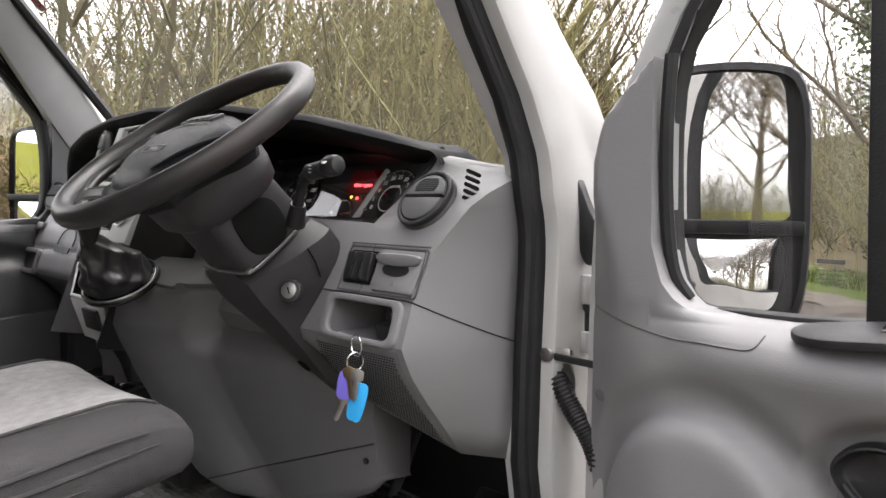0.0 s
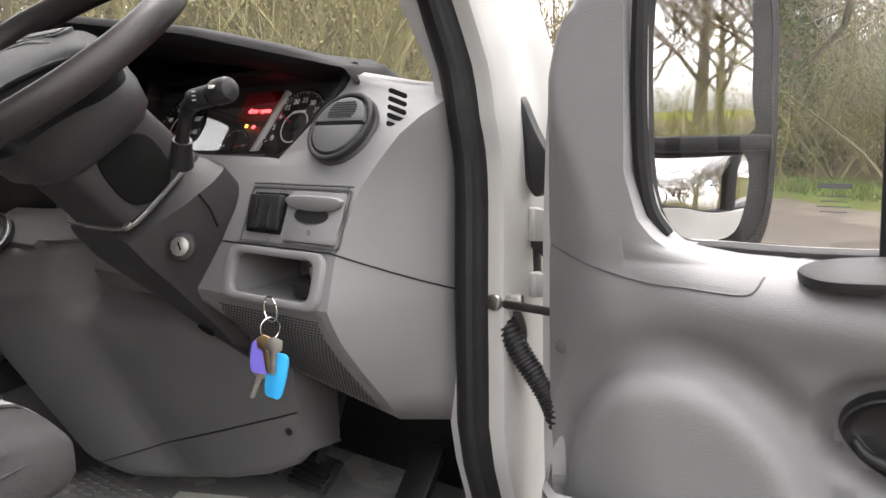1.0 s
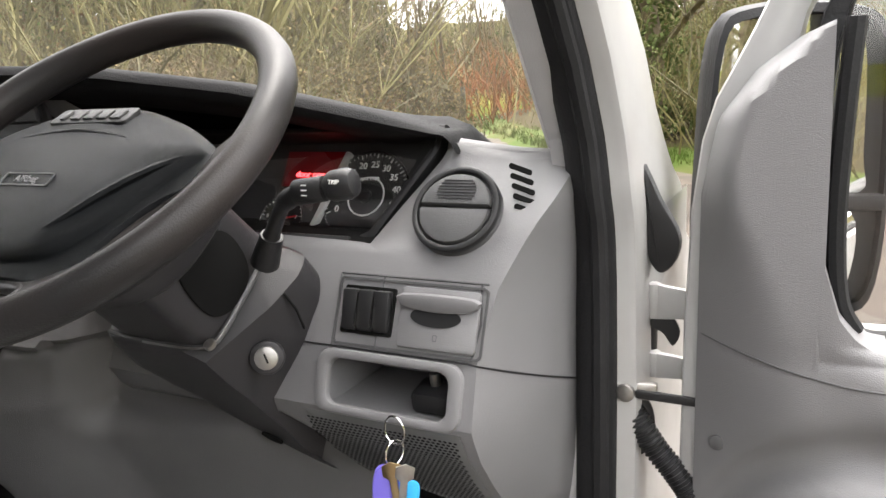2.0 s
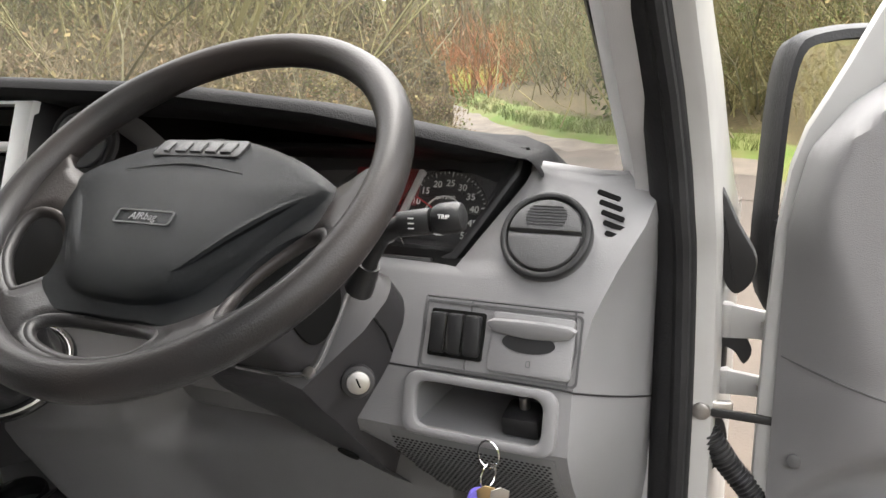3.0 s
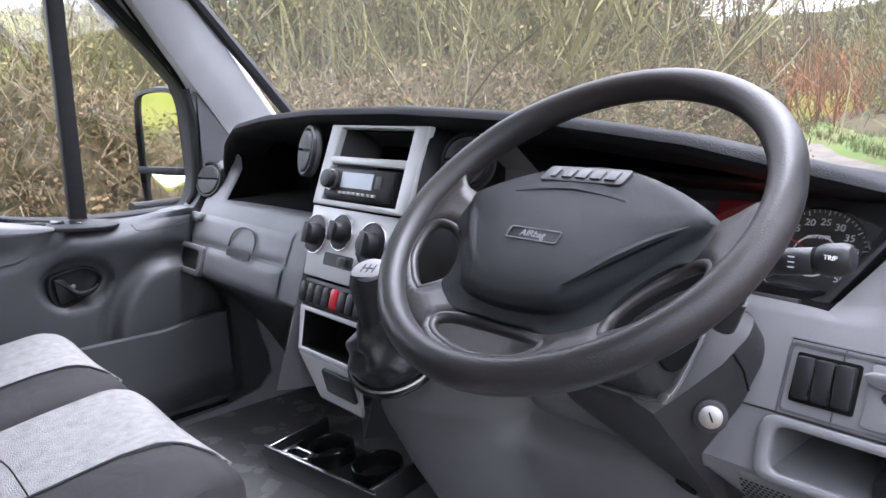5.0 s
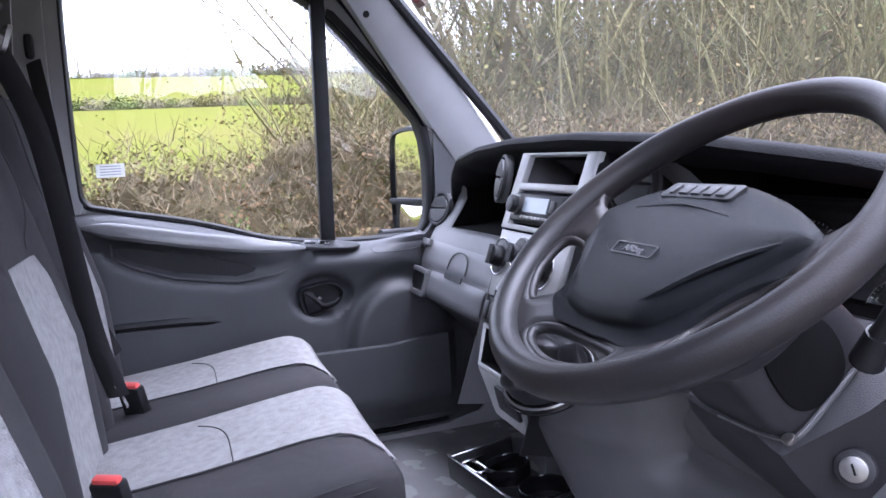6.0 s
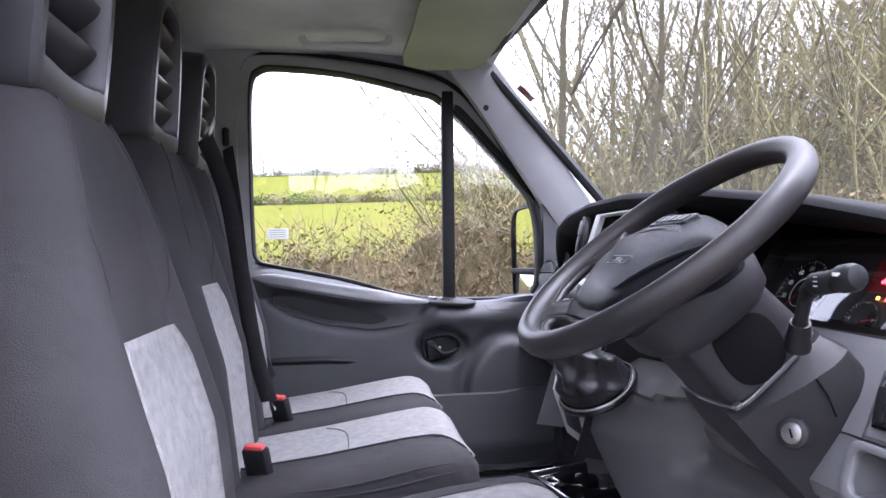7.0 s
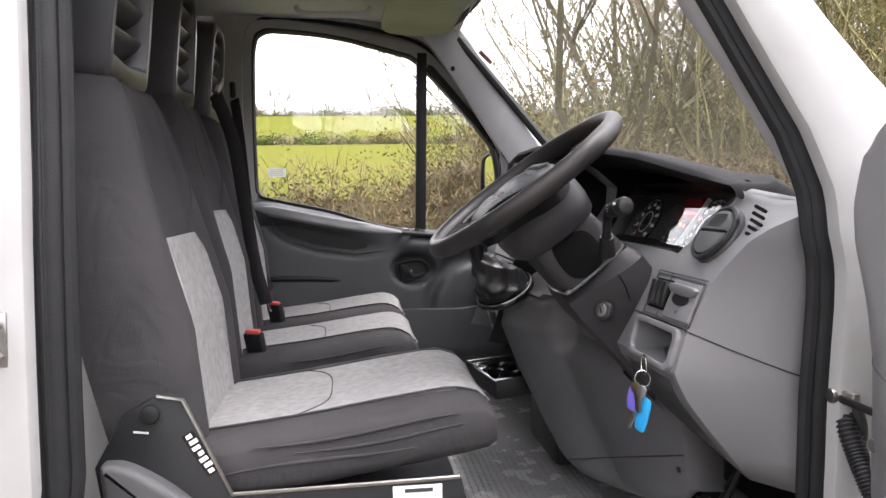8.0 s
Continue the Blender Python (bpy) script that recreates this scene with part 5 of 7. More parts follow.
    for q in range(2):
        P("window_switch", box(0.030, 0.018, 0.008, pose(0.465 + 0.038 * q, 0.066, 1.485 + 0.005 * q, -16, -8, 0), 0.002), GLOSSBLACK, s)
    P("screw_plug", cyl(0.010, 0.004, pose(0.128, 0.047, 1.70, 90), 18, 0.001), GREY_DOOR)
    # White pressing: outer skin, frame.
    win = [(0.208 - fs, 1.487), (0.186 - fs, 1.60), (0.198 - 0.8 * fs, 1.80), (0.308 - 0.3 * fs, 1.98), (0.435, 2.135), (0.52, 2.172), (0.75, 2.228), (0.95, 2.250), (1.025, 2.245), (1.058, 2.19), (1.066, 1.95), (1.066, 1.70), (1.056, 1.632), (1.00, 1.61), (0.80, 1.565), (0.60, 1.505), (0.44, 1.48), (0.28 - fs, 1.475)]
    out = [(0.058 - fs, 1.0), (0.058 - fs, 1.60), (0.115 - fs, 1.79), (0.22 - 0.5 * fs, 1.99), (0.345, 2.18), (0.47, 2.235), (0.75, 2.288), (0.97, 2.312), (1.10, 2.30), (1.145, 2.22), (1.15, 1.95), (1.15, 1.70), (1.15, 1.3), (1.14, 0.75), (0.90, 0.70), (0.60, 0.70), (0.40, 0.70), (0.10, 0.72)]
    win2, out2 = smooth_outline(win, 4), smooth_outline(out, 4)
    win3 = [(u - 0.034 if u < 0.30 and fs == 0 else u, z) for u, z in win2]
    reveal = 0.072 if fs else 0.030
    P("pressing", ring(out2, win3, 0.05, Matrix.Translation((0, -0.054, 0)) @ ym, 0.008), WHITE, d, "white painted door pressing")
    mid = [(a + (c - a) * f, b + (e - b) * f) for (a, b), (c, e) in zip(win2, out2) for f in (0.22 if a < 0.42 else 0.5,)]
    for fore, fm in ((True, RUBBER), (False, LINER_D)):
        P("frame_lining", ring([(p if p[1] > 1.5 else (w[0] - 0.03, w[1] - 0.015)) if (p[1] > 1.5 or w[0] < 0.26) and (w[0] < 0.42) == fore else w for p, w in zip(mid, win2)], [(a + 0.0004, b) for a, b in win2], 0.012, Matrix.Translation((0, 0.006, 0)) @ ym), fm, d)
    cu, cz = sum(u for u, z in win2) / len(win2), sum(z for u, z in win2) / len(win2)
    inner = [(u - math.copysign(min(0.005, abs(u - cu)), u - cu) * (1 if abs(z - cz) < 0.42 else 0.6), z - math.copysign(0.006, z - cz)) for u, z in win2]
    P("window_rubber", ring([(u + (u - cu) * (0.045 if u < 0.3 or z < 1.6 else 0.010), z + (z - cz) * (0.045 if u < 0.3 or z < 1.6 else 0.012)) for u, z in win2], inner, reveal, Matrix.Translation((0, 0.014 - reveal, 0)) @ ym, 0.004), RUBBER)
    P("corner_rubber", tube(smooth_path([(0.222 - fs, 0.022, 1.490), (0.206 - fs, 0.034, 1.525), (0.199 - fs, 0.042, 1.60), (0.200 - fs, 0.050, 1.70), (0.204 - 0.85 * fs, 0.050, 1.79)], 6), 0.0125 if fs else 0.009, 8), RUBBER)
    P("divider", box(0.040, 0.03, 0.70, pose(0.432, 0.004, 1.815, 0, -1.5, 0), 0.004), RUBBER, d, "black window divider bar")
    g = P("pane", plate(win2, 0.004, Matrix.Translation((0, -0.008, 0)) @ ym), GLASS, d, "clear door window")
    g.visible_shadow = False
    return d, P


PD = Matrix(((0, 1, 0, -0.945), (-1, 0, 0, 0.10), (0, 0, 1, 0), (0, 0, 0, 1)))
DD = Matrix(((1, 0, 0, 0.995), (0, -1, 0, 0.085), (0, 0, 1, -0.062), (0, 0, 0, 1)))
# The passenger lining takes the darker copy, painting in the weaker light there.
pdoor, PP = door("passenger_door", PD, "closed white door with grey lining painted darker for shade, seen from inside", SHADED_DOOR, 0.06)
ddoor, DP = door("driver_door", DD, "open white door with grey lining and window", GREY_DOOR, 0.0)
# Labels on the panes.
st = PP("pane_sticker", box(0.068, 0.002, 0.034, pose(0.985, 0.0, 1.715), 0.0), THINPAPER, pdoor, "white paper sticker on the window")
for q in range(4):
    PP("print_line", box(0.05, 0.001, 0.0025, pose(0.985, 0.0015, 1.726 - 0.007 * q)), THINPRINT, st)
mk = DP("pane_mark", box(0.030, 0.0006, 0.005, pose(0.378, 0.0, 1.545)), DARKGREY, ddoor, "small etched maker's mark on the window")
for q in range(4):
    DP("mark_line", box(0.030 - 0.006 * (q % 2), 0.0006, 0.0011, pose(0.378, 0.0, 1.535 - 0.005 * q)), DARKGREY, mk)

# Hinge gear of the open door.
gear_h = thing("hinge_assembly", "white painted door hinge with black gap cover", "hinge")
for hz, hh in ((1.415, 0.040), (1.333, 0.030)):
    arm = part("hinge_leaf", plate(smooth_outline([(0.0, -hh / 2), (0.0, hh / 2), (0.035, hh / 2), (0.060, hh * 0.42), (0.078, hh * 0.42), (0.078, -hh * 0.42), (0.050, -hh * 0.5)], 3), 0.007, Matrix(((1, 0, 0, 0.986), (0, 0, -1, 0.150), (0, 1, 0, hz), (0, 0, 0, 1))), 0.002), WHITE, gear_h, "white painted pressed hinge leaf")
    part("knuckle", cyl(0.009, hh * 1.1, pose(1.004, 0.150, hz), 16, 0.002), WHITE, arm)
    part("hinge_bolt", cyl(0.0065, 0.006, pose(1.050, 0.141, hz, 90), 6, 0.001), STEEL, arm)
part("hinge_pin", cyl(0.010, 0.09, pose(0.997, 0.16, 1.39), 16, 0.002), BLACK, gear_h)
part("gap_cover", plate(smooth_outline([(0.988, 1.585), (1.012, 1.54), (1.034, 1.50), (1.030, 1.468), (1.012, 1.452), (0.996, 1.475), (0.990, 1.52)], 4), 0.014, Matrix(((1, 0, 0, 0), (0, 0, -1, 0.152), (0, 1, 0, 0), (0, 0, 0, 1))), 0.004), BLACK, gear_h, "black rubber gap cover")
part("gap_shadow", plate(smooth_outline([(1.0, 1.408), (1.02, 1.405), (1.036, 1.38), (1.028, 1.36), (1.016, 1.375), (1.0, 1.385)], 4), 0.004, Matrix(((1, 0, 0, 0), (0, 0, -1, 0.15), (0, 1, 0, 0), (0, 0, 0, 1)))), BLACK, gear_h)
gear_s = thing("door_check_strap", "steel door check strap bolted to the pillar", "door check")
part("bracket", box(0.044, 0.012, 0.022, pose(1.000, 0.088, 1.321, 0, 0, 8), 0.004), STEEL, gear_s)
part("bolt", cyl(0.011, 0.012, pose(0.987, 0.078, 1.321, 90), 14, 0.002), STEEL, gear_s)
part("strap", box(0.12, 0.006, 0.011, pose(1.055, 0.088, 1.316, 0, 3, 6), 0.002), BLACK, gear_s)
cable = thing("wiring_conduit", "black corrugated wiring conduit between pillar and door", "conduit")
path = smooth_path([(0.984, 0.106, 1.294), (0.997, 0.092, 1.283), (1.020, 0.092, 1.248), (1.045, 0.090, 1.220), (1.062, 0.094, 1.19), (1.068, 0.11, 1.14)], 28)
part("hose", tube(path, [0.0145 + 0.0011 * (1 if k % 4 < 2 else -1) for k in range(len(path))], 12), BLACK, cable)
part("grommet", plate(oval(0.05, 0.085, 28), 0.012, face_at((0.990, 0.104, 1.272), (0.5, -1, 0)), 0.004), BLACK, cable)
# A-pillar inner face seen in the door gap.
part("pillar_face", sheet([[Vector((x, y, z)) for x, y in ((0.955, 0.10), (0.985, 0.118), (1.0, 0.15), (0.998, 0.42))] for z in (0.7, 1.1, 1.35, 1.52)]), WHITE, cab)

striker = thing("door_striker", "steel door latch striker on the rear pillar", "striker")
part("plate", box(0.006, 0.05, 0.07, pose(0.997, -1.06, 1.45), 0.002), STEEL, striker)
part("loop", tube(smooth_path([(0.998, -1.045, 1.47), (1.025, -1.045, 1.47), (1.03, -1.045, 1.45), (1.025, -1.045, 1.43), (0.998, -1.045, 1.43)], 5), 0.006, 8), STEEL, striker)

# ---- door mirrors ----
def mirror(name, m, label, inner):
    """Housing with two glasses; inner is where its inboard edge lies."""
    d = thing(name, label, "wing mirror")
    kx = (0.124 - inner) / 0.219

    def P(nm, bm, material, parent=d, lab=""):
        bm.transform(m @ Matrix(((kx, 0, 0, 0.124 * (1 - kx)), (0, 1, 0, 0), (0, 0, 1, 0), (0, 0, 0, 1))))
        return part(nm, bm, material, parent, lab)

    outl = smooth_outline([(-0.085, 0.15), (-0.05, 0.185), (0.06, 0.185), (0.112, 0.15), (0.124, 0.0), (0.118, -0.17), (0.075, -0.212), (-0.06, -0.20), (-0.095, -0.14), (-0.095, 0.0)], 4)
    rows = [[Vector((x * s, dd, z * s)) for x, z in outl] for s, dd in ((0.94, 0.0), (1.0, 0.004), (1.03, 0.03), (0.98, 0.075), (0.75, 0.11), (0.3, 0.125))]
    bm = sheet(rows, True)
    bm.verts.ensure_lookup_table()
    bm.faces.new([bm.verts[len(bm.verts) - len(outl) + i] for i in range(len(outl))])
    P("housing", bm, RUBBER)
    P("backing", plate([(x * 0.95, z * 0.95) for x, z in outl], 0.004, Matrix.Translation((0, 0.016, 0)) @ Matrix(((1, 0, 0, 0), (0, 0, 1, 0), (0, 1, 0, 0), (0, 0, 0, 1)))), BLACK)
    ym = Matrix(((1, 0, 0, 0), (0, 0, 1, 0), (0, 1, 0, 0), (0, 0, 0, 1)))
    P("main_glass", plate(smooth_outline([(-0.083, 0.145), (-0.05, 0.172), (0.05, 0.172), (0.086, 0.145), (0.094, 0.0), (0.092, -0.048), (0.0, -0.050), (-0.085, -0.048), (-0.086, 0.0)], 4), 0.003, Matrix.Translation((0, 0.009, 0)) @ ym), MIRROR, d, "flat upper mirror glass")
    low = smooth_outline([(-0.085, -0.072), (0.0, -0.070), (0.086, -0.072), (0.088, -0.155), (0.056, -0.192), (-0.056, -0.185), (-0.083, -0.14)], 4)
    rows = [[Vector((k * x, 0.011 - 0.007 * (1 - k * k) + 0.09 * (k * (z + 0.13)), -0.13 + k * (z + 0.13))) for x, z in low] for k in np.linspace(1, 0.02, 12)]
    P("wide_glass", sheet(rows, True), MIRROR, d, "domed lower wide-angle mirror glass")
    P("crossbar", box(0.215, 0.020, 0.022, pose(0.012, 0.002, -0.060), 0.006), RUBBER)
    P("arm", tube([(-0.05, 0.06, -0.155), (-0.055, -0.04, -0.158), (-0.06, -0.14, -0.16)], 0.017, 12), BLACK)
    return d


DM = Matrix(((1.12, -0.40, 0, 1.118), (0.49, 0.917, 0, 0.285), (0, 0, 1, 1.573), (0, 0, 0, 1)))
PM = Matrix(((-0.95, 0.30, 0, -1.262), (-0.30, 0.95, 0, 0.010), (0, 0, 1, 1.613), (0, 0, 0, 1)))
mirror("driver_mirror", DM, "black two-part wing mirror on the open door", -0.062)
mirror("passenger_mirror", PM, "black two-part wing mirror outside the closed door", -0.095)

# ---- seats ----
def section(cx, y, z, w, hgt, n=28, power=0.45, crown=0.0):
    out = []
    for b in np.linspace(0, 2 * math.pi, n, endpoint=False):
        c, s = math.cos(b), math.sin(b)
        x = w * math.copysign(abs(c) ** power, c)
        zz = hgt * math.copysign(abs(s) ** power, s)
        if s > 0:
            zz -= crown * (1 - (x / w) ** 2)
        out.append(Vector((cx + x, y, z + zz)))
    return out


def cushion(th, cx, wid, y0, y1, z_front, z_back, thick, name="seat_cushion", bench_trim=False):
    """Padded seat base from y1 (front) to y0, with a pale insert on top."""
    w, secs, tops = wid / 2, [], []
    for t, sw, dz, hh in ((0.0, 0.90, -0.035, 0.55), (0.03, 0.96, -0.012, 0.80), (0.10, 0.99, 0.0, 0.95), (0.30, 1.0, 0.0, 1.0), (0.6, 1.0, -0.003, 1.0), (1.0, 0.98, 0.0, 1.0)):
        y = y1 + (y0 - y1) * t
        zt = z_front + (z_back - z_front) * max(0, t - 0.15) / 0.85 + dz
        secs.append(section(cx, y, zt - thick * hh / 2, w * sw, thick * hh / 2, 36, 0.48, 0.020))
        tops.append((y, zt))
    c = part(name, blob(secs), FABRIC, th, "charcoal fabric seat cushion with pale insert")
    TS = (0.0, 0.03, 0.10, 0.30, 0.6, 1.0)

    def surf(a_, tt, up=0.0035):
        sw, dz = lerp(tt, TS, (0.90, 0.96, 0.99, 1.0, 1.0, 0.98)), lerp(tt, TS, (-0.035, -0.012, 0.0, 0.0, -0.003, 0.0))
        hh = lerp(tt, TS, (0.55, 0.80, 0.95, 1.0, 1.0, 1.0)) * thick / 2
        zt = z_front + (z_back - z_front) * max(0, tt - 0.15) / 0.85 + dz
        s = math.sqrt(max(0.0, 1 - abs(a_) ** (2 / 0.48)))
        return Vector((cx + a_ * w * sw, y1 + (y0 - y1) * tt, zt - hh + hh * s ** 0.48 - 0.020 * (1 - a_ * a_) + up))

    def side(q, t):
        """The edges of the pale insert: on the bench it runs to the far edge and rounds the front corner."""
        if not bench_trim:
            return 0.66 * q
        return -0.90 if q < 0 else lerp(t, (0.0, 0.04, 0.08, 0.14, 0.25, 1.0), (0.80, 0.70, 0.46, 0.33, 0.26, 0.22))

    rows = [[surf(side(-1, t) + (side(1, t) - side(-1, t)) * k / 24, max(t, 0.006)) + Vector((0, 0.004 if t == 0 else 0, 0)) for k in range(25)] for t in np.linspace(0.0, 1.0, 44)]
    solid(part("insert", sheet(rows), FABRIC_L, c, "pale grey fabric insert"), 0.006)
    part("insert_seam", tube([surf(a_, 0.60 - 0.10 * (1 - (a_ / 0.66) ** 4), 0.004) for a_ in np.linspace(-0.66, 0.24 if bench_trim else 0.66, 24)], 0.0012, 6), FABRIC, c)
    for sx in (-1, 1):
        for k, (t0, t1, zz) in enumerate(((0.12, 0.72, -0.030), (0.10, 0.60, -0.048), (0.25, 0.85, -0.066))):
            crease = []
            for t in np.linspace(t0, t1, 12):
                y = y1 + (y0 - y1) * t
                crease.append(Vector((cx + sx * w * lerp(t, TS, (0.90, 0.96, 0.99, 1.0, 1.0, 0.98)), y, z_front + (z_back - z_front) * t + zz + 0.004 * math.sin(9 * t + k))))
            part("crease", tube(crease, [0.0008 + 0.0022 * math.sin(math.pi * q / 11) for q in range(12)], 6), FABRIC, c)
        part("piping", tube([surf(side(sx, t) + 0.005 * sx, t, 0.003) for t in np.linspace(0.01, 1.0, 30)], 0.0022, 6), FABRIC, c)
    return c


def backrest(th, cx, wid, z_low, z_top, dy=0.0):
    """A shaped seat back: recessed face between two bolsters, shoulders that narrow to the headrest, pale lumbar insert."""
    w, h = wid / 2, z_top - z_low
    HS = (0.0, 0.04, 0.10, 0.30, 0.50, 0.66, 0.80, 0.90, 0.96, 0.985, 1.0)

    def half(t):
        return w * lerp(t, HS, (0.80, 0.92, 0.97, 1.0, 0.985, 0.93, 0.80, 0.68, 0.60, 0.55, 0.46))

    def front(t):
        return dy + lerp(t, (0.0, 0.15, 0.38, 0.65, 0.92, 1.0), (-0.842, -0.850, -0.864, -0.916, -0.966, -0.990))

    def rear(t):
        return dy + lerp(t, (0.0, 0.15, 0.45, 0.75, 1.0), (-0.985, -1.01, -1.055, -1.085, -1.085))

    def face(u, t):
        """The front's y at u, -1 to 1 across."""
        a = abs(u)
        dish = lerp(t, (0.0, 0.15, 0.5, 0.8, 1.0), (0.020, 0.028, 0.028, 0.012, 0.004))
        k = min(1.0, max(0.0, (a - 0.44) / 0.30))
        y = front(t) - dish * (1 - k * k * (3 - 2 * k))
        e = max(0.0, (a - 0.74) / 0.26)
        return y - (front(t) - rear(t)) * 0.55 * (1 - math.sqrt(max(0.0, 1 - e * e))) - 0.003 * math.exp(-((a - 0.54) / 0.03) ** 2)

    rows = []
    for t in sorted({*np.linspace(0, 0.1, 5), *np.linspace(0.1, 0.9, 28), *np.linspace(0.9, 1.0, 8)}):
        pinch = 1.0 if t < 0.97 else 1 - 0.5 * ((t - 0.97) / 0.03) ** 2
        mid = (front(t) + rear(t)) / 2
        row = [Vector((cx + u * half(t), mid + (face(u, t) - mid) * pinch, z_low + h * t)) for u in np.linspace(1, -1, 45)]
        row += [Vector((cx + u * half(t), mid + (rear(t) + 0.02 * abs(u) ** 4 - mid) * pinch, z_low + h * t)) for u in np.linspace(-0.97, 0.97, 14)]
        rows.append(row)
    b = part("backrest", blob(rows), FABRIC, th, "charcoal fabric backrest with pale lumbar insert")
    ins = []
    for t in np.linspace(0.03, 0.585, 26):
        q = 1.0 if t < 0.50 else math.sqrt(max(0.0, 1 - ((t - 0.50) / 0.087) ** 2))
        wide = 0.58 * (0.80 + 0.20 * q)
        ins.append([Vector((cx + a * wide * half(t), face(a * wide, t) + 0.0035, z_low + h * t)) for a in np.linspace(-1, 1, 17)])
    solid(part("insert", sheet(ins), FABRIC_L, b, "pale grey fabric insert"), 0.006)
    for sx in (-1, 1):
        line = [Vector((cx + sx * lerp(t, (0.60, 0.68, 0.76, 0.98), (0.50, 0.64, 0.76, 0.66)) * half(t), 0, z_low + h * t)) for t in np.linspace(0.60, 0.98, 14)]
        for p, t in zip(line, np.linspace(0.60, 0.98, 14)):
            p.y = face((p.x - cx) / half(t), t) + 0.0005
        part("seam", tube(line, 0.0022, 6), FABRIC, b)
    return b


def headrest(th, cx, y, z, wid, hgt, lean):
    """Black ladder headrest: a deep rounded hood with slanted slats between its cheeks."""
    m = Matrix.Translation((cx, y, z)) @ pose(0, 0, 0, 90 - lean, 0, 0)
    o = smooth_outline([(-wid * 0.40, -0.020), (0.0, -0.030), (wid * 0.40, -0.020), (wid * 0.50, 0.0), (wid * 0.49, hgt * 0.45), (wid * 0.44, hgt * 0.78), (wid * 0.34, hgt * 0.95), (wid * 0.15, hgt), (-wid * 0.15, hgt), (-wid * 0.34, hgt * 0.95), (-wid * 0.44, hgt * 0.78), (-wid * 0.49, hgt * 0.45), (-wid * 0.50, 0.0)], 4)
    i = smooth_outline([(-wid * 0.33, 0.024), (0.0, 0.018), (wid * 0.33, 0.024), (wid * 0.40, 0.036), (wid * 0.385, hgt * 0.45), (wid * 0.34, hgt * 0.74), (wid * 0.25, hgt * 0.86), (wid * 0.12, hgt * 0.90), (-wid * 0.12, hgt * 0.90), (-wid * 0.25, hgt * 0.86), (-wid * 0.34, hgt * 0.74), (-wid * 0.385, hgt * 0.45), (-wid * 0.40, 0.036)], 4)
    d = 0.088
    loops = [(o, 0.93, 0.0), (o, 0.985, 0.006), (o, 1.0, 0.020), (o, 1.0, d - 0.018), (o, 0.985, d - 0.006), (o, 0.95, d), (i, 1.04, d), (i, 1.0, d - 0.003), (i, 0.985, d - 0.010), (i, 0.985, 0.010), (i, 1.03, 0.0)]
    c = hgt * 0.45
    rows = [[m @ Vector((x * k, c + (q - c) * k, zz - d / 2)) for x, q in loop] for loop, k, zz in loops]
    rows.append(rows[0])
    bm = sheet(rows, True)
    bmesh.ops.remove_doubles(bm, verts=bm.verts, dist=1e-6)
    hr = part("headrest", bm, HEADREST, th, "black plastic ladder headrest")
    part("front_lip", tube([m @ Vector((x * 1.02, c + (q - c) * 1.02, d / 2 - 0.001)) for x, q in i], 0.0022, 6, True), HEADREST_LIP, hr)
    for k in range(4):
        zz = 0.055 + k * (hgt * 0.86 - 0.06) / 3.6
        ww = lerp(zz, (0.0, hgt * 0.45, hgt * 0.74, hgt * 0.9), (wid * 0.79, wid * 0.77, wid * 0.68, wid * 0.4))
        part("slat", tube_box_slat(ww, m @ pose(0, zz, -0.004, 38)), HEADREST, hr)
    return hr


def tube_box_slat(wide, m):
    """A rounded slat, thicker in its middle."""
    prof = [(0.034 * math.cos(b), 0.011 * math.sin(b)) for b in np.linspace(0, 2 * math.pi, 14, endpoint=False)]
    rows = [[m @ Vector((u * wide / 2, q, p)) for p, q in prof] for u in (-1, -0.5, 0, 0.5, 1)]
    return blob(rows)


def belt_buckle(th_name, p, rz=0):
    """A stubby buckle on a short strap; p is the top of its button."""
    b = thing(th_name, "black seat belt buckle with red button", "belt buckle", "belt buckles")
    m = Matrix.Translation(p) @ pose(0, 0, 0, 16, 0, rz)
    part("housing", box(0.052, 0.024, 0.070, m @ pose(0, 0, -0.042), 0.006), BLACK, b)
    part("button", box(0.042, 0.016, 0.014, m @ pose(0, 0, -0.007), 0.004), REDBUTTON, b, "red release button")
    part("strap", box(0.030, 0.006, 0.09, m @ pose(0, 0, -0.115), 0.002), BLACK, b)


seat_d = thing("bucket_seat", "charcoal and pale grey driver seat on black frame", "seat", "cab seats")
cushion(seat_d, 0.555, 0.485, -0.93, -0.375, 1.300, 1.240, 0.128)
backrest(seat_d, 0.560, 0.485, 1.16, 1.835)
headrest(seat_d, 0.570, -1.035, 1.845, 0.245, 0.305, 7)
part("side_plate", plate([(-0.42, 1.07), (-0.98, 1.07), (-1.0, 1.22), (-0.955, 1.30), (-0.91, 1.325), (-0.868, 1.318), (-0.80, 1.166), (-0.445, 1.172)], 0.010, Matrix(((0, 0, 1, 0.815), (1, 0, 0, 0), (0, 1, 0, 0), (0, 0, 0, 1))), 0.003), BLACK, seat_d, "worn black steel side plate")
part("pivot_bolt", cyl(0.014, 0.012, pose(0.828, -0.915, 1.300, 0, 90), 18, 0.003), BLACK, seat_d)
part("plate_edge", tube([(0.826, -0.905, 1.326), (0.826, -0.868, 1.319), (0.826, -0.80, 1.168), (0.826, -0.60, 1.170), (0.826, -0.447, 1.173)], 0.0035, 6), STEEL, seat_d)
lb = part("plate_sticker", box(0.0012, 0.019, 0.074, pose(0.8262, -0.845, 1.235, 30, 0, 0)), GLOSSBLACK, seat_d, "worn black sticker with pale marks")
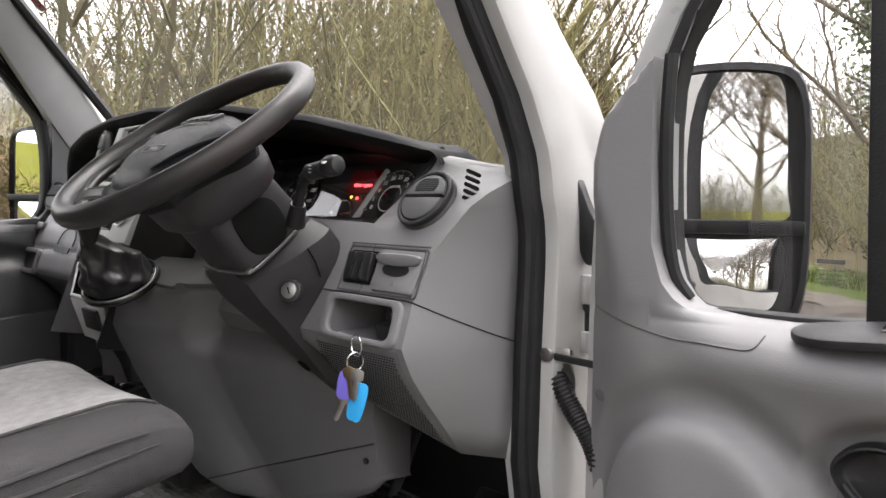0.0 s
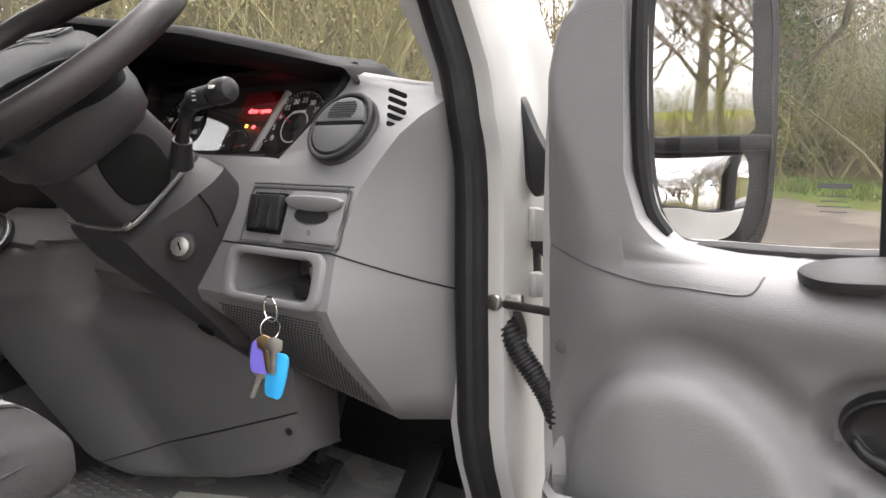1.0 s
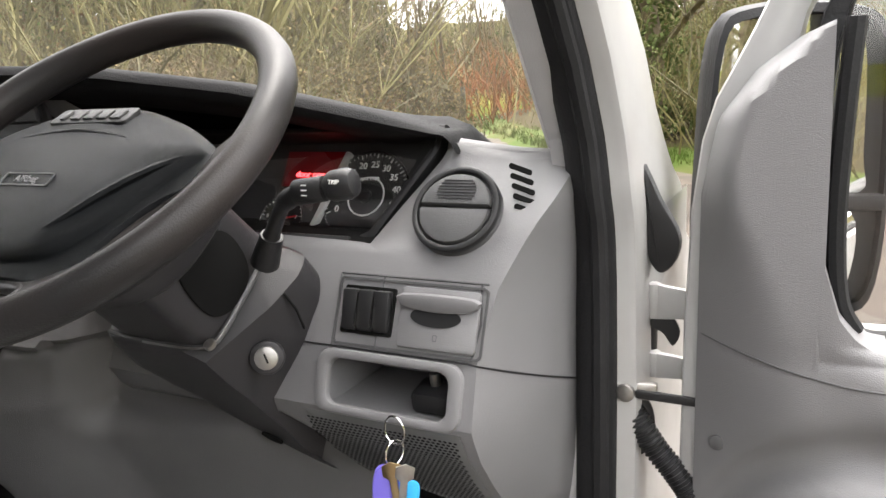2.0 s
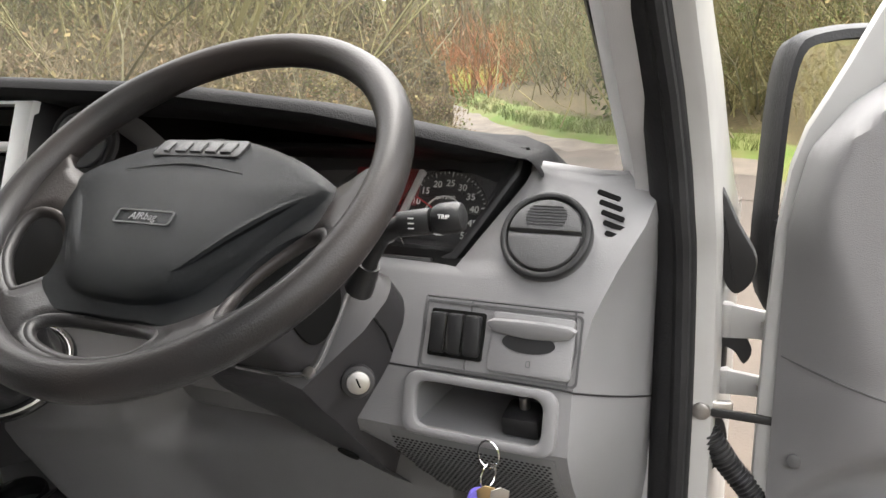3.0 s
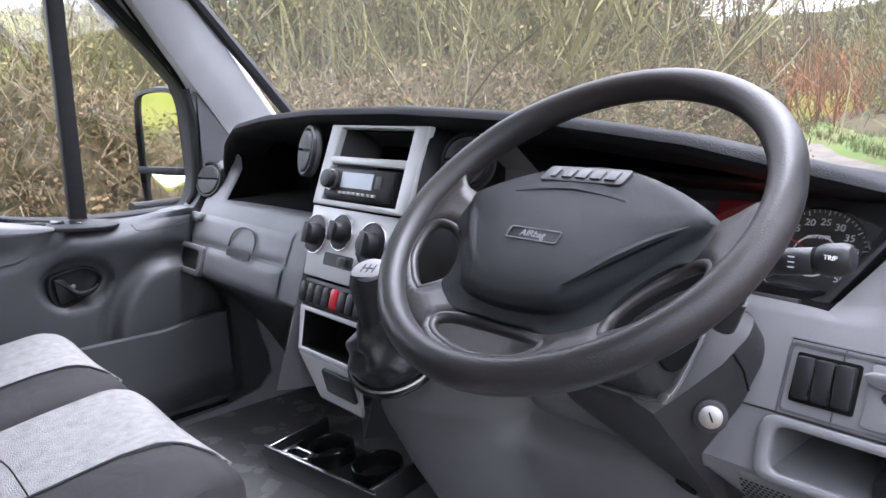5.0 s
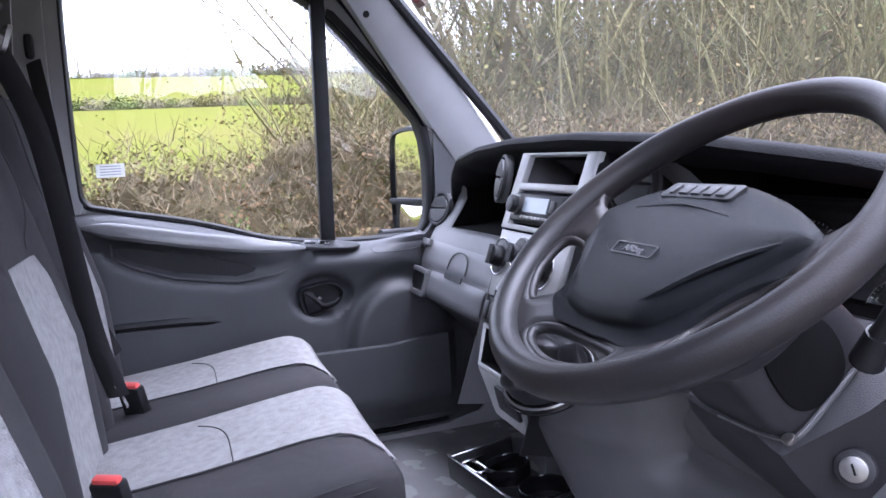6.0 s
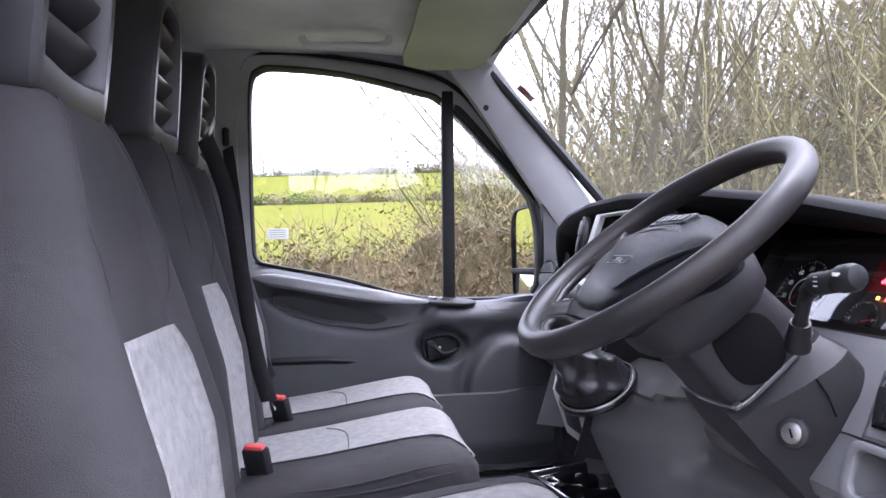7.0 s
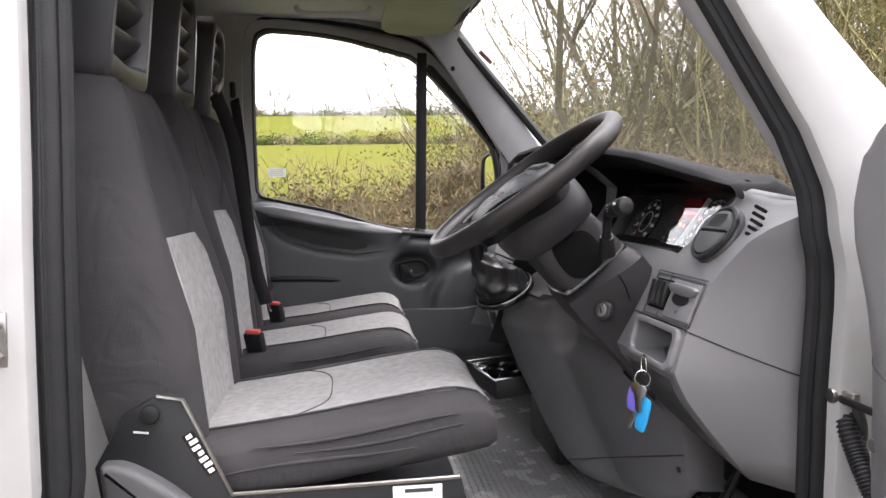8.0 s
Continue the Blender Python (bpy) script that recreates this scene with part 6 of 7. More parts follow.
for q in range(7):
    part("mark", box(0.001, 0.013 if q % 3 else 0.009, 0.0065, pose(0.8272, -0.845, 1.235, 30) @ pose(0, 0.0015 * (q % 2), 0.031 - 0.0103 * q), 0.0), PAPER, lb)
part("plate_mark", box(0.001, 0.022, 0.003, pose(0.8262, -0.930, 1.272, -8)), PAPER, seat_d)
part("tilt_lever", plate(smooth_outline([(-0.985, 1.215), (-0.970, 1.232), (-0.935, 1.222), (-0.880, 1.185), (-0.845, 1.145), (-0.850, 1.10), (-0.90, 1.07), (-0.96, 1.09)], 5), 0.030, Matrix(((0, 0, 1, 0.826), (1, 0, 0, 0), (0, 1, 0, 0), (0, 0, 0, 1))), 0.012, 3), DARKGREY, seat_d, "dark grey moulded recliner handle")
lb = part("maker_label", box(0.0015, 0.078, 0.034, pose(0.8265, -0.515, 1.147)), PAPER, seat_d, "pale printed label")
part("label_print", box(0.001, 0.045, 0.006, pose(0.8275, -0.513, 1.156)), INK, lb)
part("base", box(0.46, 0.52, 0.20, pose(0.57, -0.68, 0.99), 0.02), BLACK, seat_d)
bench = thing("bench_seat", "charcoal and pale grey two-person passenger bench", "bench seat", "cab seats")
for cx, wid in ((-0.105, 0.46), (-0.570, 0.46)):
    cushion(bench, cx, wid, -0.93, -0.445, 1.280, 1.230, 0.15, bench_trim=True)
    backrest(bench, cx, wid * 0.97, 1.17, 1.885, -0.045)
    headrest(bench, cx - 0.02, -1.085, 1.895, 0.245, 0.295, 5)
part("bench_base", box(0.92, 0.46, 0.22, pose(-0.345, -0.72, 0.99), 0.02), BLACK, bench)
belt_buckle("seat_belt_buckle", (0.020, -0.868, 1.282), 62)
belt_buckle("seat_belt_buckle", (-0.440, -0.860, 1.290), 55)
# Belts.
belt = thing("seat_belt", "black lap and shoulder belt over the outer bench backrest", "seat belt")
part("webbing", tube(smooth_path([(-0.865, -1.02, 1.98), (-0.84, -1.0, 1.82), (-0.80, -0.98, 1.62), (-0.76, -0.955, 1.42), (-0.70, -0.90, 1.29)], 6), 0.027, 8, flat=0.14), FABRIC, belt)
part("guide", box(0.045, 0.012, 0.03, pose(-0.862, -1.01, 1.745), 0.004), BLACK, belt)
part("anchor", box(0.03, 0.02, 0.06, pose(-0.905, -1.03, 2.02), 0.008), BLACK, belt)
belt2 = thing("seat_belt", "black shoulder belt hanging from the middle backrest", "seat belt")
part("webbing", tube(smooth_path([(-0.345, -1.0, 1.93), (-0.34, -0.955, 1.80), (-0.335, -0.925, 1.60), (-0.33, -0.90, 1.42), (-0.325, -0.87, 1.30)], 6), 0.030, 8, flat=0.22), FABRIC, belt2)
part("guide", ring(rrect(0.06, 0.05, 0.01), rrect(0.045, 0.03, 0.006), 0.008, face_at((-0.345, -0.985, 1.95), (0.4, -1, 0.4))), STEEL, belt2)
part("tongue", box(0.02, 0.006, 0.05, pose(-0.325, -0.865, 1.30, 20), 0.003), CHROME, belt2)

# ---- floor studs ----
bm = bmesh.new()
for i in range(46):
    for j in range(26):
        x, y = -0.12 + 0.016 * i + (0.008 if j % 2 else 0), -0.42 + 0.016 * j
        e = Vector((0.0055, 0.0025 if (i + j) % 2 else -0.0025, 0))
        s = Vector((-e.y, e.x, 0)).normalized() * 0.0018
        p = Vector((x, y, FLOOR + 0.0005))
        lo = [bm.verts.new(p + a * e + b_ * s) for a, b_ in ((-1, -1), (1, -1), (1, 1), (-1, 1))]
        hi = [bm.verts.new(p + a * e * 0.7 + b_ * s * 0.5 + Vector((0, 0, 0.0022))) for a, b_ in ((-1, -1), (1, -1), (1, 1), (-1, 1))]
        bm.faces.new(hi)
        for k in range(4):
            bm.faces.new((lo[k], lo[(k + 1) % 4], hi[(k + 1) % 4], hi[k]))
tagged(part("floor_stud", bm, MATFLOOR, cab), "raised studs of the rubber floor", kind="stuff")
sheet_p = thing("paper_sheet", "blank white paper lying on the cab floor", "paper")
part("page", box(0.14, 0.10, 0.001, pose(0.40, 0.0, FLOOR + 0.004, 1, 0, 25)), PAPER, sheet_p)

# ---- pedals and floor things ----
for x, nm in ((0.50, "clutch_pedal"), (0.61, "brake_pedal")):
    p = thing(nm, "black ribbed pedal on a hanging arm", "pedal", "pedals")
    part("arm", tube(smooth_path([(x + 0.03, 0.18, 1.25), (x + 0.02, 0.14, 1.10), (x, 0.10, 0.99)], 5), 0.010, 8), BLACK, p)
    pad = part("pad", box(0.085, 0.065, 0.014, pose(x, 0.09, 0.975, 35, 0, 0), 0.004), BLACK, p)
    for q in range(6):
        part("rib", box(0.078, 0.005, 0.006, pose(x, 0.09, 0.975, 35) @ pose(0, -0.025 + 0.010 * q, 0.009)), RUBBER, pad)
p = thing("throttle_pedal", "black hinged throttle pedal", "pedal", "pedals")
part("pad", box(0.06, 0.16, 0.016, pose(0.76, 0.17, 0.95, 50), 0.005), BLACK, p)

# ---- keys ----
keys = thing("key_bunch", "bunch of keys with violet key head and blue tag", "keys")
kx, ky, kz = 0.792, -0.125, 1.338
part("split_ring", tube([Vector((kx + 0.012 * math.cos(a), ky - 0.004, kz - 0.006 + 0.016 * math.sin(a))) for a in np.linspace(0, 2 * math.pi, 24, endpoint=False)], 0.0012, 6, True), CHROME, keys)
part("split_ring", tube([Vector((kx + 0.004 * math.cos(a), ky - 0.006 + 0.012 * math.cos(a), kz - 0.03 + 0.014 * math.sin(a))) for a in np.linspace(0, 2 * math.pi, 24, endpoint=False)], 0.0012, 6, True), CHROME, keys)
part("key_head", plate(smooth_outline([(-0.012, -0.02), (-0.013, 0.012), (0.0, 0.02), (0.013, 0.012), (0.012, -0.02), (0.0, -0.024)]), 0.007, face_at((kx - 0.008, ky - 0.014, kz - 0.062), (0.5, -1, 0.1)) @ pose(0, 0, 0, 0, 0, -8), 0.002), PURPLE, keys, "violet plastic key head")
k = part("blue_tag", plate(smooth_outline([(-0.012, -0.026), (-0.013, 0.02), (0.0, 0.026), (0.013, 0.02), (0.012, -0.026), (0.0, -0.032)]), 0.004, face_at((kx + 0.010, ky - 0.008, kz - 0.085), (0.3, -1, 0.1)) @ pose(0, 0, 0, 0, 0, -12), 0.001), BLUE, keys, "bright blue plastic key tag")
for q, (dx, dz, rot, mt) in enumerate(((0.004, -0.058, 6, BRASS), (0.014, -0.06, -8, STEEL), (-0.024, -0.10, -24, STEEL))):
    mk = face_at((kx + dx, ky - 0.018 + 0.003 * q, kz + dz), (0.4 + 0.2 * q, -1, 0)) @ pose(0, 0, 0, 0, 0, rot)
    part("key", plate([(-0.004, -0.022), (0.0, -0.026), (0.004, -0.022), (0.004, 0.004), (0.010, 0.008), (0.010, 0.020), (0.0, 0.024), (-0.010, 0.020), (-0.010, 0.008), (-0.004, 0.004)], 0.002, mk, 0.0005), mt, keys)

# ---- outside ----
TARMAC = mat("worn_lane_tarmac", (0.056, 0.042, 0.031), 0.95, col2=(0.034, 0.027, 0.021), scale=0.8, bump=0.8, bscale=60, detail=8)
GRASS = mat("verge_grass", (0.070, 0.115, 0.018), 0.9, col2=(0.11, 0.105, 0.04), scale=1.2, bump=1.0, bscale=25, detail=8, spec=0.2)
FIELD = mat("pasture_grass", (0.088, 0.100, 0.018), 1.0, col2=(0.105, 0.100, 0.028), scale=0.05, bump=0.5, bscale=3, detail=8, spec=0.0)
TWIG = mat("bare_twigs", (0.160, 0.135, 0.085), 0.9, col2=(0.095, 0.090, 0.050), scale=0.6, spec=0.2, objrand=0.5)
BUD = mat("olive_buds_and_dead_leaves", (0.17, 0.155, 0.060), 0.9, col2=(0.13, 0.085, 0.045), scale=3, objrand=0.4, spec=0.1)
TWIG_G = mat("lichened_twigs", (0.23, 0.205, 0.090), 0.9, col2=(0.145, 0.132, 0.062), scale=0.5, spec=0.2, objrand=0.5)
RUST = mat("russet_twigs", (0.30, 0.12, 0.05), 0.9, col2=(0.2, 0.1, 0.05), scale=0.5, spec=0.2)
BARK = mat("tree_bark", (0.09, 0.075, 0.055), 0.95, col2=(0.15, 0.12, 0.075), scale=4, bump=1.0, bscale=20, spec=0.2)
LEAF = mat("ivy_leaf", (0.06, 0.085, 0.025), 0.8, col2=(0.10, 0.125, 0.04), scale=2, objrand=0.4, spec=0.15)
BRAMBLE = mat("bramble_stems", (0.165, 0.118, 0.076), 0.9, col2=(0.085, 0.070, 0.040), scale=2.5, spec=0.2, objrand=0.4, detail=8)
DEADLEAF = mat("brown_dead_leaf", (0.160, 0.100, 0.052), 0.9, col2=(0.13, 0.085, 0.045), scale=4, objrand=0.4, spec=0.1)
LITTER = mat("litter_and_hedge_core", (0.078, 0.060, 0.032), 0.95, col2=(0.040, 0.036, 0.016), scale=13, bump=1.0, bscale=30, detail=10, spec=0.1)
WOODBACK = mat("far_wood", (0.21, 0.190, 0.095), 1.0, col2=(0.125, 0.130, 0.058), scale=0.35, detail=12, spec=0.1)


def height(x, y):
    """Land height: flat lane, pasture rising to the left in two steps."""
    h = GROUND
    d = -8 - x
    if d > 0:
        h += lerp(d, (0, 10, 120, 300, 600), (0, 0.5, 10.6, 34.5, 39))
    return h


ux = sorted({*np.linspace(-600, -308, 6), *np.linspace(-308, -60, 32), *np.linspace(-60, -6, 19), *np.linspace(-6, 14, 11), *np.linspace(14, 600, 8)})
uy = sorted({*np.linspace(-600, -240, 5), *np.linspace(-240, 240, 49), *np.linspace(240, 600, 5)})
gr = part("ground", sheet([[Vector((x, y, height(x, y) - 0.02)) for x in ux] for y in uy]), FIELD)
tagged(gr, "green pasture rising beyond the hedge", "ground", kind="structure")
road_l = [(-2.2, -40), (-2.2, 3), (-3.2, 8), (-5.0, 11.5), (-7.4, 15.2), (-14, 23)]
road_r = [(7, -40), (7, 2), (3.4, 8), (-1.3, 11.6), (-4.6, 14.6), (-11, 25)]
a = smooth_path([(x, y, GROUND) for x, y in road_l], 8)
b = smooth_path([(x, y, GROUND) for x, y in road_r], 8)
rd = part("road", sheet([a, [p.lerp(q, 0.33) for p, q in zip(a, b)], [p.lerp(q, 0.66) for p, q in zip(a, b)], b]), TARMAC)
tagged(rd, "worn brown-grey lane surface", "road", kind="structure")


def strip(name, line, offs, zs, material, label):
    rows = []
    for o, z in zip(offs, zs):
        row = []
        for k, p in enumerate(line):
            d = (line[min(k + 1, len(line) - 1)] - line[max(k - 1, 0)]).normalized()
            nn = Vector((d.y, -d.x, 0))
            row.append(p + nn * (o + 0.25 * noise.noise(Vector((p.x * 0.9, p.y * 0.9, 7)))) + Vector((0, 0, z + 0.05 * noise.noise(Vector((p.x * 1.3, p.y * 1.3, o))))))
        rows.append(row)
    return tagged(part(name, sheet(rows), material), label, "verge", kind="structure")


fine_b = smooth_path([(x, y, GROUND) for x, y in road_r], 24)
fine_a = smooth_path([(x, y, GROUND) for x, y in road_l], 24)
MUD = mat("muddy_edge", (0.10, 0.08, 0.06), 0.85, col2=(0.06, 0.05, 0.04), scale=3, bump=1.0, bscale=20, detail=8)
strip("mud_edge", fine_b, (-0.9, -0.5, 0.0, 0.3), (0.005, 0.03, 0.05, 0.05), MUD, "dark muddy edge of the lane")
strip("verge", fine_b, (-0.1, 0.12, 0.4, 0.8, 1.3), (0.02, 0.09, 0.2, 0.26, 0.28), GRASS, "grassy verge along the lane")
strip("woodland_floor", fine_b, (0.95, 2.0, 6, 20, 60), (0.25, 0.45, 0.7, 1.0, 1.3), LITTER, "brown leaf litter under the trees")
strip("verge", fine_a, (0.1, -0.15, -0.5, -1.2, -3.0), (0.0, 0.05, 0.10, 0.12, 0.1), GRASS, "grassy verge beside the van")


class Growth:
    """Collects stems and leaves: stout ones three-sided, fine ones as slivers."""

    def __init__(self, seed):
        self.rng, self.v, self.f, self.leaf_from = random.Random(seed), [], [], None

    def stem(self, p, d, length, r0, lev, forks, seg, wild=0.22, rise=0.1, thin=0.62, sub=(0.35, 0.65)):
        rng, pts, q = self.rng, [p.copy()], d.normalized()
        for _ in range(seg):
            q = (q + Vector((rng.uniform(-1, 1), rng.uniform(-1, 1), rng.uniform(-0.7, 0.7) + rise)) * wild).normalized()
            pts.append(pts[-1] + q * length / seg)
        s0, v, f = len(self.v), self.v, self.f
        if lev >= 2 or r0 > 0.02:
            n = 6 if r0 > 0.06 else 3
            for k, c in enumerate(pts):
                rr = r0 * (1 - 0.75 * k / seg)
                for a_ in range(n):
                    t = 6.283 * a_ / n
                    v.append((c.x + rr * math.cos(t), c.y + rr * math.sin(t), c.z))
            for k in range(seg):
                for a_ in range(n):
                    i, j = s0 + n * k + a_, s0 + n * k + (a_ + 1) % n
                    f.append((i, j, j + n, i + n))
        else:
            t = rng.uniform(0, 3.14)
            cx, cy = math.cos(t), math.sin(t)
            for k, c in enumerate(pts):
                rr = r0 * (1 - 0.8 * k / seg)
                v.append((c.x + rr * cx, c.y + rr * cy, c.z))
                v.append((c.x - rr * cx, c.y - rr * cy, c.z))
            for k in range(seg):
                i = s0 + 2 * k
                f.append((i, i + 1, i + 3, i + 2))
        if lev:
            for _ in range(forks):
                k = rng.randint(max(1, seg // 3), seg - 1) if seg > 1 else 0
                dd = (pts[min(k + 1, seg)] - pts[k]).normalized()
                side = Vector((rng.uniform(-1, 1), rng.uniform(-1, 1), rng.uniform(-0.2, 0.8)))
                self.stem(pts[k], dd * 0.6 + side * 0.8, length * rng.uniform(*sub), r0 * (1 - 0.6 * k / seg) * thin, lev - 1, forks, max(2, seg - 1), wild, rise, thin, sub)
        return pts

    def leaf(self, c, s):
        rng, i = self.rng, len(self.v)
        a_ = Vector((rng.uniform(-1, 1), rng.uniform(-1, 1), rng.uniform(-1, 1))).normalized()
        b_ = a_.orthogonal().normalized()
        for p in (c - a_ * s, c + b_ * s * 0.6, c + a_ * s, c - b_ * s * 0.6):
            self.v.append(tuple(p))
        self.f.append((i, i + 1, i + 2, i + 3))

    def mesh(self, name, *mats, split=None):
        me = bpy.data.meshes.new(name)
        me.from_pydata(self.v, [], self.f)
        for m in mats:
            me.materials.append(m)
        if split is not None:
            idx = np.zeros(len(self.f), np.int32)
            idx[split:] = 1
            me.polygons.foreach_set("material_index", idx)
        return me


def clump(name, seed, n, spread, hgt, r, lean, forks, seg, material, leaves=0, lsize=0.03, wild=0.25, lev=2, rise=0.1, thin=0.62, sub=(0.35, 0.65), leafmat=None):
    g = Growth(seed)
    rng = g.rng
    for _ in range(n):
        p = Vector((rng.gauss(0, 1) * spread, rng.gauss(0, 1) * spread, 0))
        g.stem(p, Vector((rng.uniform(-lean, lean), rng.uniform(-lean, lean), 1)), hgt * rng.uniform(0.5, 1.1), r * rng.uniform(0.6, 1.2), lev, forks, seg, wild, rise, thin, sub)
    cut = len(g.f)
    nodes = len(g.v)
    for _ in range(leaves):
        g.leaf(Vector(g.v[rng.randrange(nodes)]) + Vector((rng.uniform(-1, 1), rng.uniform(-1, 1), rng.uniform(-1, 1))) * 0.05, lsize * rng.uniform(0.6, 1.3))
    return g.mesh(name, material, leafmat or LEAF, split=cut)


rng = random.Random(11)
bushes = [clump("bush", s, 20, 0.7, 2.3, 0.018, 0.95, 5, 5, TWIG if s % 2 else TWIG_G, 1900, 0.017, 0.38, leafmat=(LEAF, BUD, BUD, LEAF)[s]) for s in range(4)]
russets = [clump("russet_bush", 9, 30, 0.7, 2.4, 0.02, 0.9, 5, 4, RUST)]
brambles = [clump("bramble", 20 + s, 34, 0.5, 0.75, 0.011, 1.9, 5, 4, BRAMBLE, 1500, 0.020, 0.55, leafmat=(BUD, DEADLEAF, LEAF)[s]) for s in range(3)]
willows = [clump("willow", 40 + s, 8, 0.55, 6.2, 0.042, 0.62, 5, 6, (TWIG_G, TWIG, TWIG_G)[s], 2200, 0.016, 0.24, 3, 0.16, 0.5, (0.32, 0.62), BUD) for s in range(3)]
saplings = [clump("sapling", 60 + s, 6, 1.3, 7.5, 0.045, 0.22, 6, 6, TWIG if s else TWIG_G, 2400, 0.035, 0.20, 3, 0.12, 0.5, (0.28, 0.5), (LEAF, BUD, LEAF)[s]) for s in range(3)]


def plant(nm, me, x, y, s, label, cat, group, kind="", z=None, sz=None):
    o = new(nm, me)
    o.matrix_world = Matrix.Translation((x, y, height(x, y) - 0.05 if z is None else z)) @ pose(0, 0, 0, 0, 0, rng.uniform(0, 360)) @ Matrix.Diagonal((s, s, sz or s, 1))
    return tagged(o, label, cat, group, kind)


# The hedge: a lumpy dark core sheet with arching stems all over it.
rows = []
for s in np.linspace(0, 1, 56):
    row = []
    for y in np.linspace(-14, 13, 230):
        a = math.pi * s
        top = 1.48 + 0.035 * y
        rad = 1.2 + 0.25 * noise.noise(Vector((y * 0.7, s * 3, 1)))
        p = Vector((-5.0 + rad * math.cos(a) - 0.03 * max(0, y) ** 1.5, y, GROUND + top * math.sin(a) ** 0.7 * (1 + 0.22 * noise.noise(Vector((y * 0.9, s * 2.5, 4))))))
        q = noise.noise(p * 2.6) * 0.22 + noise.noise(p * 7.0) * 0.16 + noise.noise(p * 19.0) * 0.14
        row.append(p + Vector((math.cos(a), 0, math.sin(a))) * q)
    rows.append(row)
tagged(part("hedge", sheet(rows), LITTER), "dark filler core sheet inside the hedge", "hedge", kind="stuff")
HEDGELEAF = mat("hedge_leaf_mix", (0.150, 0.100, 0.052), 0.9, col2=(0.080, 0.088, 0.030), scale=5, spec=0.1, detail=8)
HEDGETWIG = mat("hedge_twig_mix", (0.175, 0.130, 0.080), 0.9, col2=(0.080, 0.072, 0.038), scale=9, spec=0.2, detail=6)
g = Growth(77)
core = rows
for n_ in range(38000):
    i, j = g.rng.randrange(len(core)), g.rng.randrange(len(core[0])) if n_ % 3 == 0 else int(g.rng.uniform(0.38, 0.76) * len(core[0]))
    if i > 40:
        continue
    c = core[i][j] + Vector((g.rng.uniform(0, 0.25), g.rng.uniform(-0.1, 0.1), g.rng.uniform(-0.05, 0.28)))
    g.stem(c, Vector((g.rng.uniform(-1, 1), g.rng.uniform(-1, 1), g.rng.uniform(-0.6, 1))), g.rng.uniform(0.10, 0.34), g.rng.uniform(0.0025, 0.006), 0, 0, 2, 0.6)
cut = len(g.f)
for _ in range(26000):
    i, j = g.rng.randrange(40), g.rng.randrange(len(core[0]))
    g.leaf(core[i][j] + Vector((g.rng.uniform(0, 0.25), g.rng.uniform(-0.1, 0.1), g.rng.uniform(-0.05, 0.25))), g.rng.uniform(0.010, 0.030))
tw = new("hedge_twigs", g.mesh("hedge_twigs", HEDGETWIG, HEDGELEAF, split=cut))
tagged(tw, "dense tangle of dead hedge twigs and leaves", "hedge", kind="stuff")
for k in range(43):
    y = -6 + k * 0.40
    for r_ in range(3):
        plant("bramble_bush", brambles[rng.randrange(3)], -4.0 - 0.5 * r_ + rng.uniform(-0.2, 0.2) - 0.03 * max(0, y) ** 1.5, y, rng.uniform(0.75, 1.05), "tangled brown winter bramble", "bramble", "hedge brambles", z=GROUND + 0.45 * r_ + rng.uniform(-0.1, 0.15) + 0.015 * y)
for x, y, s in ((-8.6, 2.4, 1.1), (-7.4, 3.5, 0.9), (-10.5, 4.2, 1.3), (-6.6, 4.4, 0.85), (-5.2, 5.2, 0.8), (-6.0, 6.6, 1.0), (-5.4, 8.4, 0.95), (-7.0, 9.0, 1.1), (-7.6, 6.2, 1.0), (-8.5, 11.5, 1.2), (-9.0, 8.2, 1.1), (-10.5, 13.5, 1.2), (-12.5, 17, 1.25), (-15.5, 20, 1.3), (-18, 24, 1.3), (-11, 10, 1.2), (-14, 14, 1.3), (-9.6, 15.5, 0.9), (-12, 20.5, 0.9)):
    plant("willow_thicket", willows[rng.randrange(3)], x, y, s, "bare multi-stemmed willow thicket beside the lane", "shrub", "willow thickets")
for x, y, s in ((-9.0, 4.4, 1.5), (-10.8, 6.4, 1.7), (-8.2, 7.4, 1.5), (-11.8, 9.2, 1.7), (-9.4, 10.6, 1.6), (-12.6, 12.6, 1.7), (-14.5, 7.6, 1.8), (-6.9, 8.0, 1.3)):
    plant("willow_thicket", willows[rng.randrange(3)], x, y, s, "tall bare multi-stemmed willow thicket", "shrub", "willow thickets")
for k in range(24):
    y = 4 + k * 0.75
    plant("roadside_bush", bushes[rng.randrange(4)], -4.6 - 0.035 * y ** 1.75 + rng.uniform(-1.2, 0.3), y, rng.uniform(0.7, 1.0), "bare brown roadside bush", "shrub", "roadside bushes")
for k in range(72):
    t = rng.uniform(0.22, 1.0)
    p = fine_b[min(int(t * len(fine_b)), len(fine_b) - 1)]
    o = rng.uniform(1.2, 6)
    plant("roadside_bush", bushes[rng.randrange(4)], p.x + 0.75 * o, p.y + 0.75 * o, rng.uniform(0.7, 1.5), "bare brown roadside bush with ivy", "shrub", "roadside bushes", z=GROUND + 0.3)
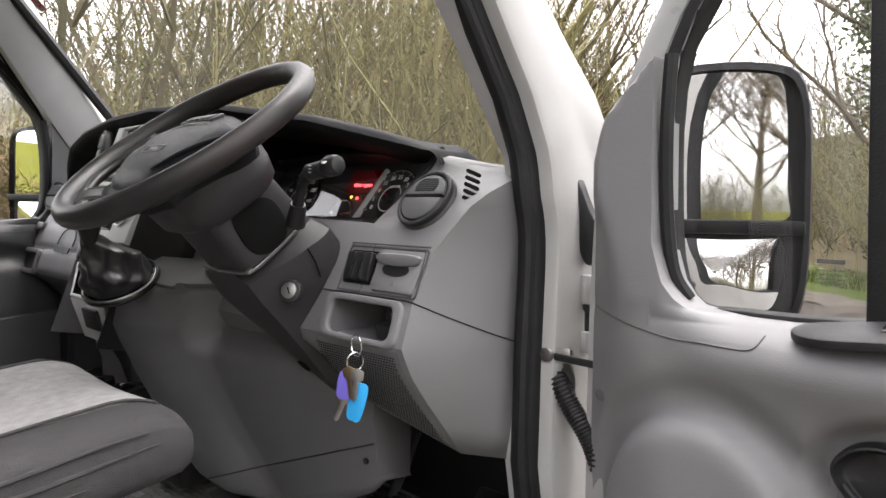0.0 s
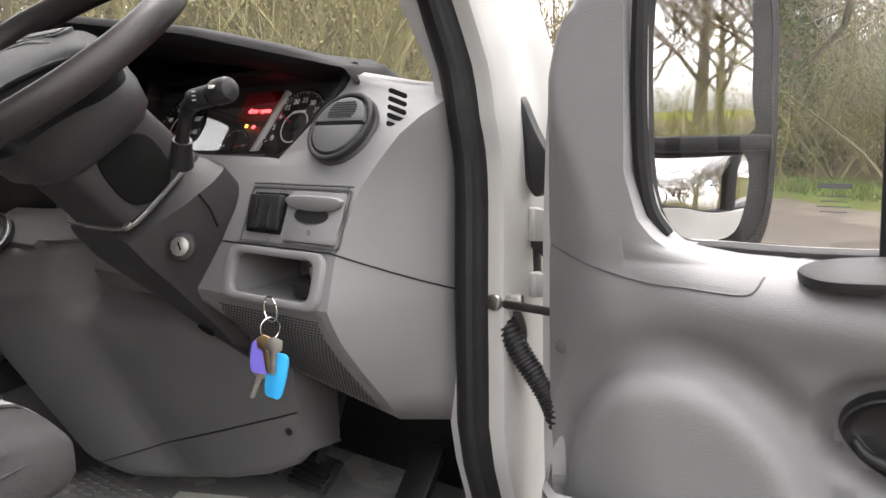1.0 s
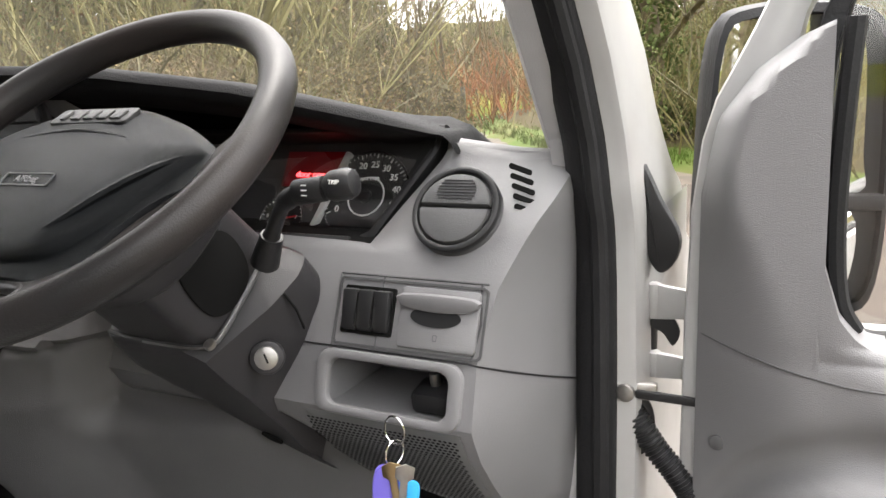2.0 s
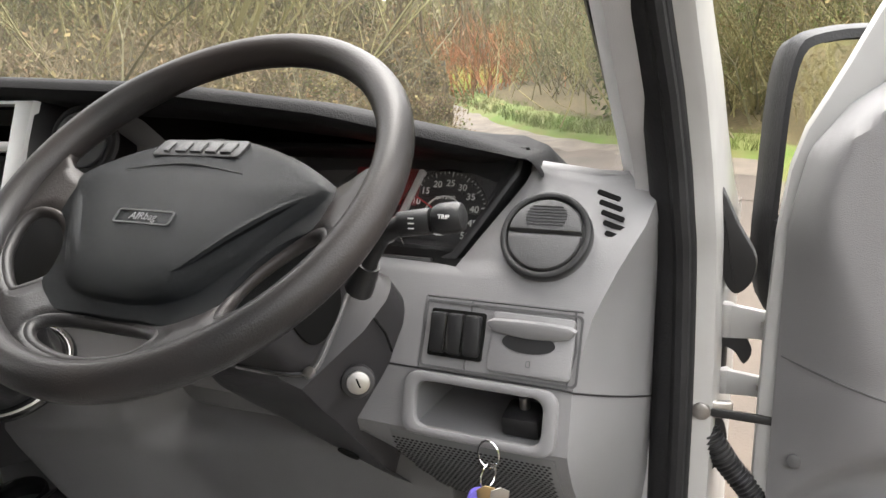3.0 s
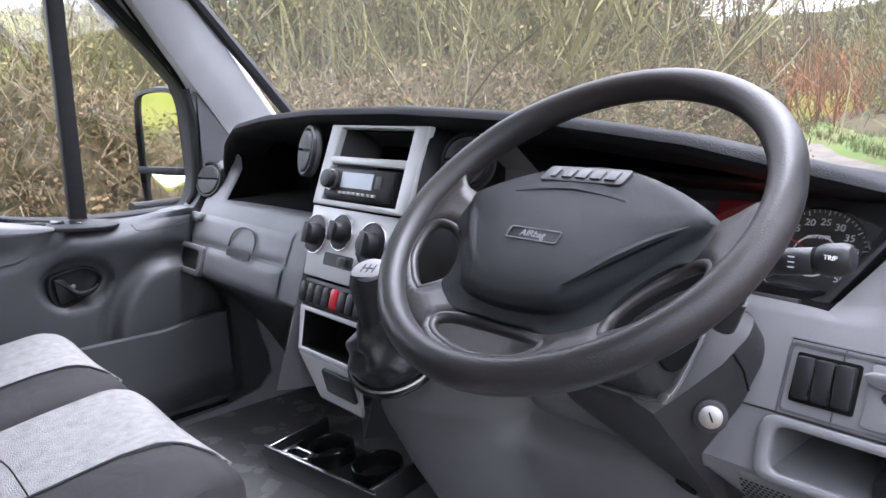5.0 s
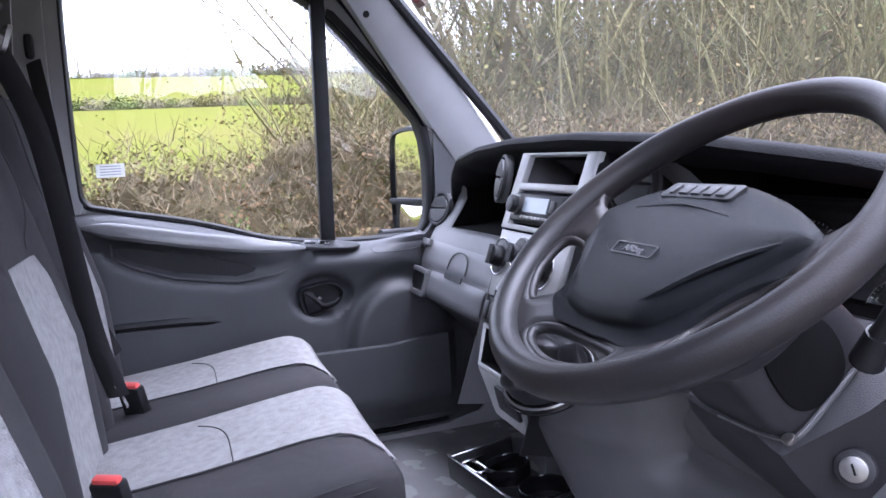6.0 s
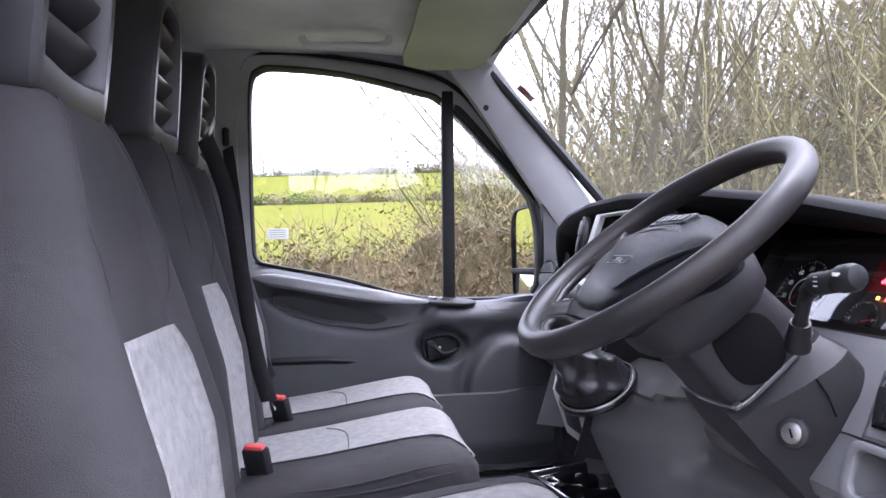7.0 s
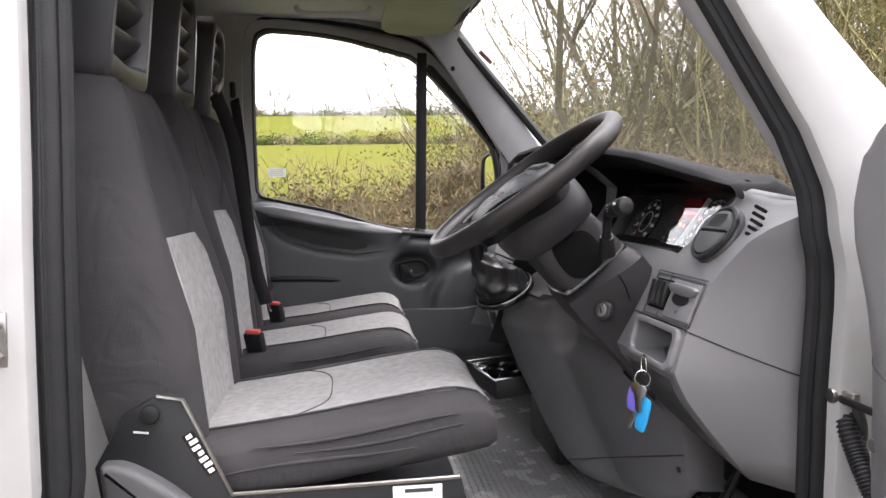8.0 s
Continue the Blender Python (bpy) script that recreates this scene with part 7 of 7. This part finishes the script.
for k in range(120):
    t = rng.random()
    x0, y0 = lerp(t, (0, 0.35, 0.7, 1), (-7.2, -7.0, -9.5, -14)), lerp(t, (0, 0.35, 0.7, 1), (1.6, 6.0, 12.0, 20.0))
    o = rng.random() ** 1.3 * 7.0
    plant("thicket_bush", bushes[rng.randrange(4)], x0 - 0.8 * o, y0 + 0.35 * o, rng.uniform(0.95, 1.75), "dense brown-green winter bush in the thicket", "shrub", "thicket bushes")
for k in range(22):
    t = rng.random()
    x0, y0 = lerp(t, (0, 0.5, 1), (-9.5, -8.5, -15)), lerp(t, (0, 0.5, 1), (2.6, 9.0, 20.0))
    o = rng.uniform(0, 6)
    plant("willow_thicket", willows[rng.randrange(3)], x0 - 0.8 * o, y0 + 0.35 * o, rng.uniform(0.8, 1.5), "bare multi-stemmed willow thicket", "shrub", "willow thickets")
for x, y in ((-9.6, 23.5), (-8.6, 22.6), (-9.0, 25.5)):
    plant("russet_bush", russets[0], x, y, 1.3, "russet-brown leafy bush by the gate", "shrub", "russet bushes")
for k in range(38):
    t = rng.uniform(0.1, 1.0)
    p = fine_b[min(int(t * len(fine_b)), len(fine_b) - 1)]
    o = rng.uniform(4.5, 16)
    plant("woodland_sapling", saplings[rng.randrange(3)], p.x + 0.75 * o, p.y + 0.75 * o, rng.uniform(0.9, 1.4), "slender ivy-clad woodland saplings", "tree", "woodland saplings", z=GROUND + 0.4)


def tree_meshes(seed, hgt, r, ivy):
    """A short bole, forking limbs, branches and a haze of twigs."""
    g = Growth(seed)
    trunk = g.stem(Vector((0, 0, -0.2)), Vector((0.05, 0.02, 1)), hgt * 0.50, r, 0, 0, 8, 0.10)
    limbs = []
    for k in range(13):
        c = trunk[min(8, 3 + k * 6 // 13)]
        a_ = k * 2.4 + g.rng.uniform(-0.4, 0.4)
        lm = g.stem(c, Vector((math.cos(a_), math.sin(a_), g.rng.uniform(0.15, 0.9))), hgt * g.rng.uniform(0.26, 0.42), r * 0.36, 0, 0, 7, 0.26, 0.16)
        limbs.append(lm)
        for j in (3, 5):
            d = (lm[j] - lm[j - 1]).normalized() + Vector((g.rng.uniform(-1, 1), g.rng.uniform(-1, 1), g.rng.uniform(-0.1, 0.9))) * 0.8
            limbs.append(g.stem(lm[j], d, hgt * g.rng.uniform(0.14, 0.24), r * 0.17, 0, 0, 6, 0.26, 0.12))
    body = g.mesh("trunk", BARK)
    t = Growth(seed + 1)
    for lm in limbs:
        for k in range(2, len(lm)):
            for _ in range(2):
                d = (lm[k] - lm[k - 1]).normalized() * 0.7 + Vector((t.rng.uniform(-1, 1), t.rng.uniform(-1, 1), t.rng.uniform(-0.3, 0.9)))
                t.stem(lm[k], d, hgt * t.rng.uniform(0.08, 0.16), 0.020, 2, 4, 4, 0.32, 0.1, 0.6)
    crown = t.mesh("crown", BARK)
    iv = None
    if ivy:
        q = Growth(seed + 2)
        for _ in range(4200):
            k = q.rng.randrange(len(trunk) - 1)
            c = trunk[k].lerp(trunk[k + 1], q.rng.random())
            w = r * (1.1 + 2.4 * q.rng.random() ** 2)
            a_ = q.rng.uniform(0, 6.283)
            q.leaf(c + Vector((math.cos(a_) * w, math.sin(a_) * w, q.rng.uniform(-0.2, 0.2))), 0.07)
        iv = q.mesh("ivy", LEAF)
    return body, crown, iv


TREES = [tree_meshes(100 + 10 * k, 13.0, 0.28, k == 1) for k in range(3)]


def tree(k, x, y, s, label):
    t_ = thing("tree", label, "tree", "trees")
    t_.matrix_world = Matrix.Translation((x, y, height(x, y))) @ pose(0, 0, 0, 0, 0, rng.uniform(0, 360)) @ Matrix.Scale(s, 4)
    for nm, me in zip(("trunk", "crown", "ivy"), TREES[k]):
        if me:
            o = new(nm, me)
            o.parent = t_


tree(0, 1.2, 17.5, 1.0, "large bare oak with spreading limbs")
tree(1, -6.5, 30, 1.1, "tall winter tree covered in ivy")
tree(1, -15.1, 26.8, 1.05, "tall winter tree covered in ivy")
tree(0, -22, 22, 1.0, "bare tree behind the thicket")
tree(1, -1.7, 14.0, 0.9, "thick ivy-covered trunk beside the lane")
tree(0, -9.8, 14.8, 1.0, "large bare oak with brown bark")
tree(2, 17, -27, 0.9, "bare spreading roadside tree")
tree(0, 11.5, -15, 1.0, "bare spreading roadside tree")
tree(2, 15.5, -31, 1.0, "bare spreading roadside tree")
tree(0, 12.8, -17.5, 1.0, "bare spreading roadside tree")
tree(2, 13.5, -13.5, 0.9, "bare spreading roadside tree")
tree(2, 15, -15, 1.0, "bare spreading roadside tree")
tree(0, 20, -20, 1.1, "bare spreading roadside tree")
tree(2, 13, -21, 1.0, "bare spreading roadside tree")
tree(2, 7.5, 16, 1.0, "bare winter tree beside the lane")
tree(2, 4.5, -17, 0.95, "bare spreading roadside tree")
tree(0, 8.0, -24, 1.0, "bare spreading roadside tree")
tree(2, 0.5, -32, 1.0, "bare spreading roadside tree")
tree(0, 22, -24, 0.9, "bare spreading roadside tree")
for k in range(22):
    plant("roadside_bush", bushes[rng.randrange(4)], 8.5 + rng.uniform(0, 2.5), -34 + 1.8 * k, rng.uniform(0.9, 1.4), "bare brown roadside bush", "shrub", "roadside bushes")
# Pasture hedgerows and the trees on the skyline.
puffs = []
for s in range(3):
    g = Growth(300 + s)
    for _ in range(420):
        p = Vector((g.rng.gauss(0, 1), g.rng.gauss(0, 1), abs(g.rng.gauss(0, 0.8))))
        g.leaf(p * 0.55, 0.10)
    puffs.append(g.mesh("far_bush", TWIG if s else LEAF))
for k in range(120):
    plant("field_hedge", puffs[rng.randrange(3)], -118 + rng.uniform(-1.5, 1.5), -95 + k * 1.7, rng.uniform(1.2, 2.4), "low brown hedgerow across the pasture", "hedge", "field hedgerow")
for k in range(90):
    plant("skyline_bush", puffs[rng.randrange(3)], -296 + rng.uniform(-6, 6), -165 + k * 4, rng.uniform(2.2, 5.5), "grey-green hedge on the far skyline", "hedge", "skyline hedge")
for y, s in ((-44, 1.0), (-29, 1.35), (-25, 1.1), (-14, 1.4), (-9, 0.9), (8, 1.4), (12, 1.1), (26, 1.0), (45, 1.1), (66, 1.2)):
    tree(int(abs(y)) % 2 * 2, -290 + 0.3 * y, y, s, "bare tree on the far hedgerow")
for y, s in ((-24, 0.35), (9, 0.3)):
    tree(2, -116, y, s, "bare tree standing in the hedgerow")
# Field gate at the end of the lane.
gate = thing("field_gate", "weathered five-bar field gate at the end of the lane", "gate")
GATEWOOD = mat("weathered_gate_wood", (0.09, 0.08, 0.07), 0.9, scale=6, bump=0.6, bscale=40)
gm = Matrix.Translation((-9.9, 19.8, GROUND + 0.05)) @ pose(0, 0, 0, 0, 0, 20)
for q in range(5):
    part("bar", box(2.6, 0.04, 0.09, gm @ pose(0, 0, 0.25 + 0.22 * q), 0.005), GATEWOOD, gate)
for x in (-1.3, 1.3):
    part("post", box(0.14, 0.14, 1.4, gm @ pose(x, 0, 0.65), 0.01), GATEWOOD, gate)
part("brace", box(2.6, 0.03, 0.08, gm @ pose(0, 0.03, 0.7, 0, 18, 0), 0.004), GATEWOOD, gate)
# Far woodland all round the front and the right: overlapping stands of fine stems before a dark depth.
stands = []
for s in range(4):
    g = Growth(500 + s)
    for _ in range(18):
        p = Vector((g.rng.uniform(-5, 5), g.rng.uniform(-2, 2), 0))
        g.stem(p, Vector((g.rng.uniform(-0.12, 0.12), g.rng.uniform(-0.12, 0.12), 1)), g.rng.uniform(4.5, 9.5), 0.07, 2, 6, 5, 0.10)
    cut = len(g.f)
    for _ in range(1000):
        h = g.rng.random() ** 1.7
        g.leaf(Vector((g.rng.uniform(-5.5, 5.5), g.rng.uniform(-2.5, 2.5), 5.5 * h)), 0.09)
    stands.append(g.mesh("stand", (TWIG, TWIG_G, BARK, TWIG_G)[s], (LEAF, TWIG, TWIG_G, RUST)[s], split=cut))
for k in range(40):
    az = radians(-62 + k * 3.1 + rng.uniform(-0.8, 0.8))
    d = rng.uniform(27, 44)
    if abs(math.degrees(az) + 25) < 4:
        d += 10
    o = plant("woodland_stand", stands[(0, 1, 2, 1, 0, 3)[k % 6] if k % 11 == 0 else rng.randrange(3)], d * math.sin(az), d * math.cos(az), rng.uniform(0.75, 1.15), "far stand of bare winter trees", "woodland", "woodland", z=GROUND)
rows = [[], [], [], []]
for k in range(160):
    az = radians(-70 + k * 1.3)
    d = 56 + 6 * noise.noise(Vector((k * 0.13, 3, 0)))
    top = lerp(math.degrees(az), (-70, -50, -30, 140), (2.5, 4.5, 6.0, 7.0)) + 1.0 * noise.noise(Vector((k * 0.21, 0, 0))) + 0.9 * noise.noise(Vector((k * 0.9, 5, 0))) + 0.8 * noise.noise(Vector((k * 2.7, 9, 0)))
    for i, h in enumerate((-1, top * 0.4, top * 0.8, top)):
        rows[i].append(Vector((d * math.sin(az), d * math.cos(az), h)))
tagged(part("backdrop", sheet(rows), WOODBACK), "far brown winter woodland", "woodland", kind="structure")

# Grass tufts on both verges.
g = Growth(901)
for line, sgn, lo, hi in ((fine_b, 1, 0.05, 1.3), (fine_a, -1, 0.0, 2.2)):
    for _ in range(2600):
        k = g.rng.randrange(1, len(line) - 1)
        d = (line[k + 1] - line[k - 1]).normalized()
        c = line[k].lerp(line[k + 1], g.rng.random()) + Vector((d.y, -d.x, 0)) * sgn * g.rng.uniform(lo, hi)
        if c.y < -6:
            continue
        c.z = GROUND + 0.22 if sgn > 0 else GROUND + 0.08
        for _ in range(5):
            a_ = g.rng.uniform(0, 6.283)
            l_ = g.rng.uniform(0.06, 0.2)
            w_ = Vector((math.cos(a_), math.sin(a_), 0)) * 0.007
            tip = c + Vector((g.rng.uniform(-0.6, 0.6) * l_, g.rng.uniform(-0.6, 0.6) * l_, l_))
            b0 = c + Vector((g.rng.uniform(-0.1, 0.1), g.rng.uniform(-0.1, 0.1), -0.06))
            i0 = len(g.v)
            g.v += [tuple(b0 - w_), tuple(b0 + w_), tuple(tip)]
            g.f.append((i0, i0 + 1, i0 + 2))
tagged(new("grass", g.mesh("grass", GRASS)), "rough grass tufts on the verges", "grass", kind="stuff")
